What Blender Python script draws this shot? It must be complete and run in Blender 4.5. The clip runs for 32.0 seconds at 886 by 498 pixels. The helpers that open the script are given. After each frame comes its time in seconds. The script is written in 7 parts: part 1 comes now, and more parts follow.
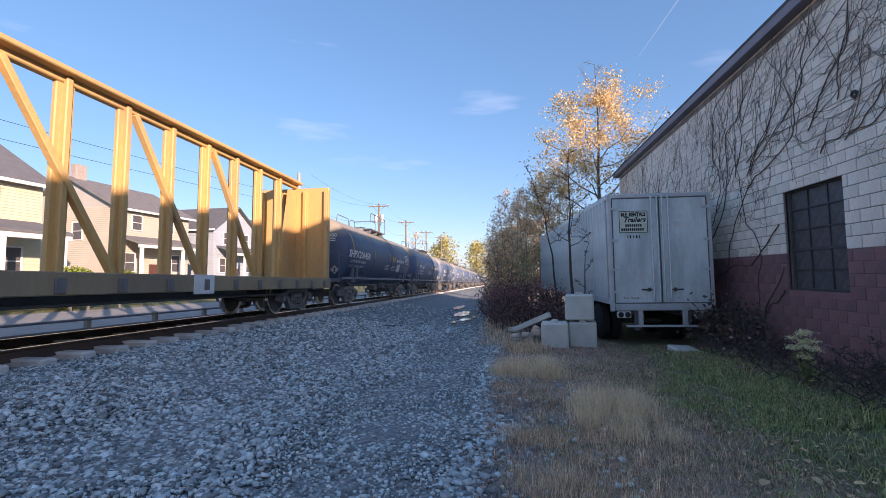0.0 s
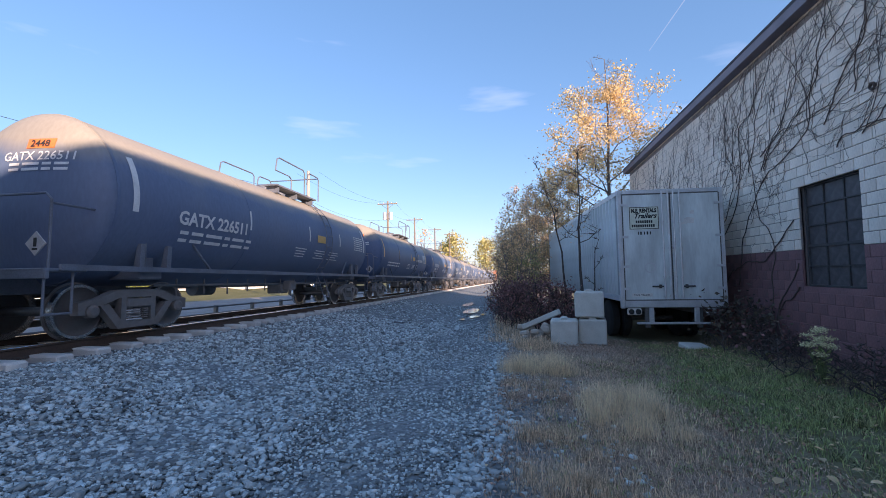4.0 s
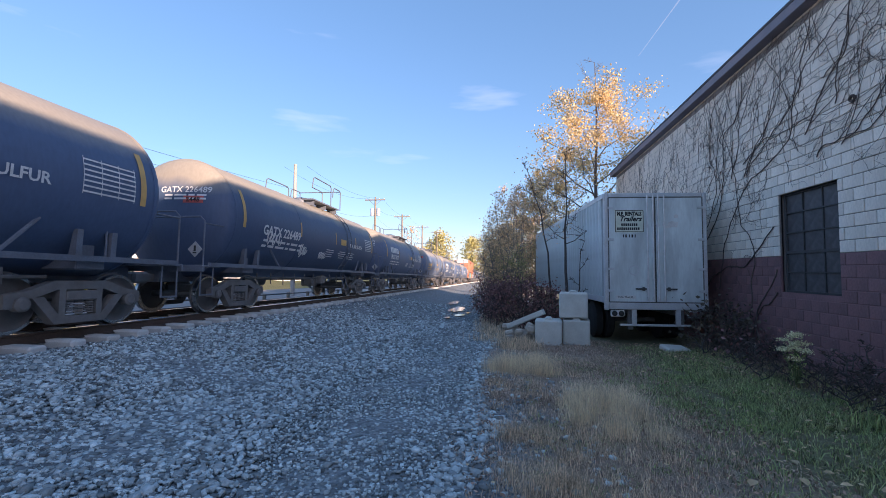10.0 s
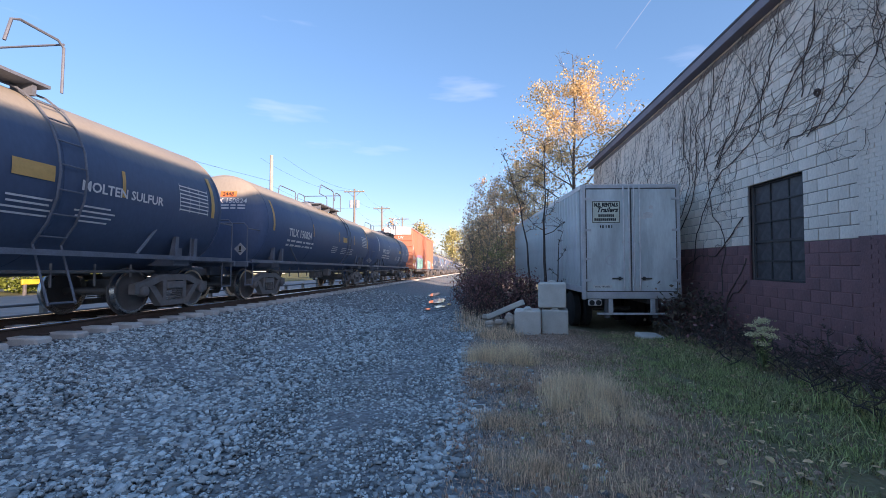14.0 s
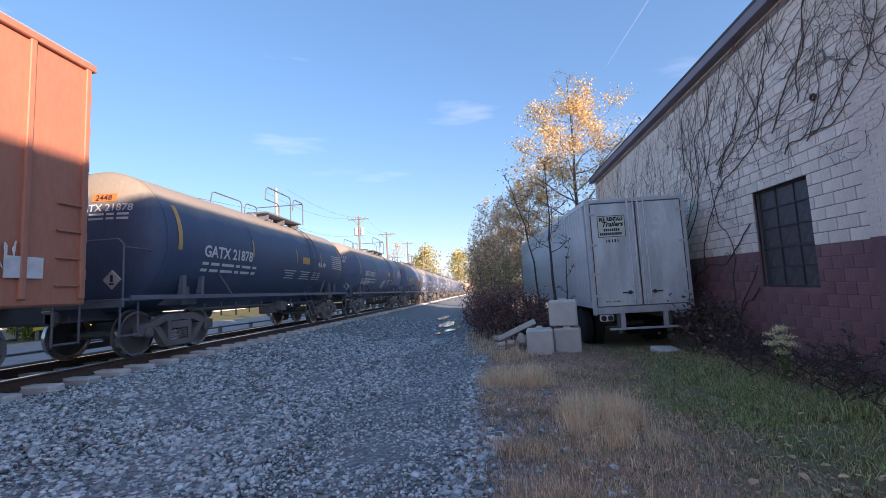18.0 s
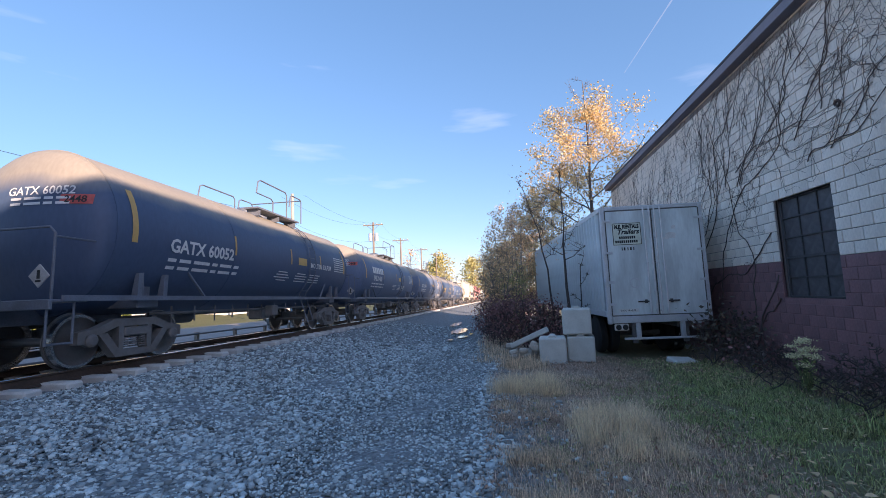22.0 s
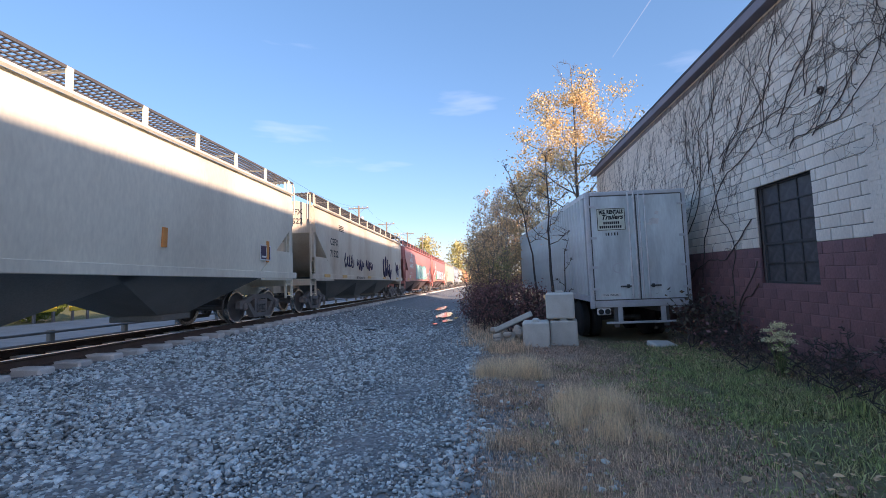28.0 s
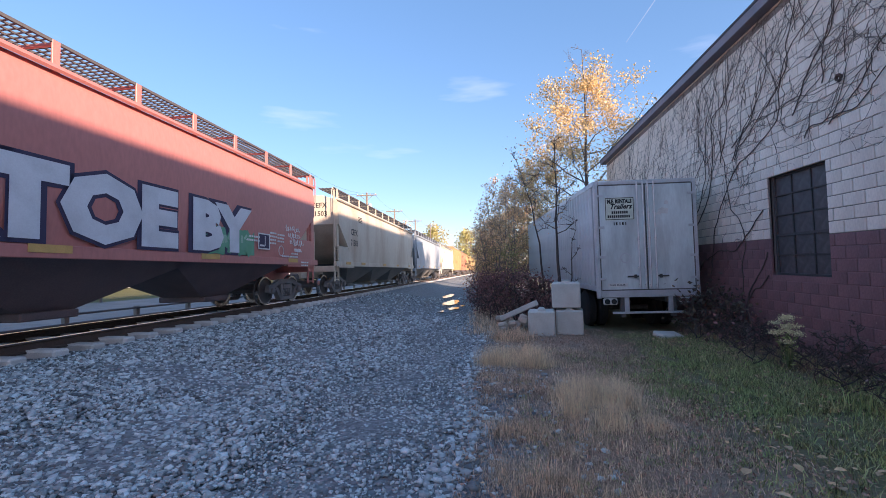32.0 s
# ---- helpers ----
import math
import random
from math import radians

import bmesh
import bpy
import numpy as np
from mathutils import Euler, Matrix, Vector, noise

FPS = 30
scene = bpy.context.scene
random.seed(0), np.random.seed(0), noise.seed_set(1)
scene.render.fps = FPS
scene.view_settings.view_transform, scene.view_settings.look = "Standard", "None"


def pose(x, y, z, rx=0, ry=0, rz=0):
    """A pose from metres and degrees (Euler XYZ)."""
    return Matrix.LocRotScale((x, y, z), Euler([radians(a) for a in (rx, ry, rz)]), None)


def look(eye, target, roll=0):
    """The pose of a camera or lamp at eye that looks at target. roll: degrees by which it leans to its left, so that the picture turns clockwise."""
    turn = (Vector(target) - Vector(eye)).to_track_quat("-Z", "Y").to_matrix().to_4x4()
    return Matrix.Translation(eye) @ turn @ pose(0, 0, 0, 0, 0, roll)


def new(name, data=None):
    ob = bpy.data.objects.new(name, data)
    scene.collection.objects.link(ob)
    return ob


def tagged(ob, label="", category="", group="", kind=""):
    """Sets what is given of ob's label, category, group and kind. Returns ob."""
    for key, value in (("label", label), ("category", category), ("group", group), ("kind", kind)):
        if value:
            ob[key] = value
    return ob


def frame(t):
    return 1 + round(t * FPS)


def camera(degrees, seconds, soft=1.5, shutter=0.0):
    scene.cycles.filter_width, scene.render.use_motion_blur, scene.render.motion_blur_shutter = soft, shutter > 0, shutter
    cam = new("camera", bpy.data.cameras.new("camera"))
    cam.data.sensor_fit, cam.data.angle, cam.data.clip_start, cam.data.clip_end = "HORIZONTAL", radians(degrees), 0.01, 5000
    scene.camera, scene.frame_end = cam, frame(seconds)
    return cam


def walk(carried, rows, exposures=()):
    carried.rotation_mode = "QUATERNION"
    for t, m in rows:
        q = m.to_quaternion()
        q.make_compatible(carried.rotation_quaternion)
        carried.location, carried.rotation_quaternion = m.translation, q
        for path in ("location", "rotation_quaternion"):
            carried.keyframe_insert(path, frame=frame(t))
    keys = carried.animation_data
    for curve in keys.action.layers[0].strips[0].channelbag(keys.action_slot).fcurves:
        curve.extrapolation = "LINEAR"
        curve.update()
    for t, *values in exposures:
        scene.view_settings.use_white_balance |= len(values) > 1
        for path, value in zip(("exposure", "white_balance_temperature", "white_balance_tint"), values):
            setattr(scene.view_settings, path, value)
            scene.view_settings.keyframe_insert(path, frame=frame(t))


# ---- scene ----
cam = camera(93.3, 32.0, soft=0.8)
PATH = [
    (0, (-0.365, -0.7, 1.547), (-0.688, 1.27, 1.673), -0.8),
    (0.5, (-0.361, -0.702, 1.547), (-0.696, 1.266, 1.675), -1.3),
    (1, (-0.361, -0.702, 1.542), (-0.704, 1.264, 1.668), -1.4),
    (1.5, (-0.374, -0.701, 1.542), (-0.722, 1.265, 1.663), -1.2),
    (2, (-0.371, -0.701, 1.542), (-0.724, 1.264, 1.661), -0.8),
    (2.5, (-0.362, -0.711, 1.549), (-0.719, 1.253, 1.67), -0.7),
    (3, (-0.363, -0.711, 1.549), (-0.724, 1.253, 1.669), -0.9),
    (3.5, (-0.363, -0.7, 1.541), (-0.727, 1.263, 1.658), -1.0),
    (5.5, (-0.384, -0.712, 1.54), (-0.75, 1.251, 1.649), -0.4),
    (6, (-0.378, -0.731, 1.539), (-0.745, 1.232, 1.647), -0.4),
    (6.5, (-0.362, -0.718, 1.542), (-0.739, 1.243, 1.649), -0.5),
    (7, (-0.363, -0.705, 1.538), (-0.736, 1.257, 1.645), -0.1),
    (7.5, (-0.38, -0.71, 1.537), (-0.741, 1.255, 1.639), 0.3),
    (8, (-0.38, -0.707, 1.537), (-0.723, 1.261, 1.633), 0.7),
    (8.5, (-0.37, -0.69, 1.539), (-0.704, 1.28, 1.635), 0.7),
    (9, (-0.37, -0.697, 1.542), (-0.696, 1.274, 1.636), 0.6),
    (9.5, (-0.37, -0.688, 1.537), (-0.685, 1.285, 1.632), 0.6),
    (10, (-0.368, -0.678, 1.547), (-0.671, 1.296, 1.65), 0.4),
    (10.5, (-0.356, -0.692, 1.546), (-0.656, 1.282, 1.656), 0.0),
    (11, (-0.353, -0.683, 1.543), (-0.65, 1.291, 1.661), -0.2),
    (11.5, (-0.361, -0.685, 1.535), (-0.651, 1.29, 1.657), -0.3),
    (12, (-0.364, -0.677, 1.534), (-0.641, 1.3, 1.649), -0.3),
    (12.5, (-0.352, -0.666, 1.532), (-0.61, 1.315, 1.632), -0.3),
    (13, (-0.36, -0.67, 1.533), (-0.594, 1.314, 1.619), -0.2),
    (13.5, (-0.359, -0.663, 1.535), (-0.576, 1.323, 1.612), -0.2),
    (14, (-0.361, -0.665, 1.536), (-0.571, 1.323, 1.601), -0.1),
    (14.5, (-0.364, -0.683, 1.535), (-0.572, 1.306, 1.576), 0.2),
    (16.5, (-0.338, -0.677, 1.558), (-0.561, 1.31, 1.613), -3.2),
    (17, (-0.351, -0.668, 1.552), (-0.575, 1.318, 1.635), -3.4),
    (17.5, (-0.364, -0.654, 1.578), (-0.588, 1.33, 1.707), -3.3),
    (18, (-0.377, -0.672, 1.583), (-0.611, 1.307, 1.753), -3.3),
    (18.5, (-0.37, -0.672, 1.566), (-0.624, 1.302, 1.759), -3.0),
    (19, (-0.375, -0.667, 1.567), (-0.647, 1.304, 1.768), -2.0),
    (19.5, (-0.371, -0.666, 1.56), (-0.652, 1.304, 1.761), -1.5),
    (20, (-0.381, -0.658, 1.559), (-0.667, 1.312, 1.758), -1.5),
    (20.5, (-0.383, -0.641, 1.561), (-0.679, 1.327, 1.762), -1.7),
    (21, (-0.367, -0.642, 1.556), (-0.666, 1.325, 1.757), -2.0),
    (21.5, (-0.374, -0.646, 1.552), (-0.673, 1.321, 1.754), -2.2),
    (22, (-0.357, -0.648, 1.553), (-0.654, 1.319, 1.759), -2.4),
    (22.5, (-0.364, -0.644, 1.555), (-0.652, 1.324, 1.764), -2.8),
    (23, (-0.354, -0.654, 1.557), (-0.636, 1.315, 1.77), -3.2),
    (23.5, (-0.358, -0.65, 1.557), (-0.636, 1.319, 1.77), -3.4),
    (24, (-0.367, -0.659, 1.556), (-0.643, 1.31, 1.77), -3.7),
    (24.5, (-0.355, -0.652, 1.555), (-0.636, 1.317, 1.77), -3.9),
    (25, (-0.375, -0.653, 1.549), (-0.663, 1.314, 1.766), -3.8),
    (25.5, (-0.377, -0.667, 1.555), (-0.679, 1.298, 1.773), -3.8),
    (27.5, (-0.348, -0.569, 1.543), (-0.628, 1.405, 1.704), -0.6),
    (28, (-0.325, -0.566, 1.559), (-0.562, 1.416, 1.687), -2.2),
    (28.5, (-0.339, -0.571, 1.569), (-0.556, 1.414, 1.671), -2.3),
    (29, (-0.345, -0.607, 1.561), (-0.558, 1.379, 1.656), -2.1),
    (29.5, (-0.336, -0.594, 1.562), (-0.552, 1.392, 1.646), -2.2),
    (30, (-0.344, -0.6, 1.575), (-0.564, 1.386, 1.656), -2.3),
    (30.5, (-0.361, -0.652, 1.586), (-0.577, 1.335, 1.656), -2.3),
    (31, (-0.313, -0.616, 1.587), (-0.532, 1.371, 1.654), -1.6),
    (31.5, (-0.302, -0.594, 1.607), (-0.552, 1.39, 1.669), -1.7),
    (32, (-0.285, -0.56, 1.572), (-0.562, 1.42, 1.642), -1.6),
]
walk(cam, [(t, look(eye, target, roll)) for t, eye, target, roll in PATH], [(0, 0.86, 6700, 30), (1, 1.0, 6700, 30), (29, 1.02, 6700, 30), (30, 1.06, 6700, 30), (31, 1.19, 6700, 30), (32, 1.1, 6700, 30)])

# ---- light: low autumn sun behind and to the right, clear sky ----
SUN_ELEV, SUN_AZ = radians(15.1), radians(131.4)
world = bpy.data.worlds.new("sky")
scene.world = world
world.use_nodes = True
wn, wl = world.node_tree.nodes, world.node_tree.links
wn.clear()
w_out, w_bg, w_sky = wn.new("ShaderNodeOutputWorld"), wn.new("ShaderNodeBackground"), wn.new("ShaderNodeTexSky")
w_sky.sky_type, w_sky.sun_disc = "NISHITA", False
w_sky.sun_elevation, w_sky.sun_rotation = SUN_ELEV, SUN_AZ
w_sky.air_density, w_sky.dust_density, w_sky.ozone_density = 0.9, 0.8, 3.8
w_bg.inputs["Strength"].default_value = 0.15
# thin cirrus streaks over the clear sky
w_tc, w_map, w_noise, w_ramp, w_mix = (wn.new("ShaderNodeTexCoord"), wn.new("ShaderNodeMapping"), wn.new("ShaderNodeTexNoise"),
                                       wn.new("ShaderNodeValToRGB"), wn.new("ShaderNodeMix"))
w_mix.data_type = "RGBA"
w_map.inputs["Scale"].default_value = (1.2, 1.6, 7.0)
w_map.inputs["Rotation"].default_value = (0.3, 0.2, 0.5)
w_noise.inputs["Scale"].default_value, w_noise.inputs["Detail"].default_value = 1.6, 5.0
w_ramp.color_ramp.elements[0].position, w_ramp.color_ramp.elements[1].position = 0.62, 2.8
wl.new(w_tc.outputs["Generated"], w_map.inputs["Vector"])
wl.new(w_map.outputs["Vector"], w_noise.inputs["Vector"])
wl.new(w_noise.outputs["Fac"], w_ramp.inputs["Fac"])
wl.new(w_ramp.outputs["Color"], w_mix.inputs["Factor"])
# soften the step from the bright horizon to the zenith, as in slightly hazy autumn air
w_gam, w_hsv = wn.new("ShaderNodeGamma"), wn.new("ShaderNodeHueSaturation")
w_gam.inputs["Gamma"].default_value = 0.62
w_hsv.inputs["Hue"].default_value = 0.496
w_hsv.inputs["Saturation"].default_value, w_hsv.inputs["Value"].default_value = 1.30, 1.48
wl.new(w_sky.outputs["Color"], w_gam.inputs["Color"])
wl.new(w_gam.outputs["Color"], w_hsv.inputs["Color"])
wl.new(w_hsv.outputs["Color"], w_mix.inputs["A"])
w_mix.inputs["B"].default_value = (3.6, 4.2, 5.0, 1)
wl.new(w_mix.outputs["Result"], w_bg.inputs["Color"])
wl.new(w_bg.outputs["Background"], w_out.inputs["Surface"])
sun = new("sun", bpy.data.lights.new("sun", "SUN"))
sun.data.energy, sun.data.angle, sun.data.color = 4.6, radians(0.55), (1.0, 0.82, 0.60)
sun_way = Vector((math.sin(SUN_AZ) * math.cos(SUN_ELEV), math.cos(SUN_AZ) * math.cos(SUN_ELEV), math.sin(SUN_ELEV)))
sun.matrix_world = look(sun_way * 100, (0, 0, 0))

# ---- materials ----
MATS = {}


def mat(name, color, rough=0.7, metal=0.0, vary=0.25, scale=3.0, bump=0.15, bscale=40.0, second=None, amount=0.35, island=False, per_object=0.0,
        streak=0.0, trans=0.0, sunlit_dust=None):
    """A worn surface: base colour broken by coarse stains towards a second colour, fine grain, and relief."""
    if name in MATS:
        return MATS[name]
    m = bpy.data.materials.new(name)
    m.use_nodes = True
    n, l = m.node_tree.nodes, m.node_tree.links
    b = n["Principled BSDF"]
    b.inputs["Roughness"].default_value, b.inputs["Metallic"].default_value = rough, metal
    tc, big, fine = n.new("ShaderNodeTexCoord"), n.new("ShaderNodeTexNoise"), n.new("ShaderNodeTexNoise")
    vec = tc.outputs["Object"]
    if streak:
        mp = n.new("ShaderNodeMapping")
        mp.inputs["Scale"].default_value = (1, 1, 1 / (1 + streak))
        l.new(vec, mp.inputs["Vector"])
        vec = mp.outputs["Vector"]
    for node, s, d in ((big, scale, 4), (fine, bscale, 3)):
        node.inputs["Scale"].default_value, node.inputs["Detail"].default_value = s, d
        l.new(vec, node.inputs["Vector"])
    ramp, mix, hsv, vmix = n.new("ShaderNodeValToRGB"), n.new("ShaderNodeMix"), n.new("ShaderNodeHueSaturation"), n.new("ShaderNodeMath")
    ramp.color_ramp.elements[0].position, ramp.color_ramp.elements[1].position = 0.42, 0.72
    mix.data_type = "RGBA"
    sec = second or tuple(c * 0.5 for c in color)
    mix.inputs["A"].default_value, mix.inputs["B"].default_value = (*color, 1), (*sec, 1)
    l.new(big.outputs["Fac"], ramp.inputs["Fac"])
    sc = n.new("ShaderNodeMath")
    sc.operation = "MULTIPLY"
    sc.inputs[1].default_value = amount
    l.new(ramp.outputs["Color"], sc.inputs[0])
    l.new(sc.outputs[0], mix.inputs["Factor"])
    tone = mix.outputs["Result"]
    if sunlit_dust:
        # tan over the dusty upper parts, sunlight painted in: (colour, height where it begins, height where it is full,
        # amount)
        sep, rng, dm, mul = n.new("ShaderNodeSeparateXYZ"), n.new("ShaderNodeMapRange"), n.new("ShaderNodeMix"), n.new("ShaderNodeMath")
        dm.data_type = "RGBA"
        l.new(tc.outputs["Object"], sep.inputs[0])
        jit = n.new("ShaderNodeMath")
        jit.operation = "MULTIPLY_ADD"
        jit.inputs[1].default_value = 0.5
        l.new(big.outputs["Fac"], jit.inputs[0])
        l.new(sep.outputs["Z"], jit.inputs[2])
        rng.inputs["From Min"].default_value, rng.inputs["From Max"].default_value = sunlit_dust[1] + .25, sunlit_dust[2] + .25
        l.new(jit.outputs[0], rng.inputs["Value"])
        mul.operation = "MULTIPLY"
        mul.inputs[1].default_value = sunlit_dust[3]
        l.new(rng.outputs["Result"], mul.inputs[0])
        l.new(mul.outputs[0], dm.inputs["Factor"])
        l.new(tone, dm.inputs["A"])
        dm.inputs["B"].default_value = (*sunlit_dust[0], 1)
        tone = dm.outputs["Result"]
    l.new(tone, hsv.inputs["Color"])
    vmix.operation = "MULTIPLY_ADD"
    vmix.inputs[1].default_value, vmix.inputs[2].default_value = vary * 2, 1 - vary
    l.new(fine.outputs["Fac"], vmix.inputs[0])
    value = vmix.outputs[0]
    if island or per_object:
        src = n.new("ShaderNodeNewGeometry" if island else "ShaderNodeObjectInfo").outputs["Random Per Island" if island else "Random"]
        k, add = n.new("ShaderNodeMath"), n.new("ShaderNodeMath")
        k.operation, add.operation = "MULTIPLY_ADD", "MULTIPLY"
        w = per_object or 0.5
        k.inputs[1].default_value, k.inputs[2].default_value = w * 2, 1 - w
        l.new(src, k.inputs[0])
        l.new(k.outputs[0], add.inputs[0])
        l.new(value, add.inputs[1])
        value = add.outputs[0]
    l.new(value, hsv.inputs["Value"])
    l.new(hsv.outputs["Color"], b.inputs["Base Color"])
    if bump:
        bp = n.new("ShaderNodeBump")
        bp.inputs["Strength"].default_value, bp.inputs["Distance"].default_value = bump, 0.02
        l.new(fine.outputs["Fac"], bp.inputs["Height"])
        l.new(bp.outputs["Normal"], b.inputs["Normal"])
    if trans:
        b.inputs["Subsurface Weight"].default_value = 0.0
        tr, ms = n.new("ShaderNodeBsdfTranslucent"), n.new("ShaderNodeMixShader")
        l.new(hsv.outputs["Color"], tr.inputs["Color"])
        ms.inputs[0].default_value = trans
        l.new(b.outputs[0], ms.inputs[1])
        l.new(tr.outputs[0], ms.inputs[2])
        l.new(ms.outputs[0], n["Material Output"].inputs["Surface"])
    MATS[name] = m
    return m


M_STONE = mat("ballast_stone", (0.48, 0.54, 0.535), 0.85, vary=0.3, scale=8, bscale=60, island=True, per_object=0.70, second=(0.30, 0.33, 0.34))
M_CONC = mat("concrete", (0.66, 0.65, 0.59), 0.9, vary=0.2, scale=4, bump=0.3, bscale=60, second=(0.45, 0.43, 0.37), per_object=0.12)
M_RUBBLE = mat("rubble_stone", (0.46, 0.39, 0.32), 0.9, vary=0.25, scale=5, bump=0.4, bscale=40, second=(0.28, 0.24, 0.20), per_object=0.25)
M_RAIL = mat("rail_steel_side", (0.10, 0.065, 0.05), 0.8, 0.2, vary=0.3, bscale=30)
M_RAILTOP = mat("rail_running_surface", (0.88, 0.88, 0.89), 0.22, 1.0, vary=0.05, bump=0.0)
M_BLOCKW = mat("white_painted_block", (0.92, 0.81, 0.70), 0.85, vary=0.18, scale=1.5, bump=0.25, bscale=50, second=(0.64, 0.52, 0.43), amount=0.45, per_object=0.07, streak=2)
M_BLOCKR = mat("maroon_painted_block", (0.27, 0.135, 0.14), 0.75, vary=0.3, scale=1.6, bump=0.25, bscale=50, second=(0.17, 0.10, 0.105), amount=0.7, per_object=0.10, streak=1)
M_MORTAR = mat("mortar", (0.20, 0.17, 0.16), 0.95, vary=0.3, bscale=60)
M_FASCIA = mat("fascia_paint", (0.26, 0.24, 0.28), 0.7, vary=0.2, scale=2)
M_ROOF = mat("roof_shingle", (0.10, 0.10, 0.11), 0.9, vary=0.3, scale=3)
M_PANE = mat("dirty_window_pane", (0.085, 0.08, 0.085), 0.5, vary=0.5, scale=5, bump=0.05, bscale=12, second=(0.12, 0.115, 0.12), amount=0.6)
M_SASH = mat("window_steel", (0.10, 0.095, 0.095), 0.7, 0.3, vary=0.3)
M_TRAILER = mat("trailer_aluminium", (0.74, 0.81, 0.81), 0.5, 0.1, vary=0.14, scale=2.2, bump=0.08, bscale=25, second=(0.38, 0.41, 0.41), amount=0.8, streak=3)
# box skin darker than the ribs so the grooves between them read dark
M_GROOVE = mat("dark_groove_aluminium", (0.36, 0.39, 0.40), 0.6, 0.1, vary=0.2, scale=2.5, second=(0.22, 0.23, 0.23), amount=0.8, streak=3)
M_TRIM = mat("aluminium_trim", (0.64, 0.66, 0.68), 0.45, 0.35, vary=0.15, scale=4)
M_ROD = mat("bright_rod", (0.72, 0.73, 0.74), 0.35, 0.4, vary=0.15, scale=5)
M_DARK = mat("dark_underframe", (0.15, 0.145, 0.145), 0.8, 0.2, vary=0.35, scale=3, second=(0.08, 0.06, 0.045))
M_FRAME = mat("sill_paint", (0.165, 0.185, 0.225), 0.55, 0.1, vary=0.25, scale=3, second=(0.06, 0.055, 0.05))
M_RUBBER = mat("rubber", (0.025, 0.025, 0.025), 0.85, vary=0.3)
M_GRIME = mat("grimy_cast_steel", (0.20, 0.19, 0.185), 0.7, 0.1, vary=0.18, bump=0.06, bscale=14, scale=3, second=(0.15, 0.13, 0.115), amount=0.8)
M_WHEEL = mat("wheel_steel", (0.13, 0.12, 0.115), 0.45, 0.2, vary=0.18, bump=0.04, scale=6, second=(0.12, 0.08, 0.06))
M_TREAD = mat("wheel_tread", (0.55, 0.54, 0.53), 0.25, 1.0, vary=0.1)
M_WHITE = mat("white_lettering", (0.78, 0.78, 0.76), 0.7, vary=0.15, scale=6)
M_YELLOW = mat("yellow_reflector", (0.72, 0.43, 0.14), 0.6, vary=0.12, scale=5)
M_ORANGE = mat("orange_placard", (0.80, 0.22, 0.06), 0.6, vary=0.1)
M_REDPANEL = mat("red_panel", (0.66, 0.12, 0.10), 0.6, vary=0.15, scale=8)
M_DIAMOND = mat("faded_diamond_sign", (0.46, 0.46, 0.45), 0.7, vary=0.2, scale=9)
M_SIGN = mat("pale_sign", (0.74, 0.78, 0.66), 0.7, vary=0.1, scale=8)
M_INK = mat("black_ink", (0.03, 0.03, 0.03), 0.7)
M_WOOD = mat("weathered_wood", (0.30, 0.25, 0.20), 0.85, vary=0.3, scale=3, bscale=25, streak=4)
M_POLE = mat("utility_pole_wood", (0.26, 0.22, 0.18), 0.9, vary=0.25, scale=2, streak=6)

# ---- mesh building ----


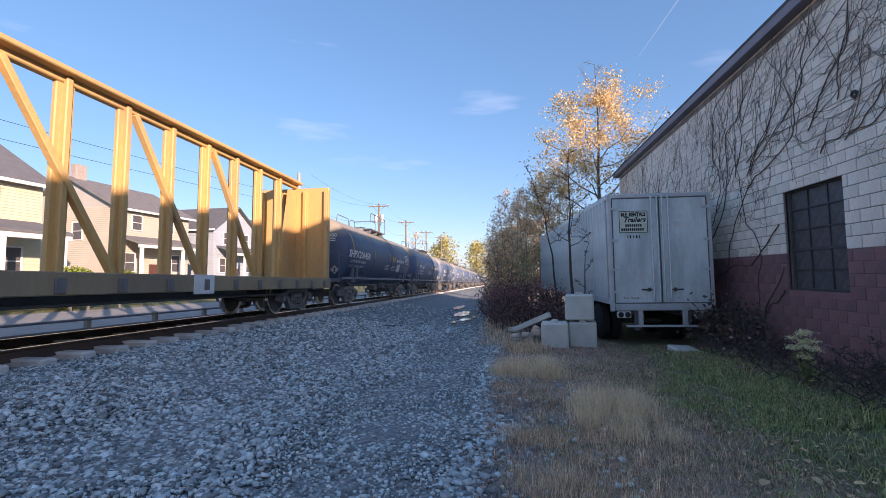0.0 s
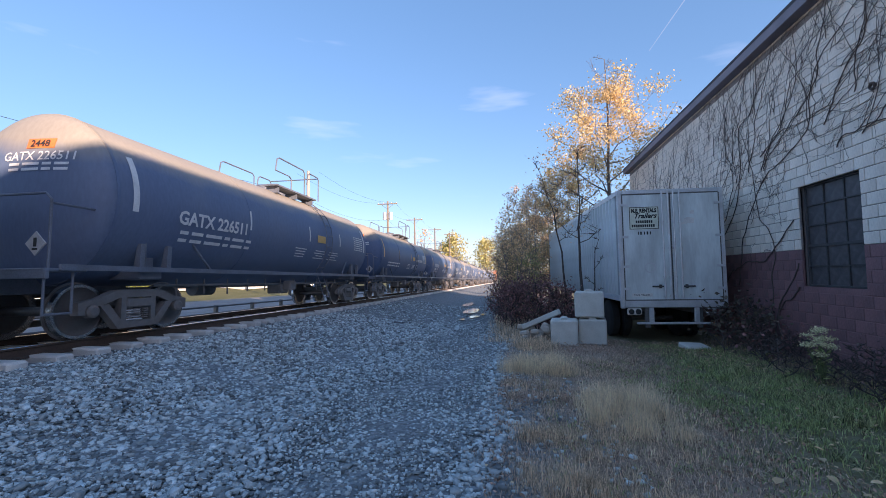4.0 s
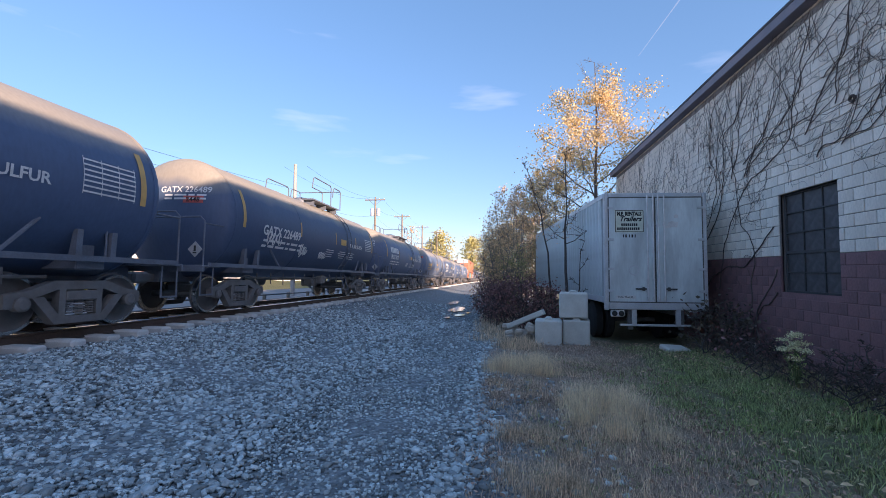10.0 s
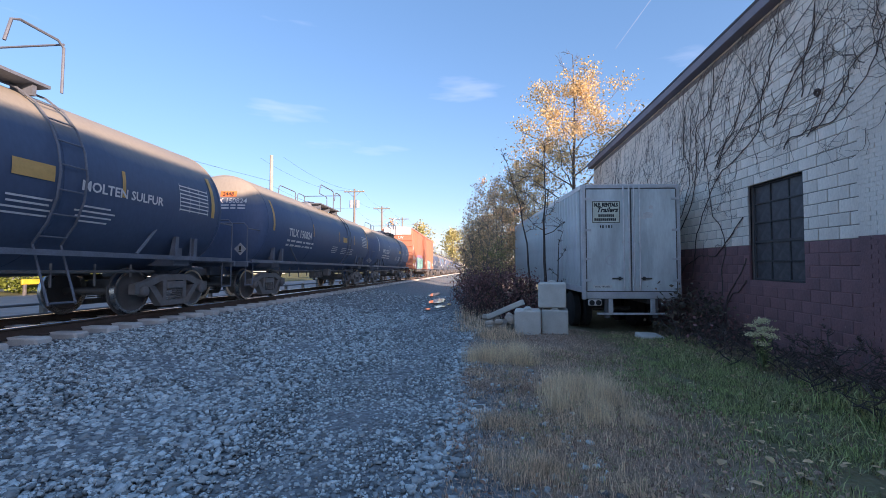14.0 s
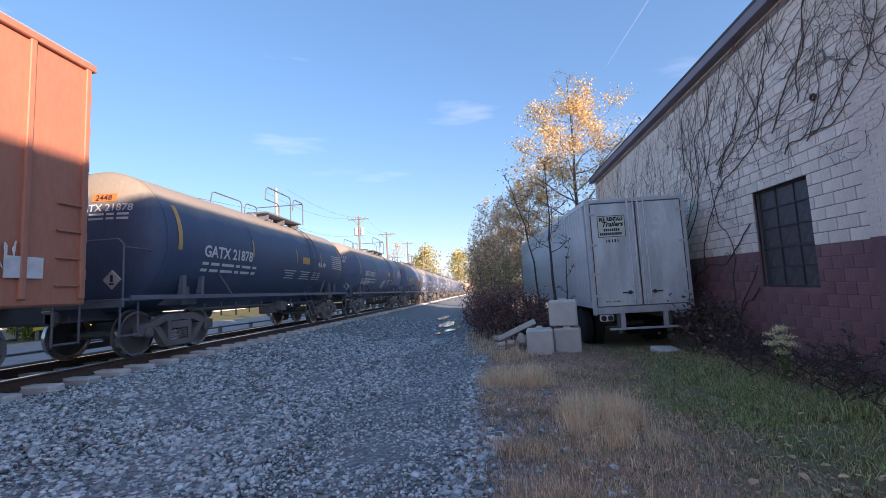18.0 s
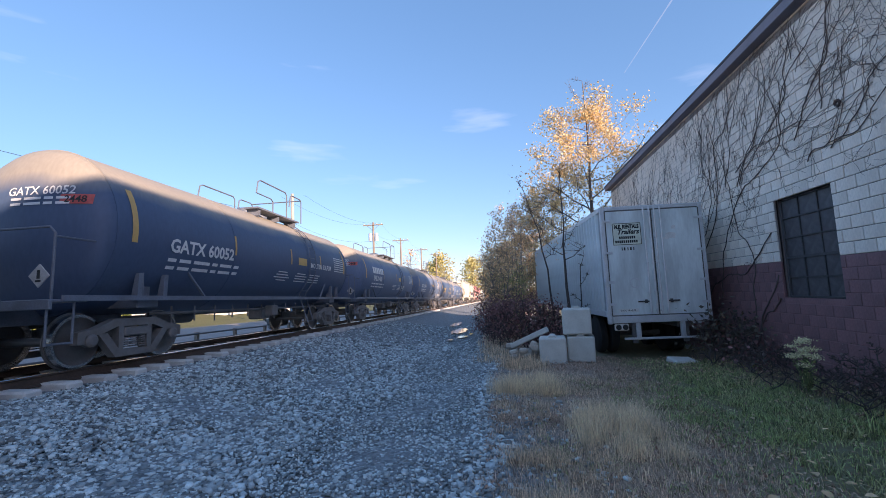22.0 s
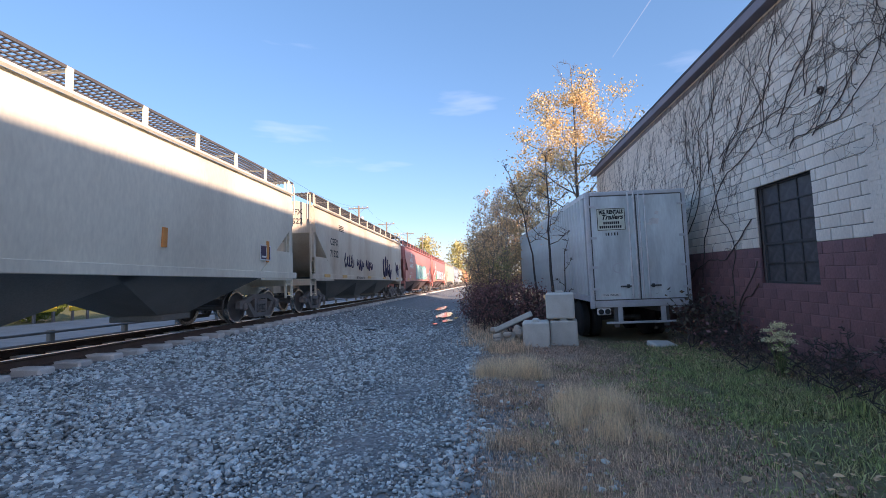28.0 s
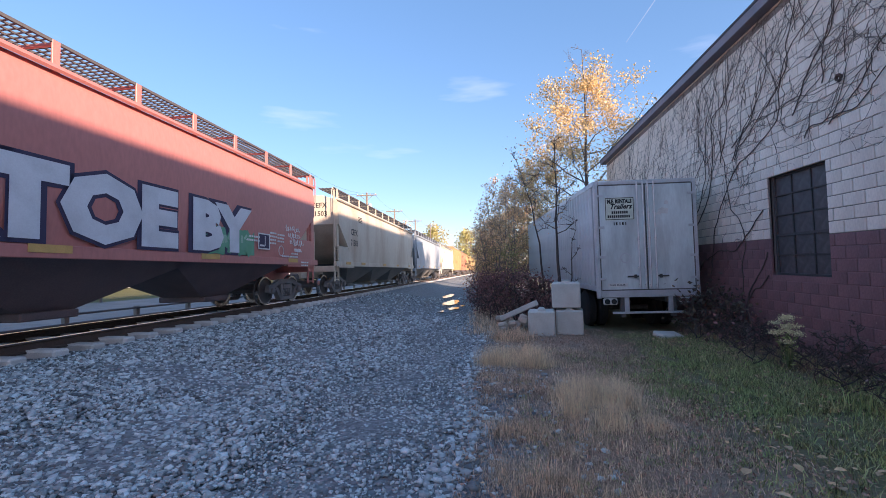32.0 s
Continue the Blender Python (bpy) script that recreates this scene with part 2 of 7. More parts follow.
class Geo:
    """Collects faces; each adder appends to one mesh."""

    def __init__(self):
        self.v, self.f = [], []

    def add(self, verts, faces):
        k = len(self.v)
        self.v += [tuple(p) for p in verts]
        self.f += [tuple(i + k for i in f) for f in faces]
        return self

    def box(self, c, s, m=None, ch=0.0):
        """A box of size s round c; ch: chamfer. m: a 4x4 pose applied to it."""
        hx, hy, hz = s[0] / 2, s[1] / 2, s[2] / 2
        if ch <= 0:
            vs = [(x, y, z) for x in (-hx, hx) for y in (-hy, hy) for z in (-hz, hz)]
            fs = [(0, 1, 3, 2), (4, 6, 7, 5), (0, 4, 5, 1), (2, 3, 7, 6), (0, 2, 6, 4), (1, 5, 7, 3)]
        else:
            ch = min(ch, hx * 0.9, hy * 0.9, hz * 0.9)
            vs, idx = [], {}
            for a in (-1, 1):
                for b in (-1, 1):
                    for d in (-1, 1):
                        for ax in range(3):
                            p = [a * (hx - ch), b * (hy - ch), d * (hz - ch)]
                            p[ax] = (a * hx, b * hy, d * hz)[ax]
                            idx[(a, b, d, ax)] = len(vs)
                            vs.append(tuple(p))
            fs = []
            for ax in range(3):
                o = [i for i in range(3) if i != ax]
                for s1 in (-1, 1):
                    q = []
                    for u, w in ((-1, -1), (1, -1), (1, 1), (-1, 1)):
                        k = [0, 0, 0]
                        k[ax], k[o[0]], k[o[1]] = s1, u, w
                        q.append(idx[(*k, ax)])
                    fs.append(tuple(q if (s1 > 0) == (ax != 1) else q[::-1]))
            for ax in range(3):
                o = [i for i in range(3) if i != ax]
                for u in (-1, 1):
                    for w in (-1, 1):
                        k0, k1 = [0, 0, 0], [0, 0, 0]
                        k0[ax], k1[ax] = -1, 1
                        for k in (k0, k1):
                            k[o[0]], k[o[1]] = u, w
                        fs.append((idx[(*k0, o[0])], idx[(*k1, o[0])], idx[(*k1, o[1])], idx[(*k0, o[1])]))
            for a in (-1, 1):
                for b in (-1, 1):
                    for d in (-1, 1):
                        fs.append((idx[(a, b, d, 0)], idx[(a, b, d, 1)], idx[(a, b, d, 2)]))
        vs = [Vector(p) for p in vs]
        if m is not None:
            vs = [m @ p for p in vs]
        c = Vector(c)
        return self.add([p + c for p in vs], fs)

    def tube(self, pts, r, seg=8, caps=True):
        """A round bar through pts; r: one radius or one for each point."""
        pts = [Vector(p) for p in pts]
        rs = r if isinstance(r, (list, tuple)) else [r] * len(pts)
        vs, fs = [], []
        ref = None
        for i, p in enumerate(pts):
            d = (pts[min(i + 1, len(pts) - 1)] - pts[max(i - 1, 0)]).normalized()
            if ref is None or abs(ref.dot(d)) > 0.98:
                ref = Vector((0, 0, 1)) if abs(d.z) < 0.9 else Vector((1, 0, 0))
            a = (ref - d * ref.dot(d)).normalized()
            ref = a
            b = d.cross(a)
            vs += [p + (a * math.cos(t) + b * math.sin(t)) * rs[i] for t in [2 * math.pi * k / seg for k in range(seg)]]
        for i in range(len(pts) - 1):
            for k in range(seg):
                fs.append((i * seg + k, i * seg + (k + 1) % seg, (i + 1) * seg + (k + 1) % seg, (i + 1) * seg + k))
        if caps:
            fs += [tuple(range(seg))[::-1], tuple(range((len(pts) - 1) * seg, len(pts) * seg))]
        return self.add(vs, fs)

    def lathe(self, prof, axis="y", c=(0, 0, 0), seg=32):
        """Profile of (along, radius) turned round an axis through c."""
        vs, fs = [], []
        for al, r in prof:
            for k in range(seg):
                a = 2 * math.pi * k / seg
                u, w = r * math.cos(a), r * math.sin(a)
                p = {"x": (al, u, w), "y": (u, al, w), "z": (u, w, al)}[axis]
                vs.append((p[0] + c[0], p[1] + c[1], p[2] + c[2]))
        for i in range(len(prof) - 1):
            for k in range(seg):
                fs.append((i * seg + k, (i + 1) * seg + k, (i + 1) * seg + (k + 1) % seg, i * seg + (k + 1) % seg))
        fs += [tuple(range(seg)), tuple(range((len(prof) - 1) * seg, len(prof) * seg))[::-1]]
        return self.add(vs, fs)

    def prism(self, poly, axis, a, b):
        """A polygon of (u, w) pairs drawn out along an axis from a to b: x takes (y, z), y takes (x, z), z takes (x, y)."""
        k = len(poly)
        put = {"x": lambda u, w, t: (t, u, w), "y": lambda u, w, t: (u, t, w), "z": lambda u, w, t: (u, w, t)}[axis]
        vs = [put(u, w, a) for u, w in poly] + [put(u, w, b) for u, w in poly]
        fs = [tuple(range(k))[::-1], tuple(range(k, 2 * k))] + [(i, (i + 1) % k, (i + 1) % k + k, i + k) for i in range(k)]
        return self.add(vs, fs)

    def mesh(self, name, smooth=35):
        me = bpy.data.meshes.new(name)
        me.from_pydata(self.v, [], self.f)
        if smooth:
            me.polygons.foreach_set("use_smooth", [True] * len(me.polygons))
            me.set_sharp_from_angle(angle=radians(smooth))
        return me


def part(name, geo, material, parent=None, label="", smooth=35, at=None):
    """One mesh object, under its thing (poses are then in the thing's space)."""
    me = geo.mesh(name, smooth) if isinstance(geo, Geo) else geo
    if isinstance(geo, Geo):
        bm = bmesh.new()
        bm.from_mesh(me)
        bmesh.ops.recalc_face_normals(bm, faces=bm.faces)
        bm.to_mesh(me)
        bm.free()
        if smooth:
            me.set_sharp_from_angle(angle=radians(smooth))
    if not me.materials:
        me.materials.append(material)
    ob = new(name, me)
    if parent:
        ob.parent = parent
    if at is not None:
        ob.matrix_basis = at
    if label:
        ob["label"] = label
    return ob


def empty(name, m=None):
    ob = new(name)
    if m is not None:
        ob.matrix_basis = m
    return ob


def lettering(text, size, bold=0.0, slant=0.0):
    """Flat mesh data of a text: vertices in (u, w), centred on its width, standing on its baseline."""
    cu = bpy.data.curves.new("lettering", "FONT")
    cu.body, cu.size, cu.offset, cu.shear, cu.resolution_u = text, size, bold, slant, 2
    cu.align_x = "CENTER"
    ob = new("lettering", cu)
    me = bpy.data.meshes.new_from_object(ob.evaluated_get(bpy.context.evaluated_depsgraph_get()))
    out = ([(p.co.x, p.co.y) for p in me.vertices], [tuple(p.vertices) for p in me.polygons])
    bpy.data.objects.remove(ob)
    bpy.data.curves.remove(cu)
    bpy.data.meshes.remove(me)
    return out


# ---- the lie of the land ----
def track_x(y):
    return -8.474 - 0.0245 * (y - 8)


def rail_z(y):
    return 0.636 - 0.0186 * y


def bump01(t):
    t = min(max(t, 0.0), 1.0)
    return t * t * (3 - 2 * t)


def ground_z(x, y):
    z = -0.0186 * min(max(y, -520), 430)
    d = x - track_x(min(max(y, -520), 460))
    if d >= 0:
        z += 0.385 * (1 - bump01((d - 1.45) / 3.4))
        z -= 0.10 * bump01((x - 0.6) / 2.0)
    else:
        z += 0.385 * (1 - bump01((-d - 1.45) / 1.8)) + 0.5 * bump01((-d - 6) / 9) + 0.9 * bump01((-d - 16) / 12)
    return z

# ---- ground: one sheet to the horizon ----
def ground_material():
    m = bpy.data.materials.new("ground")
    m.use_nodes = True
    n, l = m.node_tree.nodes, m.node_tree.links
    b = n["Principled BSDF"]
    b.inputs["Roughness"].default_value = 0.95
    tc, sep = n.new("ShaderNodeTexCoord"), n.new("ShaderNodeSeparateXYZ")
    l.new(tc.outputs["Object"], sep.inputs[0])

    def noise_at(s, d=4):
        t = n.new("ShaderNodeTexNoise")
        t.inputs["Scale"].default_value, t.inputs["Detail"].default_value = s, d
        l.new(tc.outputs["Object"], t.inputs["Vector"])
        return t.outputs["Fac"]

    def math_n(op, a, c):
        t = n.new("ShaderNodeMath")
        t.operation = op
        for i, v in enumerate((a, c)):
            if isinstance(v, (int, float)):
                t.inputs[i].default_value = v
            else:
                l.new(v, t.inputs[i])
        return t.outputs[0]

    def mixc(fac, a, c):
        t = n.new("ShaderNodeMix")
        t.data_type = "RGBA"
        l.new(fac, t.inputs["Factor"])
        for k, v in (("A", a), ("B", c)):
            if isinstance(v, tuple):
                t.inputs[k].default_value = (*v, 1)
            else:
                l.new(v, t.inputs[k])
        return t.outputs["Result"]

    def step(v, lo, hi):
        t = n.new("ShaderNodeMapRange")
        t.inputs["From Min"].default_value, t.inputs["From Max"].default_value = lo, hi
        l.new(v, t.inputs["Value"])
        return t.outputs["Result"]

    vor = n.new("ShaderNodeTexVoronoi")
    vor.inputs["Scale"].default_value = 22
    l.new(tc.outputs["Object"], vor.inputs["Vector"])
    stone = mixc(vor.outputs["Color"], (0.06, 0.072, 0.078), (0.39, 0.43, 0.435))
    stone = mixc(step(noise_at(0.9), 0.45, 0.75), stone, (0.22, 0.23, 0.235))
    soil = mixc(noise_at(6), (0.24, 0.175, 0.14), (0.54, 0.40, 0.29))
    grass = mixc(noise_at(9), (0.12, 0.135, 0.06), (0.27, 0.22, 0.13))
    edge = math_n("ADD", sep.outputs["X"], math_n("MULTIPLY", math_n("SUBTRACT", noise_at(1.3), 0.5), 1.6))
    lane = math_n("ADD", edge, math_n("MULTIPLY", sep.outputs["Y"], 0.0245))
    dirt_f = step(lane, -0.35, 0.25)
    grass_f = step(edge, 1.2, 2.4)
    col = mixc(dirt_f, stone, soil)
    col = mixc(grass_f, col, grass)
    left_f = step(sep.outputs["X"], -20.7, -21.6)
    lawn = mixc(noise_at(0.7), (0.07, 0.10, 0.03), (0.20, 0.18, 0.07))
    col = mixc(left_f, col, lawn)
    l.new(col, b.inputs["Base Color"])
    bp = n.new("ShaderNodeBump")
    bp.inputs["Strength"].default_value, bp.inputs["Distance"].default_value = 0.8, 0.03
    l.new(vor.outputs["Distance"], bp.inputs["Height"])
    l.new(bp.outputs["Normal"], b.inputs["Normal"])
    return m


def axis_steps(lo, hi, fine_lo, fine_hi, fine, grow):
    out = [fine_lo]
    while out[-1] < fine_hi:
        out.append(out[-1] + fine)
    s = fine
    while out[-1] < hi:
        s *= grow
        out.append(min(out[-1] + s, hi))
    s, low = fine, [fine_lo]
    while low[-1] > lo:
        s *= grow
        low.append(max(low[-1] - s, lo))
    return low[:0:-1] + out


def build_ground():
    xs, ys = axis_steps(-2500, 2500, -16, 7, 0.35, 1.35), axis_steps(-1500, 4000, -4, 26, 0.4, 1.3)
    g = Geo()
    vs = []
    for y in ys:
        for x in xs:
            z = ground_z(x, y)
            if abs(x) < 20 and -5 < y < 40:
                z += 0.035 * noise.noise(Vector((x * 0.9, y * 0.9, 0))) + 0.012 * noise.noise(Vector((x * 4, y * 4, 3)))
            vs.append((x, y, z))
    w = len(xs)
    g.add(vs, [(j * w + i, j * w + i + 1, (j + 1) * w + i + 1, (j + 1) * w + i) for j in range(len(ys) - 1) for i in range(w - 1)])
    ob = part("ground", g, ground_material(), smooth=60)
    tagged(ob, "grey crushed-stone lane running into dry autumn grass", "ground", kind="structure")


build_ground()

# ---- railway track ----
TURN = pose(0, 0, 0, -math.degrees(math.atan(0.0186)), 0, math.degrees(math.atan(0.0245)))


def track_pose(y, dx=0.0, dz=0.0):
    return Matrix.Translation((track_x(y), y, rail_z(y))) @ TURN @ Matrix.Translation((dx, 0, dz))


def build_track():
    track = empty("railway_track", track_pose(0))
    tagged(track, "single railway track with rusty rails on concrete sleepers", "track", kind="structure")
    for s in (-1, 1):
        g = Geo()
        prof = [(-.07, -.18), (.07, -.18), (.07, -.165), (.014, -.14), (.012, -.045), (.036, -.03), (.036, -.006), (-.036, -.006), (-.036, -.03), (-.012, -.045),
                (-.014, -.14), (-.07, -.165)]
        g.prism([(u + s * 0.755, w) for u, w in prof], "y", -520, 420)
        rail = part("rail", g, M_RAIL, track, "rusty steel rail with a bright worn top")
        g = Geo()
        g.prism([(s * .755 - .036, -.006), (s * .755 + .036, -.006), (s * .755 + .032, 0), (s * .755 - .032, 0)], "y", -520, 420)
        part("running_surface", g, M_RAILTOP, rail)


build_track()

M_JOINT = mat("painted_joint", (.34, .29, .27), .95, vary=.35, scale=5, bscale=50, second=(.14, .11, .10), amount=.7)
# ---- the block-built warehouse ----
WALL_X, BAND_Z = 5.05, 1.88
COURSE, BLOCK = 0.2032, 0.4064
EAVE_Z, Y_FAR, Y_NEAR, PIER_Y = 6.28, 21.1, -16.0, 5.95
WIN = (7.08, 8.60, 1.17, 3.11)


def build_warehouse():
    base_z = BAND_Z - 12 * COURSE
    # the wall's core stands behind the blocks, cut round the window
    x0, x1 = WALL_X + 0.02, WALL_X + 0.32
    y0, y1, z0, z1 = WIN
    g = Geo()
    for ya, yb, za, zb in ((Y_NEAR, y0, base_z - .3, EAVE_Z), (y1, Y_FAR, base_z - .3, EAVE_Z), (y0, y1, base_z - .3, z0), (y0, y1, z1, EAVE_Z)):
        g.box(((x0 + x1) / 2, (ya + yb) / 2, (za + zb) / 2), (x1 - x0, yb - ya, zb - za))
    wall = part("wall_west", g, M_MORTAR, None, smooth=0)
    tagged(wall, "block wall painted white over a maroon lower band, overgrown with bare vines", "wall", kind="structure")
    # the far parts of the building
    g = Geo()
    ridge_x, ridge_z, back = 11.0, 10.3, 17.0
    for y in (Y_FAR - 0.15, Y_NEAR + 0.15):
        g.prism([(x1, base_z - .3), (back, base_z - .3), (back, EAVE_Z), (ridge_x, ridge_z - .2), (x1, EAVE_Z)], "y", y - .15, y + .15)
    ob = part("wall_north", g, M_BLOCKW, None, smooth=0)
    tagged(ob, "white painted gable walls of the warehouse", "wall", kind="structure")
    g = Geo()
    g.box((back + .15, (Y_FAR + Y_NEAR) / 2, (base_z + EAVE_Z) / 2), (.3, Y_FAR - Y_NEAR, EAVE_Z - base_z))
    tagged(part("wall_east", g, M_BLOCKW, None, smooth=0), "rear wall of the warehouse", "wall", kind="structure")
    slope = (ridge_z - EAVE_Z - .25) / (ridge_x - 4.85)
    roof = Geo()
    for s in (1, -1):
        ex = 4.80 if s > 0 else 2 * ridge_x - 4.80
        roof.prism([(ex, EAVE_Z + .24), (ridge_x, ridge_z), (ridge_x, ridge_z + .06), (ex, EAVE_Z + .30)], "y", Y_NEAR - .3, Y_FAR + .35)
    tagged(part("roof", roof, M_ROOF, None, smooth=0), "dark shingle roof of the warehouse", "roof", kind="structure")
    g = Geo()
    g.box((4.83, (Y_FAR + Y_NEAR) / 2, EAVE_Z + .145), (.04, Y_FAR - Y_NEAR + .6, .20), ch=.006)
    g.box((4.95, (Y_FAR + Y_NEAR) / 2, EAVE_Z + .055), (.24, Y_FAR - Y_NEAR + .5, .02))
    tagged(part("trim", g, M_FASCIA, None, smooth=0), "grey-violet painted eaves board", "trim", kind="structure")
    g = Geo()
    g.box((WALL_X + .005, (Y_FAR + Y_NEAR) / 2, EAVE_Z + .02), (.06, Y_FAR - Y_NEAR, .04))
    part("head_course", g, M_BLOCKW, wall, smooth=0)
    return wall, base_z


WALL, WALL_BASE = build_warehouse()


def build_window():
    y0, y1, z0, z1 = WIN
    win = empty("window_1", pose(WALL_X, (y0 + y1) / 2, z0))
    tagged(win, "tall steel factory window with dark grimy panes", "window", kind="structure")
    w, h = y1 - y0, z1 - z0
    fr = Geo()
    for y in (-w / 2 + .02, w / 2 - .02):
        fr.box((.10, y, h / 2), (.05, .04, h), ch=.005)
    for z in (.02, h - .02):
        fr.box((.10, 0, z), (.05, w - .08, .04), ch=.005)
    frame_ob = part("window_frame", fr, M_SASH, win)
    cols, rows = 3, 5
    bars = Geo()
    for i in range(1, cols):
        bars.box((.10, -w / 2 + w * i / cols, h / 2), (.035, .025, h - .08))
    for j in range(1, rows):
        bars.box((.098, 0, h * j / rows), (.035, w - .08, .025 if j != 2 else .05))
    part("glazing_bars", bars, M_SASH, frame_ob, smooth=0)
    pane = Geo()
    pane.box((0, 0, 0), (.006, w / cols - .03, h / rows - .03))
    me = None
    for i in range(cols):
        for j in range(rows):
            at = pose(.105 + .004 * ((i * 7 + j * 3) % 3), -w / 2 + w * (i + .5) / cols, h * (j + .5) / rows, 0, ((i * 5 + j * 11) % 5 - 2) * .3, ((i * 3 + j * 7) % 5 - 2) * .4)
            me = part("pane", me or pane, M_PANE, win, smooth=0, at=at).data
    g = Geo()
    g.box((.10, 0, -.03), (.22, w + .06, .06), ch=.01)
    part("window_sill", g, M_BLOCKR, win)
    # black sheet stands in for the darkness of the unlit room behind
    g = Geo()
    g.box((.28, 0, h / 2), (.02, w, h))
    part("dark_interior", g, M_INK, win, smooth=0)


build_window()


def build_blocks():
    """Blocks in running bond, each one proud of its joints."""
    y0, y1, z0, z1 = WIN
    shapes = {}

    def shape(length, height):
        key = (round(length, 3), round(height, 3))
        if key not in shapes:
            g = Geo()
            g.box((0, 0, 0), (.055, length - .012, height - .012), ch=.006)
            shapes[key] = g.mesh("block", 0)
        return shapes[key]

    for za, zb, off, material in ((WALL_BASE - .2, BAND_Z, -.020, M_BLOCKR), (BAND_Z, EAVE_Z, -.012, M_JOINT)):
        g = Geo()
        for ya, yb, zc, zd in ((PIER_Y, y0, za, zb), (y1, Y_FAR - .02, za, zb), (y0, y1, za, min(zb, z0)), (y0, y1, max(za, z1), zb)):
            if zd > zc:
                g.box((WALL_X + .03 + off, (ya + yb) / 2, (zc + zd) / 2), (.06, yb - ya, zd - zc))
        part("joint_bed", g, material, WALL, smooth=0)
    white, red, rest = [], [], {True: Geo(), False: Geo()}
    n = int((EAVE_Z - WALL_BASE) / COURSE)
    for r in range(n):
        zc = WALL_BASE + (r + .5) * COURSE
        y = PIER_Y + (BLOCK / 2 if r % 2 else 0) - (BLOCK / 2 if r % 2 else 0)
        first = True
        while y < Y_FAR - .02:
            length = BLOCK / 2 if (first and r % 2) else min(BLOCK, Y_FAR - y)
            first = False
            a, b = y, y + length
            y = b
            spans = [(a, b)]
            if z0 - .02 < zc < z1:
                spans = [(p, q) for p, q in ((a, min(b, y0)), (max(a, y1), b)) if q - p > .05]
            for p, q in spans:
                col = zc > BAND_Z
                near = q < 12.3 and zc < 5.6
                if near:
                    (white if col else red).append(((p + q) / 2, zc, q - p))
                else:
                    rest[col].box((WALL_X + .005 + random.uniform(-.002, .002), (p + q) / 2, zc), (.05, q - p - .012, COURSE - .012))
    for lst, material in ((white, M_BLOCKW), (red, M_BLOCKR)):
        copies = {}
        for yc, zc, ln in lst[:300]:
            me = shape(ln, COURSE)
            key = (me.name, material.name)
            if key not in copies:
                copies[key] = me.copy()
                copies[key].materials.append(material)
            part("block", copies[key], material, WALL, at=pose(WALL_X + random.uniform(-.003, .002), yc, zc))
        for yc, zc, ln in lst[300:]:
            rest[zc > BAND_Z].box((WALL_X + random.uniform(-.003, .002), yc, zc), (.055, ln - .012, COURSE - .012), ch=.006)
    for col, g in rest.items():
        ob = part("blocks_beyond", g, M_BLOCKW if col else M_BLOCKR, WALL, smooth=0)
        ob["kind"] = "stuff"
    # the brick pier at the near end
    brick_h, brick_l = .0667, .2032
    piers = {True: Geo(), False: Geo()}
    r = 0
    z = WALL_BASE
    while z < EAVE_Z - .05:
        y = PIER_Y - (.10 if r % 2 else 0)
        while y > PIER_Y - 3.4:
            piers[z > BAND_Z].box((WALL_X - .03 + random.uniform(-.003, .003), y - brick_l / 2, z + brick_h / 2), (.12, brick_l - .01, brick_h - .01))
            y -= brick_l
        z += brick_h
        r += 1
    for za, zb, material in ((WALL_BASE, BAND_Z, M_BLOCKR), (BAND_Z, EAVE_Z, M_BLOCKW)):
        g = Geo()
        g.box((WALL_X - .03, PIER_Y - 1.7, (za + zb) / 2), (.108, 3.36, zb - za - .004))
        part("pier_core", g, material, WALL, smooth=0)
    for col, g in piers.items():
        ob = part("brickwork", g, M_BLOCKW if col else M_BLOCKR, WALL, smooth=0)
        ob["kind"] = "stuff"
    g = Geo()
    g.box((WALL_X, (PIER_Y - 3.4 + Y_NEAR) / 2, (BAND_Z + EAVE_Z) / 2), (.06, PIER_Y - 3.4 - Y_NEAR, EAVE_Z - BAND_Z))
    part("painted_wall_beyond", g, M_BLOCKW, WALL, smooth=0)
    g = Geo()
    g.box((WALL_X, (PIER_Y - 3.4 + Y_NEAR) / 2, (BAND_Z + WALL_BASE) / 2), (.06, PIER_Y - 3.4 - Y_NEAR, BAND_Z - WALL_BASE))
    part("painted_band_beyond", g, M_BLOCKR, WALL, smooth=0)


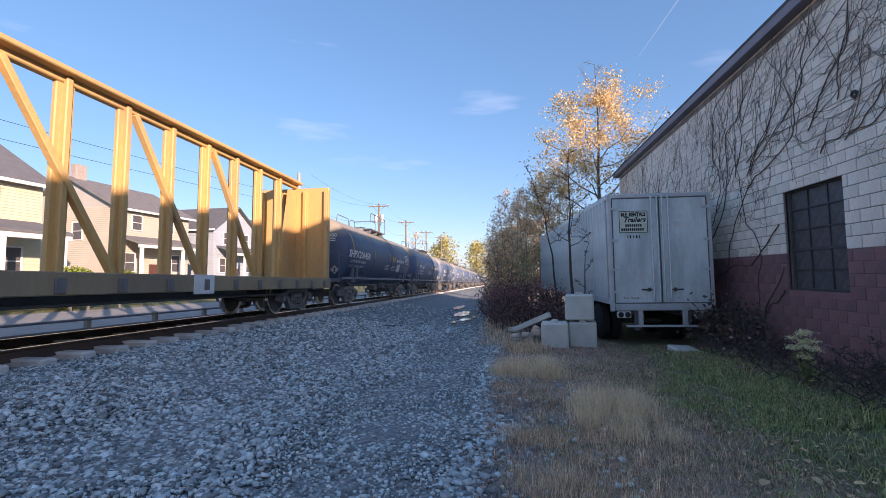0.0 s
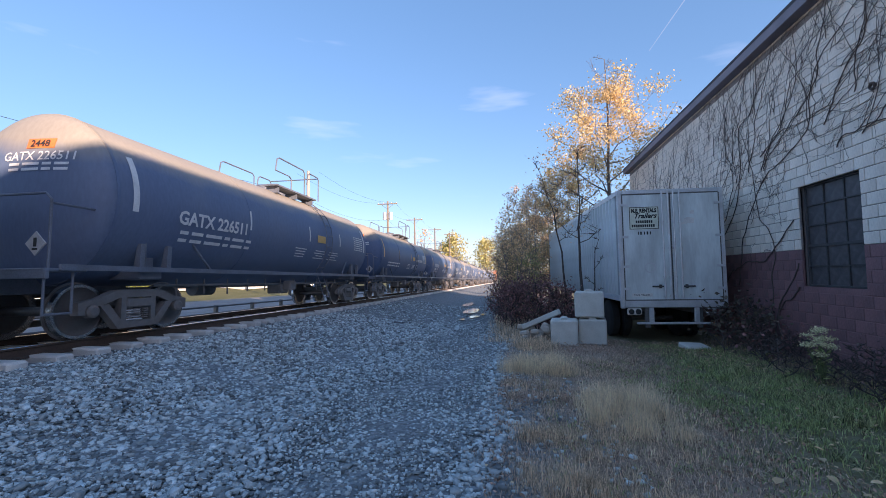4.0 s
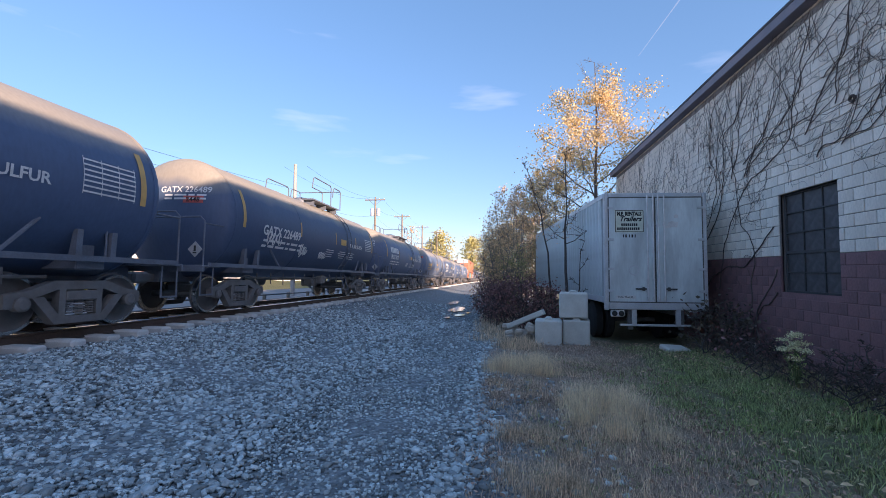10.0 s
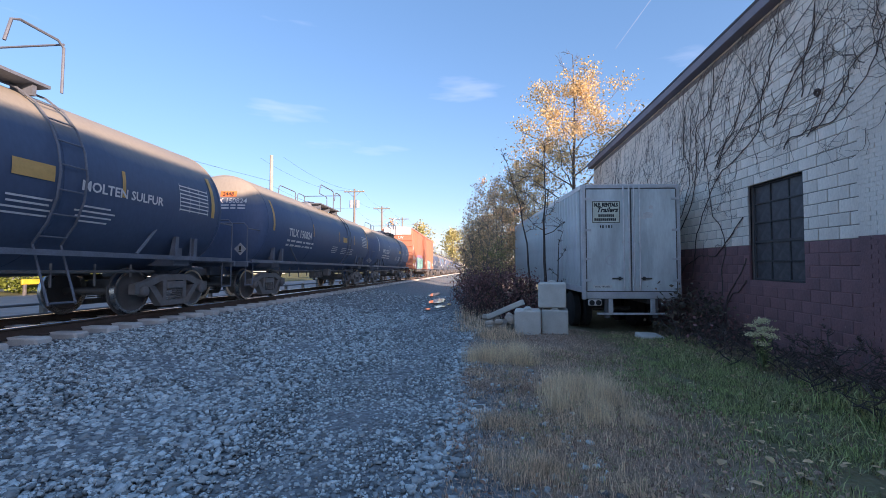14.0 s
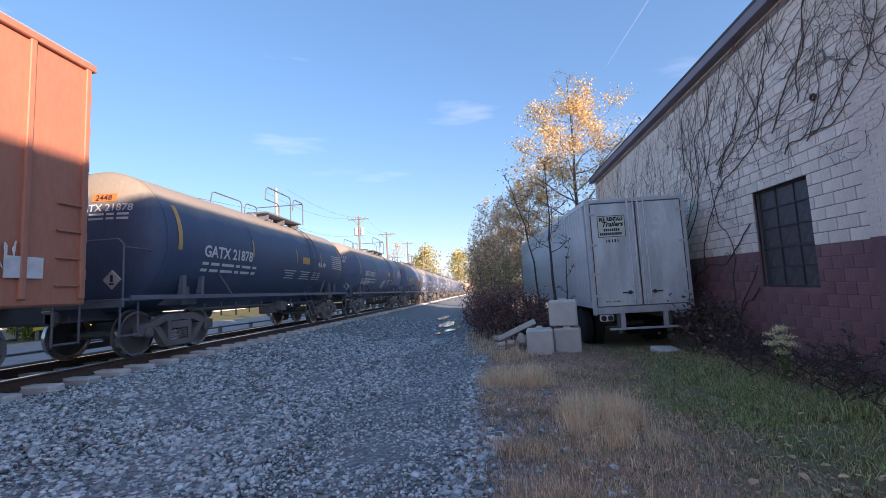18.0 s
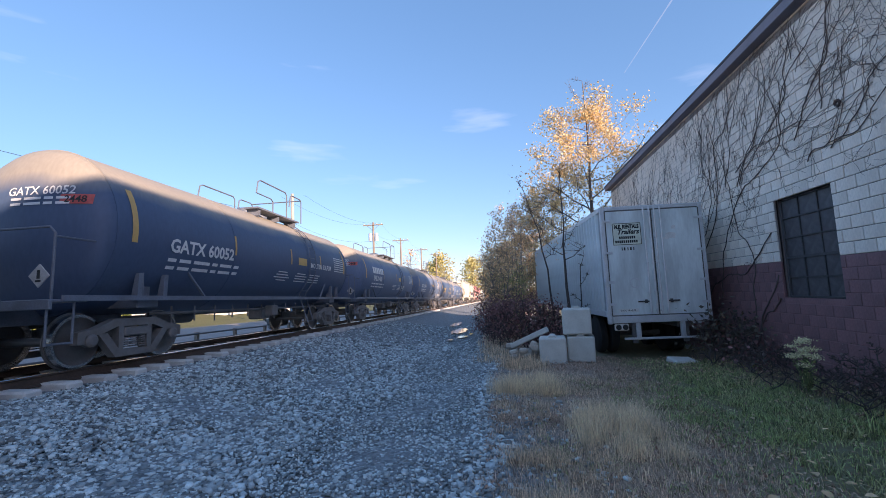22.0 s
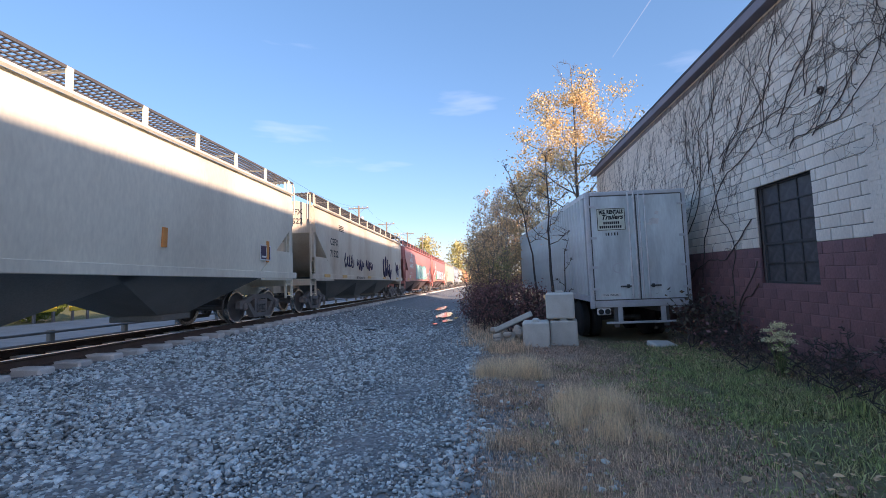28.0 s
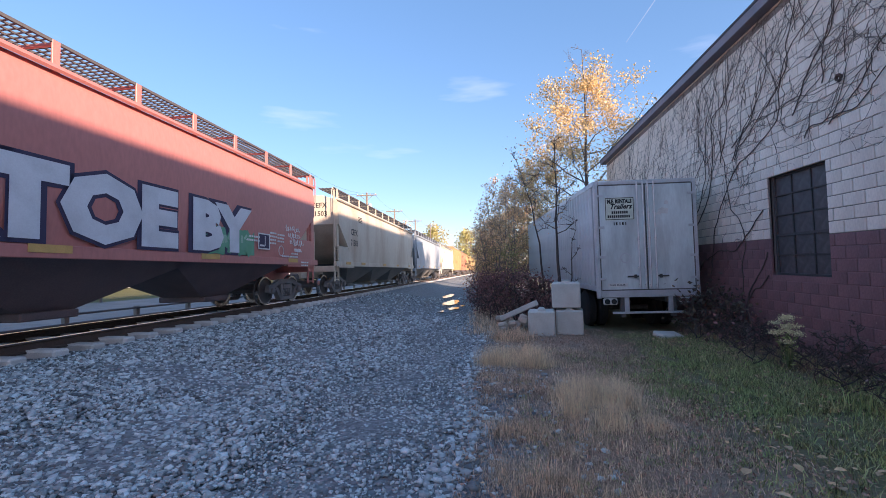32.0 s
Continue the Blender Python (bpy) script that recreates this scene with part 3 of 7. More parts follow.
# ---- the parked semi-trailer ----
def build_trailer():
    """Origin under the middle of the rear doors, on the ground; y runs to its nose."""
    a = math.degrees(math.atan2(10.41 - 10.31, 4.455 - 2.03))
    gz = ground_z(3.2, 10.4)
    t = empty("semi_trailer", Matrix.Translation((3.245, 10.36, gz)) @ pose(0, 0, 0, 0, 0, a + 1.6))
    tagged(t, "old silver box trailer with closed rear doors, parked beside the warehouse", "trailer")
    W, L, top, floor_z = 2.44, 12.2, 3.51 - gz, 0.80 - gz
    hw = W / 2
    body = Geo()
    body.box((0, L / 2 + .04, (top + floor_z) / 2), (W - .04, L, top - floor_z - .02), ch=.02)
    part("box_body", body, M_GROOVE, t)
    for s in (-1, 1):
        g = Geo()
        g.prism([(s * (hw - .02), -.075), (s * (hw + .034), -.035), (s * (hw + .034), .035), (s * (hw - .02), .075)], "z", floor_z + .12, top - .12)
        rib = None
        for i in range(int(L / .30)):
            rib = part("side_rib", rib or g, M_TRAILER, t, smooth=0, at=pose(0, .32 + i * .30, 0)).data
        g = Geo()
        g.box((s * (hw + .004), L / 2, top - .06), (.03, L, .12), ch=.008)
        part("top_rail", g, M_TRIM, t)
        g = Geo()
        g.box((s * (hw + .004), L / 2, floor_z + .05), (.04, L, .15), ch=.008)
        part("bottom_rail", g, M_TRIM, t)
    fr = Geo()
    for s in (-1, 1):
        fr.box((s * (hw - .045), -.01, (top + floor_z) / 2 - .1), (.10, .10, top - floor_z + .2), ch=.012)
    fr.box((0, -.01, top - .05), (W - .2, .10, .10), ch=.012)
    part("door_frame", fr, M_TRIM, t)
    g = Geo()
    g.box((0, -.01, floor_z - .09), (W - .2, .12, .18), ch=.012)
    part("rear_sill", g, M_TRIM, t, "scuffed aluminium rear sill")
    dh = top - floor_z - .12
    for s in (-1, 1):
        g = Geo()
        g.box((s * (hw / 2 - .045), -.045, floor_z + dh / 2 + .005), (hw - .12, .04, dh), ch=.012)
        door = part("rear_door", g, M_TRAILER, t, "dull silver rear door with faded patches")
        for u, side in ((.06, s), (.20, s)):
            rod = Geo()
            rod.tube([(side * u, -.10, floor_z + .03), (side * u, -.10, top - .05)], .021, 8)
            for zz in (.10, .55, 1.25, 1.9, dh - .05):
                rod.box((side * u, -.08, floor_z + zz), (.06, .045, .05), ch=.006)
            part("lock_rod", rod, M_ROD, door)
        g = Geo()
        g.box((s * .36, -.085, floor_z + .33), (.26, .03, .035), ch=.006)
        g.box((s * .30, -.075, floor_z + .33), (.06, .05, .09), ch=.006)
        part("lock_handle", g, M_SASH, door)
        for zz in (.28, .82, 1.55, dh - .25):
            g = Geo()
            g.box((s * (hw - .13), -.075, floor_z + zz), (.17, .02, .06), ch=.005)
            g.tube([(s * (hw - .03), -.07, floor_z + zz - .05), (s * (hw - .03), -.07, floor_z + zz + .05)], .018, 8)
            part("hinge", g, M_TRIM, door)
    g = Geo()
    g.box((0, -.064, floor_z + dh / 2), (.022, .012, dh))
    for s in (-1, 1):
        g.box((s * (hw - .10), -.063, floor_z + dh / 2), (.022, .012, dh))
    g.box((0, -.063, floor_z + dh + .008), (W - .22, .012, .025))
    g.box((0, -.063, floor_z + .0), (W - .22, .012, .03))
    part("door_seal", g, M_DARK, t, "black rubber door seal", smooth=0)["kind"] = "stuff"
    # the rental sign and the small plate
    g = Geo()
    g.box((-.62, -.07, 3.10), (.70, .008, .56), ch=.002)
    sign = part("sign", g, M_SIGN, t, "pale green rental sign with black lettering")

    def words(text, size, x, z, material, parent, bold=0.0, slant=0.0, squash=1.0, y=-.0765):
        vs, fs = lettering(text, size, bold, slant)
        g = Geo()
        g.add([(x + u * squash, y, z + w) for u, w in vs], fs)
        return part("lettering", g, material, parent, smooth=0)

    words("M.E. RENTALS", .13, -.62, 3.24, M_INK, sign, .008, 0, .74)
    words("Trailers", .17, -.60, 3.10, M_INK, sign, .006, .35, 1.0)
    g = Geo()
    for z, w in ((3.01, .40), (2.91, .60)):
        for k in range(int(w / .05)):
            g.box((-.62 - w / 2 + .025 + k * .05, -.0755, z), (.036, .004, .065))
    part("lettering", g, M_INK, sign, smooth=0)["kind"] = "stuff"
    g = Geo()
    for zz in (2.835, 3.365):
        g.box((-.62, -.0755, zz), (.68, .004, .014))
    for xx in (-.955, -.285):
        g.box((xx, -.0755, 3.10), (.014, .004, .53))
    part("sign_border", g, M_INK, sign, "thin dark border", smooth=0)["kind"] = "stuff"
    # ghost of a lifted emblem, and a pale scuff on the other door
    g = Geo()
    g.lathe([(-.0645, .10), (-.0665, .10), (-.0665, .13), (-.0645, .13)], "y", (-.52, 0, 1.88), 20)
    part("emblem_ghost", g, M_TRIM, t, "faint grey ring where an emblem was", smooth=0)
    for x, z, w, h in ((.42, 3.02, .26, .16), (.50, 3.22, .10, .10), (.30, 2.95, .16, .06)):
        g = Geo()
        g.prism([(x - w / 2, z - h * .4), (x + w * .4, z - h / 2), (x + w / 2, z + h * .3), (x - w * .1, z + h / 2), (x - w * .45, z + h * .2)], "y", -.0665, -.0635)
        part("paint_patch", g, M_WHITE, t, "pale patch of newer paint", smooth=0)
    words("TOOL TRAILER", .055, -.74, floor_z + .105, M_INK, t, .001, 0, 1.0, -.0745)
    g = Geo()
    g.box((-.73, -.069, floor_z + .125), (.48, .006, .085))
    part("small_plate", g, M_WHITE, t, smooth=0)
    g = Geo()
    for k, x in enumerate((-.76, -.70, -.62, -.55, -.48)):
        g.box((x, -.067, 2.73), (.022 + .014 * (k % 2), .004, .075))
    part("number_bars", g, M_INK, t, smooth=0)["kind"] = "stuff"
    # underframe, bumper guard, lamps
    g = Geo()
    for s in (-1, 1):
        g.box((s * .50, L / 2, floor_z - .20), (.10, L - .2, .24))
        g.box((s * .60, .02, floor_z - .42), (.12, .08, .50), ch=.01)
    part("chassis_rail", g, M_DARK, t, smooth=0)
    g = Geo()
    g.box((0, -.02, floor_z - .56), (1.72, .08, .05), ch=.01)
    for s in (-1, 1):
        g.box((s * .52, -.025, floor_z - .36), (.11, .07, .36), ch=.01)
    part("bumper_guard", g, M_TRIM, t, "bent aluminium underride guard")
    for s in (-1, 1):
        g = Geo()
        g.box((s * .91, -.01, floor_z - .28), (.34, .06, .17), ch=.03)
        box = part("lamp_box", g, M_WHITE if s < 0 else M_TRIM, t, "white lamp panel with two round lamps")
        for dx in (-.08, .08):
            g = Geo()
            g.lathe([(-.05, .0), (-.05, .055), (-.035, .065), (.0, .065)], "y", (s * .91 + dx, -.02, floor_z - .28), 16)
            part("tail_lamp", g, M_INK if s < 0 else mat("red_lens", (.10, .015, .015), .3), box)
    for y in (1.6, 2.8):
        g = Geo()
        g.tube([(-1.0, y, .50), (1.0, y, .50)], .07, 12)
        part("axle", g, M_DARK, t)
        for x in (-1.02, -.72, .72, 1.02):
            g = Geo()
            g.lathe([(x - .12, .30), (x - .12, .44), (x - .08, .50), (x + .08, .50), (x + .12, .44), (x + .12, .30)], "x", (0, y, .50), 24)
            wheel = part("wheel", g, M_RUBBER, t, "worn black trailer tyre")
            g = Geo()
            g.lathe([(x - .09, .05), (x - .09, .29), (x + .09, .29), (x + .09, .05)], "x", (0, y, .50), 20)
            part("rim", g, M_GRIME, wheel)
    for s in (-1, 1):
        g = Geo()
        g.box((s * .7, 9.6, floor_z / 2), (.12, .12, floor_z), ch=.01)
        g.box((s * .7, 9.6, .02), (.3, .3, .04), ch=.01)
        part("landing_leg", g, M_GRIME, t)


build_trailer()


# ---- cast concrete blocks and rubble beside the trailer ----
def build_concrete():
    def lump(name, x, y, z, sx, sy, sz, turn, label, cat="concrete block", group="stacked concrete blocks"):
        g = Geo()
        g.box((0, 0, sz / 2), (sx, sy, sz), ch=.03)
        g.prism([(-sx * .18, sz - .01), (sx * .18, sz - .01), (sx * .08, sz + .05), (-sx * .08, sz + .05)], "y", -sy * .4, sy * .4)
        ob = part(name, g, M_CONC, None, label, at=pose(x, y, z, 0, 0, turn))
        tagged(ob, label, cat, group)

    gz = ground_z(1.0, 9.9) - .02
    lump("concrete_block", .62, 9.80, gz, .62, .62, .60, -6, "pale cast concrete block standing in dry grass")
    lump("concrete_block", 1.30, 9.98, gz, .62, .62, .60, -9, "pale cast concrete block under another one")
    lump("concrete_block", 1.24, 10.0, gz + .65, .66, .62, .60, -9, "pale cast concrete block stacked on others")
    rnd = random.Random(4)
    for i in range(24):
        s = rnd.uniform(.13, .32)
        g = Geo()
        g.box((0, 0, 0), (s, s * rnd.uniform(.6, 1), s * rnd.uniform(.5, .8)), pose(0, 0, 0, rnd.uniform(-30, 30), rnd.uniform(-30, 30), rnd.uniform(0, 90)), ch=.04)
        x, y = rnd.uniform(-.35, .30), rnd.uniform(9.7, 11.2)
        ob = part("rubble_stone", g, M_RUBBLE, None, at=pose(x, y, ground_z(x, y) + s * .28 + .18 * rnd.random() * (i % 3)))
        tagged(ob, "broken pale rubble stone in a heap", "stone", "rubble heap")
    g = Geo()
    g.box((0, 0, 0), (.16, 1.1, .13), ch=.015)
    ob = part("concrete_post", g, M_CONC, None, at=pose(.10, 10.4, ground_z(.1, 10.4) + .50, -24, 0, 62))
    tagged(ob, "short pale concrete post leaning on rubble", "post")


build_concrete()

# ---- the freight train ----
def train_s(t):
    return 13.42 * t + 0.00381 * t * t


# Tan of the dusty tank tops, sunlight painted in above the shadow edge
SUNLIT_DUST = ((0.40, 0.345, 0.255), 2.95, 3.30, 0.78)


def paint(name, color, second=None, rough=0.36, amount=0.4, sunlit_dust=None):
    return mat(name, color, rough, 0.0, vary=0.16, scale=0.9, bump=0.05, bscale=18, second=second, amount=amount, streak=2, sunlit_dust=sunlit_dust)


P_BLACK = paint("tank_black", (0.068, 0.106, 0.182), (0.10, 0.135, 0.205), 0.55, sunlit_dust=SUNLIT_DUST)
P_NAVY = paint("tank_blue_black", (0.076, 0.124, 0.222), (0.115, 0.155, 0.24), 0.55, sunlit_dust=SUNLIT_DUST)
P_DUSTY = paint("tank_dusty_black", (0.12, 0.168, 0.265), (0.16, 0.20, 0.275), 0.6, 0.6, SUNLIT_DUST)
P_BOXRED = paint("boxcar_red", (0.54, 0.22, 0.135), (0.42, 0.17, 0.12), 0.6)
P_HOPRED = paint("hopper_red", (0.60, 0.225, 0.195), (0.48, 0.19, 0.165), 0.45)
P_HOPGREY = paint("hopper_grey", (0.75, 0.71, 0.58), (0.38, 0.34, 0.28), 0.55)
P_HOPTAN = paint("hopper_tan", (0.66, 0.59, 0.48), (0.38, 0.22, 0.11), 0.6, 0.5)
P_HOPBLUE = paint("hopper_pale_blue", (0.42, 0.48, 0.52), (0.3, 0.3, 0.3), 0.55)
P_YELLOW = paint("flatcar_yellow", (0.64, 0.40, 0.15), (0.40, 0.27, 0.15), 0.6, 0.6)
P_DECK = paint("deck_dirty_yellow", (0.36, 0.27, 0.16), (0.20, 0.16, 0.12), 0.7, 0.7)
P_FARYEL = paint("boxcar_yellow", (0.44, 0.30, 0.14), (0.30, 0.2, 0.11), 0.6)
M_BOARD = mat("walkway_grating", (0.13, 0.125, 0.125), 0.7, 0.2, vary=.3, scale=2)
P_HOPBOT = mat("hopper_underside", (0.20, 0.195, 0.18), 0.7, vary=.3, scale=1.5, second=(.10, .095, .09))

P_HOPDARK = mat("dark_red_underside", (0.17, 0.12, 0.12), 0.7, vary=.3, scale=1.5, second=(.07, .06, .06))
M_SCRAWL = mat("turquoise_spray", (0.20, 0.50, 0.45), 0.7)
M_ORANGE2 = mat("faded_orange_tape", (0.75, 0.30, 0.08), 0.6, vary=.15, scale=4)
WHEELSETS = []
SHARED = {}


def shared(key, make):
    if key not in SHARED:
        SHARED[key] = make().mesh(key)
        bm = bmesh.new()
        bm.from_mesh(SHARED[key])
        bmesh.ops.recalc_face_normals(bm, faces=bm.faces)
        bm.to_mesh(SHARED[key])
        bm.free()
        SHARED[key].set_sharp_from_angle(angle=radians(35))
    return SHARED[key]


def geo_wheelset():
    g = Geo()
    for s in (-1, 1):
        x = s * .755
        prof = [(-.07, .08), (-.055, .20), (-.03, .30), (-.05, .38), (-.065, .40), (-.065, .445), (.045, .455), (.05, .485), (.075, .485), (.075, .38), (.05, .36), (.045, .20), (.07, .08)]
        g.lathe([(-s * a + x, r) for a, r in prof], "x", (0, 0, 0), 28)
    g.tube([(-1.02, 0, 0), (1.02, 0, 0)], .075, 12)
    for s in (-1, 1):
        for k in range(3):
            a = 2 * math.pi * k / 3
            g.box((s * 1.03, .045 * math.cos(a), .045 * math.sin(a)), (.03, .03, .03))
    return g


def geo_sideframe():
    """A cast three-piece truck side: bowed top chord, lower chord, spring nest, axle boxes."""
    g = Geo()
    top = [(-1.12, .40), (-1.12, .60), (-.80, .66), (-.45, .80), (.45, .80), (.80, .66), (1.12, .60), (1.12, .40), (.98, .40), (.98, .54), (.72, .54), (.40, .66), (-.40, .66),
           (-.72, .54), (-.98, .54), (-.98, .40)]
    g.prism([(y, z) for y, z in top], "x", -.07, .07)
    g.prism([(-.76, .54), (-.60, .56), (-.34, .24), (.34, .24), (.60, .56), (.76, .54), (.42, .12), (-.42, .12)], "x", -.08, .08)
    for s in (-1, 1):
        g.prism([(s * .36, .24), (s * .26, .24), (s * .26, .66), (s * .36, .66)], "x", -.07, .07)
        g.lathe([(-.02, .0), (-.02, .11), (.10, .11), (.13, .07), (.13, 0)], "x", (0, s * .89, .455), 14)
    return g


def geo_springs():
    g = Geo()
    for y in (-.17, 0, .17):
        for z in (.27, .31, .35, .39, .43, .47):
            g.lathe([(z, .03), (z, .075), (z + .022, .075), (z + .022, .03)], "z", (0, y, 0), 10)
    g.box((0, 0, .56), (.20, .52, .16), ch=.02)
    return g


def geo_coupler():
    g = Geo()
    g.box((0, -.30, 0), (.16, .70, .18), ch=.02)
    g.box((0, .14, 0), (.30, .26, .26), ch=.05)
    g.box((.09, .27, 0), (.12, .14, .24), ch=.04)
    return g


def add_truck(car, y):
    """One truck, four parts deep in the car: frames, springs, bolster and two wheelsets that turn."""
    tr = part("truck", shared("bolster", lambda: Geo().box((0, 0, .58), (1.9, .34, .20), None, .03)), M_GRIME, car, at=pose(0, y, 0))
    for s in (-1, 1):
        part("side_frame", shared("side_frame", geo_sideframe), M_GRIME, tr, at=pose(s * 1.0, 0, 0, 0, 0, 0 if s > 0 else 180))
        part("spring_nest", shared("springs", geo_springs), M_GRIME, tr, at=pose(s * 1.0, 0, 0))["kind"] = "stuff"
    for dy in (-.89, .89):
        w = part("wheelset", shared("wheelset", geo_wheelset), M_WHEEL, tr, at=pose(0, dy, .455))
        if len(w.data.materials) < 2:
            # the worn outer face of the rim
            w.data.materials.append(M_TREAD)
            for p in w.data.polygons:
                if .405 < math.hypot(p.center.y, p.center.z) < .452:
                    p.material_index = 1
        WHEELSETS.append((w, car, dy))


def add_couplers(car, half):
    for s in (-1, 1):
        part("coupler", shared("coupler", geo_coupler), M_GRIME, car, at=pose(0, s * (half - .22), .85, 0, 0, 0 if s > 0 else 180))


CARS = []


def new_car(name, q_end, length, label, category):
    """q_end: the car's rear end along the train; its front end leads by its length."""
    car = empty(name)
    tagged(car, label, category, "freight train")
    CARS.append((car, q_end + 1.1 - length / 2))
    return car


def flat_words(text, size, y, z, material, parent, x, bold=0.0, squash=1.0, slant=0.0, name="lettering"):
    """Lettering on an upright car side that faces +x: reads along +y."""
    vs, fs = lettering(text, size, bold, slant)
    g = Geo()
    g.add([(x, y + u * squash, z + w) for u, w in vs], fs)
    return part(name, g, material, parent, smooth=0)


def cursive(rnd, w, h, loops):
    """(u, t) along a looping hand stroke, w wide and h high."""
    out, amp = [], 1.0
    for k in range(loops * 9 + 1):
        f = k / (loops * 9)
        if k % 9 == 0:
            amp = rnd.uniform(.35, 1)
        a = 2 * math.pi * f * loops
        out.append((-w / 2 + w * f + (.30 * math.cos(a) + rnd.uniform(-.22, .22)) * w / loops, .5 * h * amp * math.sin(a) + .20 * h * rnd.uniform(-1, 1)))
    return out


# -- tank cars
TANK_Z = 2.36


def on_tank(R, vs, y, z, lift=.016):
    """Maps (u, w) on to the tank's side that faces +x."""
    a0 = math.asin(max(-1, min(1, (z - TANK_Z) / R)))
    out = []
    for u, w in vs:
        a = a0 + w / R
        out.append(((R + lift) * math.cos(a), y + u, TANK_Z + (R + lift) * math.sin(a)))
    return out


def tank_patch(g, R, y, z, w, h, rows=4, lean=0.0, lift=.012):
    vs = [(-w / 2 + lean * k / rows, -h / 2 + h * k / rows) for k in range(rows + 1)] + [(w / 2 + lean * k / rows, -h / 2 + h * k / rows) for k in range(rows + 1)]
    g.add(on_tank(R, vs, y, z, lift), [(k, k + rows + 1, k + rows + 2, k + 1) for k in range(rows)])


def on_head(R, L, vs, x0, z0, lift):
    """Maps (u, w) on to the tank's leading head."""
    out = []
    for u, w in vs:
        x, z = x0 + u, z0 + w
        r2 = min((x * x + (z - TANK_Z) ** 2) / (R * R), .999)
        out.append((x, -(L / 2 + .45 * math.sqrt(1 - r2)) - lift, z))
    return out


def geo_tank(R, L, bulge=.45):
    prof = []
    for k in range(9):
        a = math.pi / 2 * k / 8
        prof.append((-L / 2 - bulge * math.cos(a) + 0, R * math.sin(a) if k else .02))
    for k in range(1, 6):
        prof.append((-L / 2 + L * k / 6, R))
    for k in range(8, -1, -1):
        a = math.pi / 2 * k / 8
        prof.append((L / 2 + bulge * math.cos(a), R * math.sin(a) if k else .02))
    return Geo().lathe(prof, "y", (0, 0, TANK_Z), 48)


def geo_band(R):
    g = Geo()
    for y in (0,):
        g.lathe([(y - .03, R - .02), (y - .03, R + .008), (y + .03, R + .008), (y + .03, R - .02)], "y", (0, 0, TANK_Z), 48)
    return g


def geo_platform(R):
    """The walkway round the loading hatches on top."""
    g = Geo()
    z = TANK_Z + R - .02
    for s in (-1, 1):
        g.box((s * .75, 0, z + .02), (.45, 2.6, .05))
        for y in (-1.1, 0, 1.1):
            g.box((s * .72, y, z - .09), (.40, .06, .20))
    return g


def geo_platform_rail():
    g = Geo()
    z = TANK_Z + 1.48
    for s in (-1, 1):
        for y0, y1, drop in ((-1.35, .45, True), (.62, 1.5, False)):
            g.tube([(s * .95, y0, z + .45), (s * .95, y0 + .08, z + .82), (s * .95, y0 + .2, z + .88), (s * .95, y1 - .1, z + .88), (s * .95, y1, z + .80), (s * .95, y1, z + .02)], .022, 6)
        g.tube([(s * .95, -1.35, z + .45), (s * .95, -.55, z + .45), (s * .95, -.42, z + .38), (s * .95, -.42, z + .02)], .02, 6)
    g.tube([(-.95, 1.5, z + .86), (.95, 1.5, z + .86)], .02, 6)
    return g


def geo_hatches():
    g = Geo()
    z = TANK_Z + 1.45
    g.lathe([(z, .34), (z + .22, .34), (z + .26, .30), (z + .30, .10), (z + .30, .01)], "z", (0, -.3, 0), 18)
    g.lathe([(z, .20), (z + .18, .20), (z + .22, .16), (z + .22, .01)], "z", (0, .5, 0), 14)
    g.lathe([(z, .07), (z + .28, .07), (z + .34, .04)], "z", (.1, .95, 0), 10)
    return g


def geo_ladder(R):
    g = Geo()
    for y in (-.22, .22):
        pts = [(1.46, y, .35)]
        for k in range(9):
            a = -.75 + k * .26
            pts.append(((R + .07) * math.cos(a), y, TANK_Z + (R + .07) * math.sin(a)))
        g.tube(pts, .018, 6)
    g.tube([(1.46, -.22, .38), (1.46, .22, .38)], .016, 6)
    for k in range(8):
        a = -.65 + k * .25
        p = ((R + .07) * math.cos(a), TANK_Z + (R + .07) * math.sin(a))
        g.tube([(p[0], -.22, p[1]), (p[0], .22, p[1])], .014, 6)
    return g


def geo_tank_frame(half, L):
    """Stub sills, side running bars and end platforms."""
    g = Geo()
    for s in (-1, 1):
        g.box((0, s * (half - 1.55), .92), (.42, 2.3, .34), ch=.02)
        g.box((0, s * (half - .60), 1.12), (2.7, .62, .05), ch=.01)
        g.box((0, s * (half - .32), 1.06), (2.75, .06, .14), ch=.01)
        for x in (-1.28, 1.28):
            g.tube([(x, s * (half - .35), .45), (x, s * (half - .35), 1.12)], .018, 6)
            g.tube([(x, s * (half - .75), .45), (x, s * (half - .75), 1.12)], .018, 6)
            g.tube([(x, s * (half - .75), .47), (x, s * (half - .35), .47)], .018, 6)
        for x in (-1, 1):
            for d in (-.30, .30):
                g.prism([(x * 1.34, 1.12), (x * 1.20, 1.12), (x * 1.28, 1.62), (x * 1.36, 1.62)], "y", s * (half - 2.2) + d - .05, s * (half - 2.2) + d + .05)
            g.tube([(x * 1.36, s * (half - 3.6), 1.2), (x * 1.33, s * (half - 3.1), 1.72)], .03, 6)
        for x in (-1.1, 1.1):
            g.prism([(x - .04, 1.0), (x + .04, 1.0), (x + .04, 1.75), (x - .04, 1.75)], "y", s * (half - 2.2) - .14, s * (half - 2.2) + .14)
        g.box((0, s * (half - 2.2), 1.06), (2.5, .5, .16), ch=.02)
    for x in (-1.36, 1.36):
        g.box((x, 0, 1.16), (.05, half * 2 - 1.0, .09))
    return g


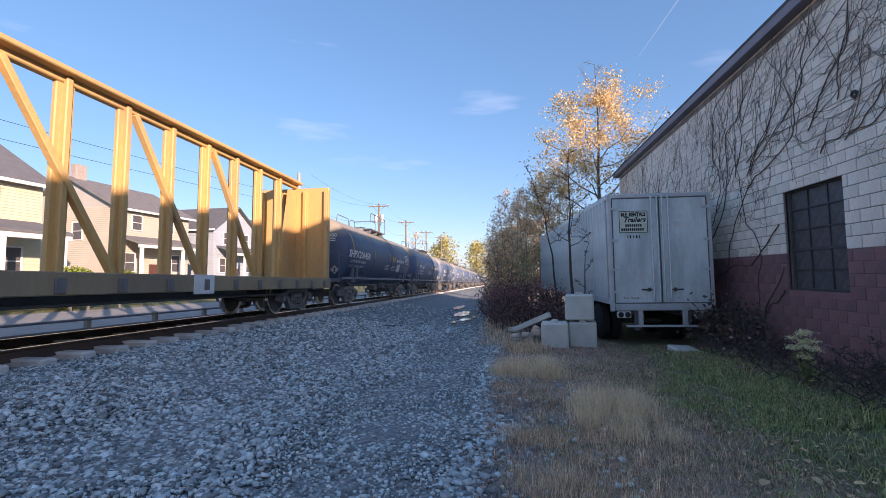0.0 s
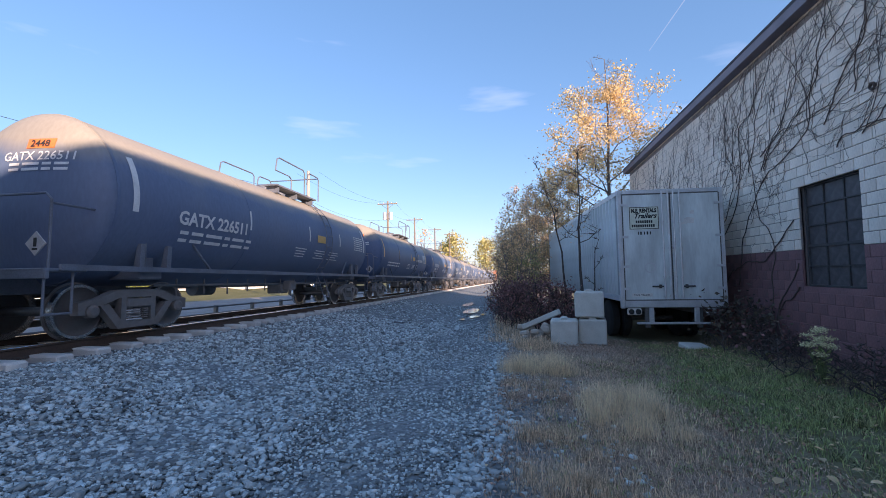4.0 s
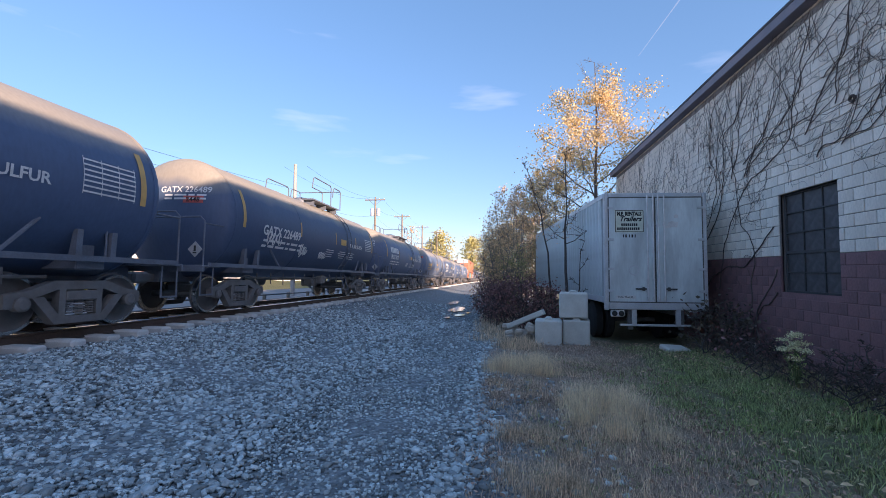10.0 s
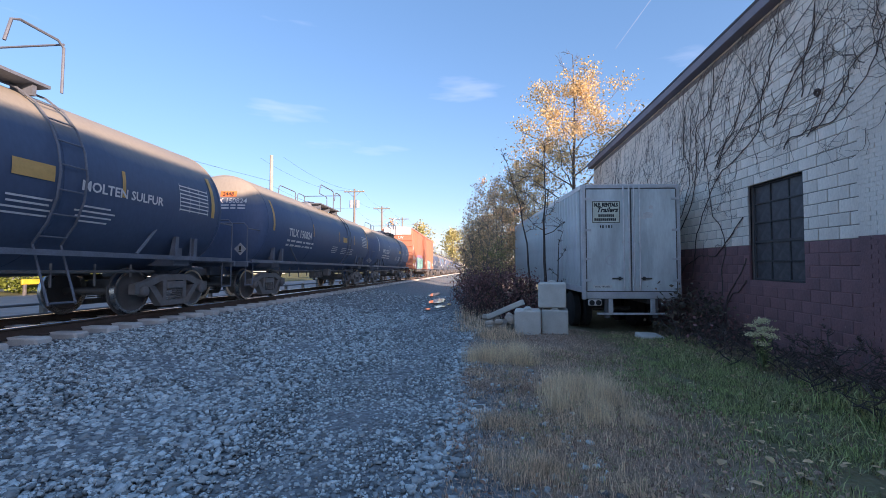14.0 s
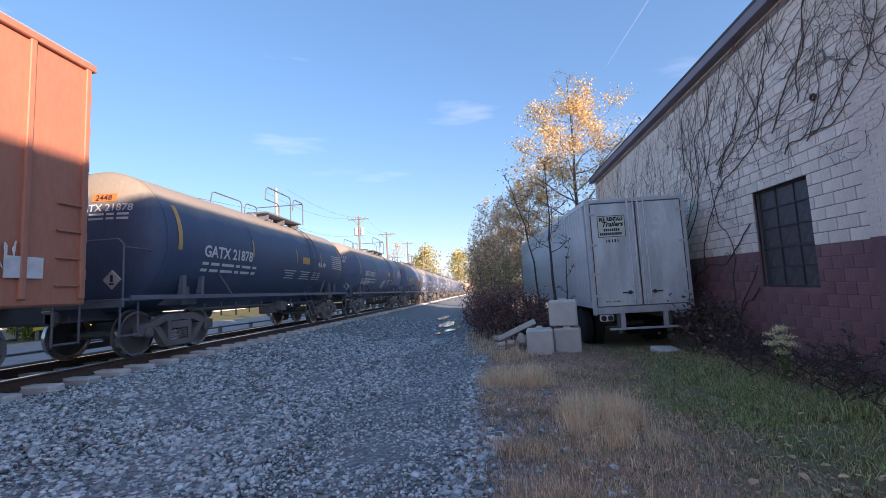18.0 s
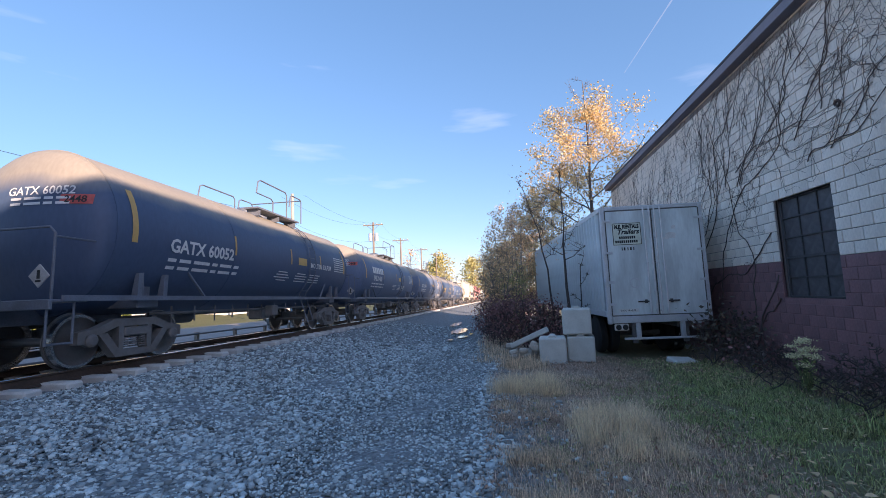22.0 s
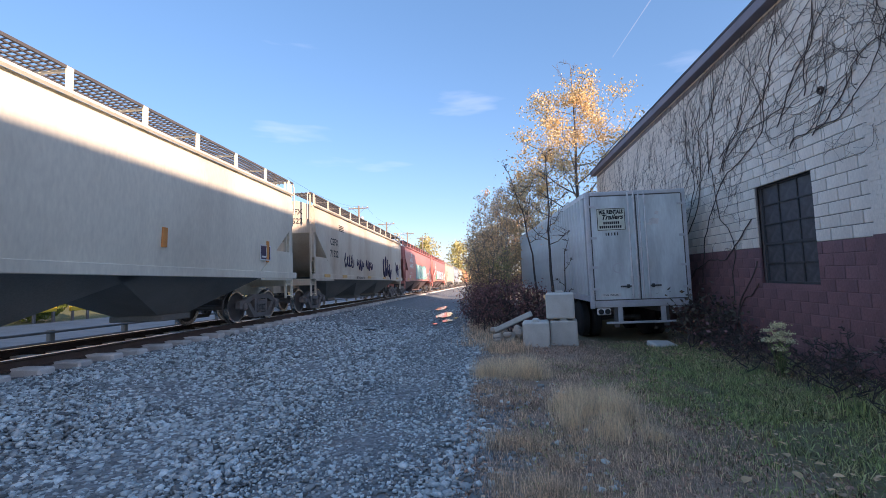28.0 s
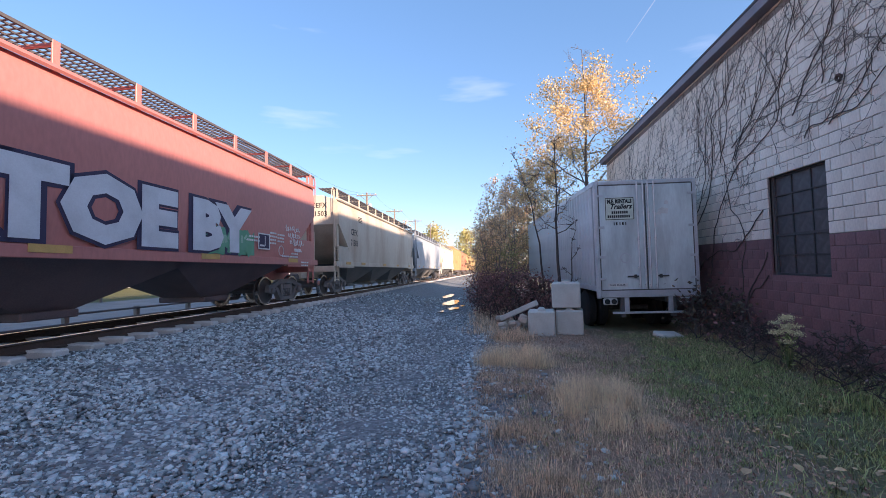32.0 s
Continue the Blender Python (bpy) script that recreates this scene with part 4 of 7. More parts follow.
def geo_end_rails(half, s):
    g = Geo()
    if s:
        y = s * (half - .38)
        g.tube([(-1.30, y, 1.1), (-1.30, y, 2.15), (-1.2, y, 2.25), (1.2, y, 2.25), (1.30, y, 2.15), (1.30, y, 1.1)], .02, 6)
        for x in (-1.30, 1.30):
            g.tube([(x, y, 2.1), (x, y - s * 1.55, 2.1), (x, y - s * 1.62, 2.0), (x, y - s * 1.62, 1.15)], .018, 6)
    return g


def geo_brake(half):
    g = Geo()
    y = -half + .30
    ring = [(-.75 + .26 * math.cos(a), y, 1.95 + .26 * math.sin(a)) for a in [2 * math.pi * k / 20 for k in range(21)]]
    g.tube(ring, .018, 6, caps=False)
    for k in range(3):
        a = math.pi * k / 3
        g.tube([(-.75 - .26 * math.cos(a), y, 1.95 - .26 * math.sin(a)), (-.75 + .26 * math.cos(a), y, 1.95 + .26 * math.sin(a))], .012, 5)
    g.box((-.75, y + .12, 1.85), (.22, .20, .45), ch=.03)
    g.tube([(-.75, y + .1, 1.6), (-.75, y + .1, 1.1)], .03, 6)
    return g


def geo_under(half):
    """Pipes, brake gear and heater fittings hung below the tank."""
    g = Geo()
    rnd = random.Random(3)
    g.tube([(.9, -half + 2.6, .86), (.9, half - 2.6, .86)], .03, 6)
    g.tube([(-.6, -half + 2.6, .80), (-.6, half - 2.6, .80)], .03, 6)
    for k in range(11):
        y = -half + 3.2 + k * (2 * half - 6.4) / 10
        g.tube([(.9, y, 1.0), (.9, y, rnd.uniform(.55, .75))], .02, 6)
    g.box((.35, .8, .72), (.45, .55, .35), ch=.04)
    g.lathe([(-.35, .01), (-.35, .18), (.35, .18), (.35, .01)], "y", (-.5, -1.6, .75), 14)
    g.box((1.1, .2, .80), (.25, .35, .30), ch=.03)
    return g


def tank_car(q_end, length, paint_mat, mark, label, letter=M_WHITE, side_text="", stripes="yellow", number_pos=-.30, R=1.50, placard=True, brand=None, scrawl=(), walkway=.9, size=.37, wide=1.0, panel_at=(.40, 3.12), weights=None):
    half = length / 2
    car = new_car("tank_car", q_end, length, label, "tank car")
    L = length - 2.45
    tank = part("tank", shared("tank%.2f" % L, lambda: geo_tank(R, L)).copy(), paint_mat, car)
    for y in (-L / 2 + .02, L / 2 - .02, -L * .2, L * .17):
        part("seam_band", shared("band " + paint_mat.name, lambda: geo_band(R)), paint_mat, tank, at=pose(0, y, 0))
    part("underframe", shared("frame%.2f" % half, lambda: geo_tank_frame(half, L)), M_FRAME, car, "black side bars and end platforms")
    for s in (-1, 1):
        part("end_handrail", shared("endrail%.2f %d" % (half, s), lambda: geo_end_rails(half, s)), M_FRAME, car)
    part("brake_wheel", shared("brake%.2f" % half, lambda: geo_brake(half)), M_FRAME, car)
    part("under_piping", shared("under%.2f" % half, lambda: geo_under(half)), M_GRIME, car)
    top = part("walkway", shared("platform", lambda: geo_platform(R)), M_FRAME, car, at=pose(0, walkway, 0))
    part("handrail", shared("platform_rail", geo_platform_rail), M_FRAME, top)
    part("hatch", shared("hatches", geo_hatches), M_FRAME, top)
    part("ladder", shared("ladder", lambda: geo_ladder(R)), M_FRAME, car, at=pose(0, walkway + 1.2, 0))
    for s in (-1, 1):
        add_truck(car, s * (half - 2.15))
    add_couplers(car, half)
    # reflective stripes
    if stripes:
        smat = {"yellow": M_YELLOW, "white": M_WHITE}[stripes]
        for y, w in ((-L / 2 + .35, .12), (L / 2 - .30, .12)):
            g = Geo()
            tank_patch(g, R, y, 2.65, w, 1.0, 6)
            part("reflector", g, smat, tank, smooth=0)
        for y in (-L * .2, L * .06, L * .26):
            g = Geo()
            tank_patch(g, R, y, 2.45, .07, .48, 3)
            part("reflector", g, smat, tank, smooth=0)
    # marks: name code and number, weights as lines of bars
    y0 = number_pos * L
    if brand:
        # an owner's name, drawn as plain blocks
        g = Geo()
        n, w, h, z, u0 = brand
        for k in range(n):
            tank_patch(g, R, y0 + u0 + (k - (n - 1) / 2) * w, z, w * .8, h, 4, lift=.018)
        part("name_block", g, letter, tank, smooth=0)["kind"] = "stuff"
    for (sy, sz, sw, sh, sd) in scrawl:
        rs = random.Random(sd)
        pts = cursive(rs, sw, sh, 5)
        g = Geo()
        g.tube(on_tank(R, pts, sy * L, sz, .012), .014, 5)
        part("scrawl", g, M_SCRAWL if sd % 2 else letter, tank, "loose sprayed scrawl", smooth=60)
    if mark:
        vs, fs = lettering(mark, size, .03 * size)
        g = Geo()
        g.add(on_tank(R, [(u * wide, w) for u, w in vs], y0, 2.08, .02), fs)
        part("lettering", g, letter, tank, smooth=0)
    g = Geo()
    rnd = random.Random(int(q_end * 10))
    if weights:
        # load limit and light weight
        for row, text in enumerate(weights):
            vs, fs = lettering(text, .17, .002)
            lo = min(u for u, w in vs)
            w_geo = Geo()
            w_geo.add(on_tank(R, [(u - lo - 1.1, w) for u, w in vs], y0, 1.86 - row * .21, .014), fs)
            part("lettering", w_geo, letter, tank, smooth=0)
    else:
        for row in range(2):
            u = y0 - 1.0
            for ww in (.22, .32, .5, .18, .42, .2):
                tank_patch(g, R, u + ww / 2, 1.92 - row * .15, ww, .07, 1, lift=.014)
                u += ww + .09
    for bx in (.02, .13, .22):
        for row in range(4):
            tank_patch(g, R, bx * L, 1.95 - row * .08, rnd.uniform(.5, .9), .03, 1, lift=.014)
    part("small_print", g, letter, tank, smooth=0)["kind"] = "stuff"
    if side_text:
        vs, fs = lettering(side_text, .23, .006)
        g = Geo()
        g.add(on_tank(R, vs, L * .265, 2.2, .018), fs)
        part("lettering", g, M_WHITE, tank, smooth=0)
    if placard:
        g = Geo()
        tank_patch(g, R, L * .13, 2.35, .60, .24, 2)
        part("notice_plate", g, M_YELLOW, tank, smooth=0)
        g = Geo()
        for k in range(7):
            tank_patch(g, R, L * .42, 2.72 - k * .085, .95, .028, 1, lift=.012)
        for k in range(4):
            tank_patch(g, R, L * .42 - .47 + k * .31, 2.47, .012, .60, 4, lift=.012)
        part("data_stencil", g, M_WHITE, tank, smooth=0)["kind"] = "stuff"
        # orange number panel and marks on the leading head
        g = Geo()
        if panel_at:
            px, pz = panel_at
            g.add(on_head(R, L, [(-.24 + .08 * i, .085 * j) for j in range(3) for i in range(7)], px, pz, .010), [(7 * j + i, 7 * j + i + 1, 7 * j + i + 8, 7 * j + i + 7) for j in range(2) for i in range(6)])
            panel = part("orange_panel", g, M_ORANGE if pz > 3 else M_REDPANEL, tank, "orange panel with a hazard number", smooth=0)
            vs, fs = lettering("2448", .165, .003)
            g = Geo()
            g.add(on_head(R, L, vs, px, pz + .028, .022), fs)
            part("lettering", g, M_INK, panel, smooth=0)
        if mark.strip():
            vs, fs = lettering(mark.strip(), .21, .003)
            g = Geo()
            g.add(on_head(R, L, vs, .40, 2.92, .014), fs)
            part("lettering", g, letter, tank, smooth=0)
        g = Geo()
        for z in (2.83, 2.74):
            u = -.5
            for ww in (.2, .3, .15, .22):
                g.add(on_head(R, L, [(u, 0), (u + ww, 0), (u + ww, .045), (u, .045)], .40, z, .014), [(0, 1, 2, 3)])
                u += ww + .05
        part("small_print", g, letter, tank, smooth=0)["kind"] = "stuff"
    # diamond placard on the end rail
    g = Geo()
    g.box((1.12, -half + .34, 1.50), (.25, .02, .25), Matrix.Rotation(radians(45), 4, "Y"))
    sign = part("diamond_sign", g, M_DIAMOND, car, "faded white diamond warning sign", smooth=0)
    g = Geo()
    g.box((1.12, -half + .326, 1.52), (.05, .006, .13))
    g.box((1.12, -half + .326, 1.42), (.09, .006, .03))
    part("sign_mark", g, M_INK, sign, smooth=0)
    return car, tank, L


# -- covered hoppers
def hopper_car(q_end, length, body_mat, label, marks=(), ink=M_INK, roof_mat=None, refl="h"):
    half = length / 2
    car = new_car("covered_hopper", q_end, length, label, "hopper car")
    W, top, sill = 1.56, 4.20, 1.42
    L = length - 1.8
    g = Geo()
    slope, hl, kink = 2.0, L / 2, 3.05
    # bulging sides; the ends stand upright above and run in below, over the trucks
    levels = [(sill, W - .02), (2.2, W + .03), (kink, W + .035), (top - .45, W + .02), (top - .10, W - .06), (top + .12, .85)]
    for s in (-1, 1):
        g.add([(x, s * (hl - (slope * (kink - z) / (kink - sill) if z < kink else 0)), z) for z, w in levels for x in (-w, w)],
              [(2 * i, 2 * i + 1, 2 * i + 3, 2 * i + 2) for i in range(len(levels) - 1)])
    m = 2 * len(levels)
    skin = []
    for x in (0, 1):
        skin += [(2 * i + x, 2 * i + 2 + x, m + 2 * i + 2 + x, m + 2 * i + x) for i in range(len(levels) - 1)]
    skin += [(0, 1, m + 1, m), (m - 2, m - 1, 2 * m - 1, 2 * m - 2)]
    g.f += skin
    body = part("body", g, body_mat, car, smooth=50)
    for s in (-1, 1):
        g = Geo()
        g.prism([(s * (W + .03), top - .14), (s * (W + .07), top - .10), (s * (W + .03), top - .03), (s * (W - .1), top - .05)], "y", -hl, hl)
        part("roof_rail", g, body_mat, body)
        g = Geo()
        g.box((s * (W - .01), 0, sill - .06), (.08, L + .5, .20), ch=.01)
        part("side_sill", g, body_mat, body)
    for s in (-1, 1):
        g = Geo()
        g.box((0, s * (half - .95), 1.15), (2.9, .5, .25), ch=.02)
        g.box((0, s * (half - 1.3), .95), (.5, 2.2, .35), ch=.02)
        part("end_sill", g, body_mat, car)
        for x in (-1, 1):
            g = Geo()
            g.prism([(s * hl, 1.2), (s * hl, 2.12), (s * (hl - 1.13), 2.12), (s * (hl - 2.0), 1.44), (s * (hl - 2.0), 1.2)], "x", x * (W - .03), x * (W + .012))
            part("end_side_plate", g, body_mat, car, smooth=0)
    # discharge hoppers below
    for k in range(3):
        yc = (k - 1) * (L - 2 * slope) / 3
        b = Geo()
        w2 = (L - 2 * slope) / 6 + .25
        b.add([(x, yc + yy, z) for z, xx, yw in ((sill - .02, W - .1, w2 + .35), (.42, .55, .45)) for x, yy in ((-xx, -yw), (xx, -yw), (xx, yw), (-xx, yw))],
              [(0, 1, 5, 4), (1, 2, 6, 5), (2, 3, 7, 6), (3, 0, 4, 7), (4, 5, 6, 7)])
        b.box((0, yc, .36), (1.3, .95, .14), ch=.02)
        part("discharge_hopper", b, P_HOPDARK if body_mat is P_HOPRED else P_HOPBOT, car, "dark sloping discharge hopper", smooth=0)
    # ladders and slope braces at both ends
    for s in (-1, 1):
        for x in (-1.45, 1.45):
            g = Geo()
            ye = s * (half - .75)
            for dy in (0, -.42 * s):
                g.box((x, ye + dy, (top + .5) / 2 + .2), (.06, .05, top - .35))
            for k in range(9):
                g.tube([(x, ye, .7 + k * .42), (x, ye - .42 * s, .7 + k * .42)], .016, 6)
            part("ladder", g, body_mat, car, smooth=0)
            g = Geo()
            g.box((x, s * (hl - .06), (kink + 2.12) / 2), (.16, .16, kink - 2.05), ch=.012)
            part("corner_post", g, body_mat, car)
            g = Geo()
            g.tube([(x * 1.0, s * (hl + .10), top + .30), (x, s * (hl + .32), top + .34), (x, s * (hl + .40), top + .22), (x, s * (hl + .40), top - .7)], .022, 6)
            part("end_grab_iron", g, body_mat, car)
        g = Geo()
        g.box((0, s * (half - 1.05), 2.0), (.9, .06, 1.5), ch=.01)
        part("end_plate", g, body_mat, car)
    # running boards along the roof
    rb = Geo()
    for s in (-1, 1):
        for off in (-.32, -.16, 0, .16, .32):
            rb.box((s * 1.16 + off, 0, top + .36), (.022 if abs(off) < .3 else .04, L + .5, .03 if abs(off) < .3 else .05))
        k = 0
        while k * .10 < L + .4:
            rb.box((s * 1.16, -L / 2 - .2 + k * .10, top + .355), (.64, .016, .02))
            k += 1
    board = part("running_board", rb, M_BOARD, car, "dark grey open steel grating", smooth=0)
    for k in range(12):
        y = -L / 2 + .1 + k * (L - .2) / 11
        for s in (-1, 1):
            g = Geo()
            g.box((s * 1.49, y, top + .13), (.035, .12, .50), ch=.006)
            g.box((s * 1.16, y, top + .33), (.66, .05, .04))
            part("board_bracket", g, roof_mat or body_mat, board, smooth=0)
    g = Geo()
    for k in range(8):
        y = -L / 2 + 1.0 + k * (L - 2) / 7
        g.box((0, y, top + .17), (.8, 1.2, .10), ch=.02)
    part("roof_hatch", g, roof_mat or body_mat, car)
    for s in (-1, 1):
        add_truck(car, s * (half - 2.0))
    add_couplers(car, half)
    for text, size, y, z in marks:
        flat_words(text, size, y * L + .5, z, ink, body, W + .035, .022 * size)
    # the same marks, small, on the leading end sheet, with rows of print below
    for i, (text, size, y, z) in enumerate(marks[:2]):
        vs, fs = lettering(text, .30, .004)
        g = Geo()
        g.add([(.72 + u, -hl - .006, 3.78 - .36 * i + w) for u, w in vs], fs)
        part("lettering", g, ink, body, smooth=0)
    g = Geo()
    for k in range(4):
        g.box((-.7, -hl - .004, 3.25 - .10 * k), (.5 + .08 * (k % 2), .006, .045))
        g.box((W + .036, -.355 * L + .5, 3.66 - .075 * k), (.006, .62, .035))
    part("small_print", g, ink, body, smooth=0)["kind"] = "stuff"
    for yy in (-.43, -.30, -.05, .16, .40):
        g = Geo()
        if refl == "h":
            g.box((W + .037, yy * L, sill - .02), (.01, .62, .12))
            part("reflector", g, M_YELLOW, body, smooth=0)
        else:
            g.box((W + .033, yy * L, sill + .62), (.03, .13, .62 if yy in (-.43, .40) else .40), Matrix.Rotation(radians(1.5), 4, "Y"))
            part("reflector", g, M_ORANGE2, body, smooth=0)
    return car, body, L, W


# -- box car
def box_car(q_end, length, body_mat, label, door=True):
    half = length / 2
    car = new_car("box_car", q_end, length, label, "box car")
    L, W, top, sill = length - 1.5, 1.53, 5.06, 1.05
    g = Geo()
    g.box((0, 0, (top + sill) / 2), (2 * W, L, top - sill), ch=.03)
    body = part("body", g, body_mat, car)
    g = Geo()
    for s in (-1, 1):
        for k in range(23):
            y = -L / 2 + .1 + k * (L - .2) / 22
            if door and abs(y) < 1.95:
                continue
            g.box((s * (W + .02), y, (top + sill) / 2), (.06, .09, top - sill - .2), ch=.012)
        g.box((s * (W + .02), 0, top - .06), (.09, L + .04, .12), ch=.015)
    part("side_rib", g, body_mat, body)
    for s in (-1, 1):
        g = Geo()
        for k in range(6):
            z = sill + .35 + k * .60
            g.prism([(s * L / 2, z), (s * (L / 2 + .07), z + .06), (s * (L / 2 + .07), z + .22), (s * L / 2, z + .28)], "x", -W + .08, W - .08)
        part("corrugated_end", g, body_mat, body, smooth=0)
    g = Geo()
    g.prism([(-W - .04, top), (W + .04, top), (W - .1, top + .12), (0, top + .28), (-W + .1, top + .12)], "y", -L / 2, L / 2)
    part("car_roof", g, M_TRIM if door else body_mat, body)
    if door:
        for s in (-1, 1):
            g = Geo()
            g.box((s * (W + .05), 0, (top + sill) / 2 - .05), (.06, 3.5, top - sill - .35), ch=.01)
            d = part("sliding_door", g, body_mat, body)
            for y in (-1.72, -.95, .55, 1.72):
                g = Geo()
                g.tube([(s * (W + .11), y, sill + .15), (s * (W + .11), y, top - .25)], .03, 6)
                part("door_rod", g, body_mat, d)
            for z in (sill + .55, sill + 1.15, sill + 1.75, sill + 2.4, sill + 3.0):
                g = Geo()
                g.box((s * (W + .09), 0, z), (.04, 3.4, .06), ch=.01)
                part("door_bar", g, body_mat, d)
            for z, w, h in ((sill + .02, .12, .10), (top - .18, .10, .08)):
                g = Geo()
                g.box((s * (W + .06), 0, z), (w, 5.6, h), ch=.01)
                part("door_track", g, body_mat, d)
    g = Geo()
    for s in (-1, 1):
        g.box((0, s * (half - 1.6), .92), (.5, 2.6, .3), ch=.02)
        g.box((s * (W - .1), 0, .95), (.08, L - 6.5, .35))
        for x in (-W + .05, W - .05):
            for dy in (0, .42):
                g.tube([(x, s * (L / 2 - .05 - dy), .45), (x, s * (L / 2 - .05 - dy), 1.1)], .018, 6)
            g.tube([(x, s * (L / 2 - .05), .47), (x, s * (L / 2 - .47), .47)], .018, 6)
    part("underframe", g, M_DARK, car)
    for s in (-1, 1):
        g = Geo()
        for x in (-W - .03, W + .03):
            for k in range(4):
                z = sill + .3 + k * .42
                g.tube([(x, s * (L / 2 - .08), z), (x, s * (L / 2 - .52), z)], .016, 6)
        g.tube([(-.5, s * (L / 2 + .1), 1.9), (.5, s * (L / 2 + .1), 1.9)], .018, 6)
        part("grab_iron", g, body_mat, car)
        add_truck(car, s * (half - 2.6))
    add_couplers(car, half)
    return car, body, L, W


# -- centre-beam flat car
def centerbeam_car(q_end, length):
    half = length / 2
    car = new_car("centerbeam_flat_car", q_end, length, "empty yellow centre-beam lumber car with open truss spine", "flat car")
    L = length - 1.4
    g = Geo()
    g.box((0, 0, .98), (2.75, L, .20), ch=.02)
    deck = part("deck", g, P_DECK, car, "dirty yellow-brown deck")
    for s in (-1, 1):
        g = Geo()
        g.box((s * 1.36, 0, .95), (.10, L, .36), ch=.015)
        part("side_sill", g, P_DECK, deck)
    win = Geo().box((0, 0, 0), (.05, .16, .24), ch=.01)
    for k in range(22):
        win = part("winch", win, M_GRIME, deck, at=pose(1.42, -L / 2 + .6 + k * (L - 1.2) / 21, .92))
        win = win.data
    for s in (-1, 1):
        g = Geo()
        y = s * (L / 2 - .12)
        g.box((0, y, 2.85), (2.75, .16, 3.55), ch=.03)
        bh = part("bulkhead", g, P_YELLOW, car, "scuffed yellow end bulkhead")
        g = Geo()
        for x in (-1.3, -.45, .45, 1.3):
            g.box((x, y - s * .14, 2.8), (.14, .16, 3.4), ch=.015)
        g.prism([(y - s * .1, 4.55), (y - s * .1, 1.1), (y - s * 1.25, 1.1), (y - s * .55, 4.5)], "x", -.06, .06)
        part("bulkhead_stiffener", g, P_YELLOW, bh)
    g = Geo()
    g.box((0, 0, 4.80), (.62, L - .3, .10), ch=.02)
    g.box((0, 0, 4.70), (.18, L - .3, .16), ch=.02)
    part("top_chord", g, P_YELLOW, car)
    posts = 17
    step = 1.24
    for k in range(posts + 1):
        y = L / 2 - 1.48 - (posts - k) * step
        g = Geo()
        g.box((0, y, 2.9), (.30, .12, 3.7), ch=.02)
        g.box((0, y, 2.9), (.10, .34, 3.7), ch=.02)
        part("post", g, P_YELLOW, car)
        if k < posts - 1 and k % 2 == 0:
            g = Geo()
            a, b = Vector((.10, y + .15, 4.6)), Vector((.10, y + step * 1.85, 1.15))
            d = b - a
            m = d.to_track_quat("Z", "Y").to_matrix().to_4x4()
            g.box((a + b) / 2, (.16, .12, d.length), m, ch=.015)
            part("diagonal_brace", g, P_YELLOW, car)
    g = Geo()
    g.box((1.42, L * .20, .93), (.02, .62, .42))
    part("white_data_plate", g, M_WHITE, car, smooth=0)
    g = Geo()
    for s in (-1, 1):
        g.box((0, s * (half - 2.0), .80), (.5, 3.6, .22), ch=.02)
    g.box((0, 0, .72), (.5, L - 7, .35), ch=.02)
    g.tube([(1.1, -L / 2 + 3, .62), (1.1, L / 2 - 3, .62)], .03, 6)
    part("centre_sill", g, M_DARK, car)
    for s in (-1, 1):
        add_truck(car, s * (half - 2.7))
    add_couplers(car, half)


centerbeam_car(14.0, 24.4)

TANKS = [  # rear end, length, paint, mark, side text, stripe colour
    (28.0, 14.0, P_BLACK, "SHPX206450", "MOLTEN SULFUR", "yellow"),
    (42.1, 14.1, P_NAVY, "PPTX 3490", "MOLTEN SULFUR", "yellow"),
    (56.4, 14.3, P_NAVY, "PPTX 3350", "MOLTEN SULFUR", "yellow"),
    (70.9, 14.5, P_DUSTY, "GATX 226511", "", "white"),
    (84.6, 13.7, P_NAVY, "", "MOLTEN SULFUR", "yellow"),
    (98.6, 14.0, P_NAVY, "TILX 151328", "MOLTEN SULFUR", "yellow"),
    (112.2, 13.6, P_BLACK, "KLRX 136175", "", "white"),
    (126.6, 14.4, P_BLACK, "SHPX206410", "", "yellow"),
    (140.9, 14.3, P_NAVY, "PPTX 3299", "MOLTEN SULFUR", "yellow"),
    (155.0, 14.1, P_BLACK, "GATX 226489", "FRA AIP SR-8754", "yellow"),
    (169.1, 14.1, P_DUSTY, "PROX 61071", "MOLTEN SULFUR", "yellow"),
    (183.4, 14.3, P_DUSTY, "UTLX 663427", "", "yellow"),
    (197.8, 14.4, P_BLACK, "PROX 61439", "MOLTEN SULFUR", "yellow"),
    (212.2, 14.4, P_NAVY, "TILX 150824", "", "yellow"),
    (226.8, 14.6, P_DUSTY, "PPTX 5224", "", "white"),
    (260.6, 13.1, P_BLACK, "GATX 21878", "FRA AIP", "yellow"),
    (274.0, 13.4, P_DUSTY, "GATX 69315", "", "yellow"),
    (287.0, 13.0, P_DUSTY, "UTLX 672984", "", "yellow"),
    (300.2, 13.2, P_BLACK, "TILX 135333", "", "yellow"),
    (313.6, 13.4, P_BLACK, "GATX 60052", "MOLTEN SULFUR", "yellow"),
    (327.9, 14.3, P_DUSTY, "SHLX 400", "", "yellow"),
    (342.3, 14.4, P_DUSTY, "GATX 209976", "", "yellow"),
    (357.8, 15.5, P_BLACK, "UTLX 675082", "", "yellow"),
    (373.0, 15.2, P_NAVY, "GATX 22987", "", "white"),
]
BRAND = {169.1: (6, .34, .34, 2.62, -.1), 197.8: (6, .34, .34, 2.62, -.1), 327.9: (6, .34, .34, 2.62, .1)}
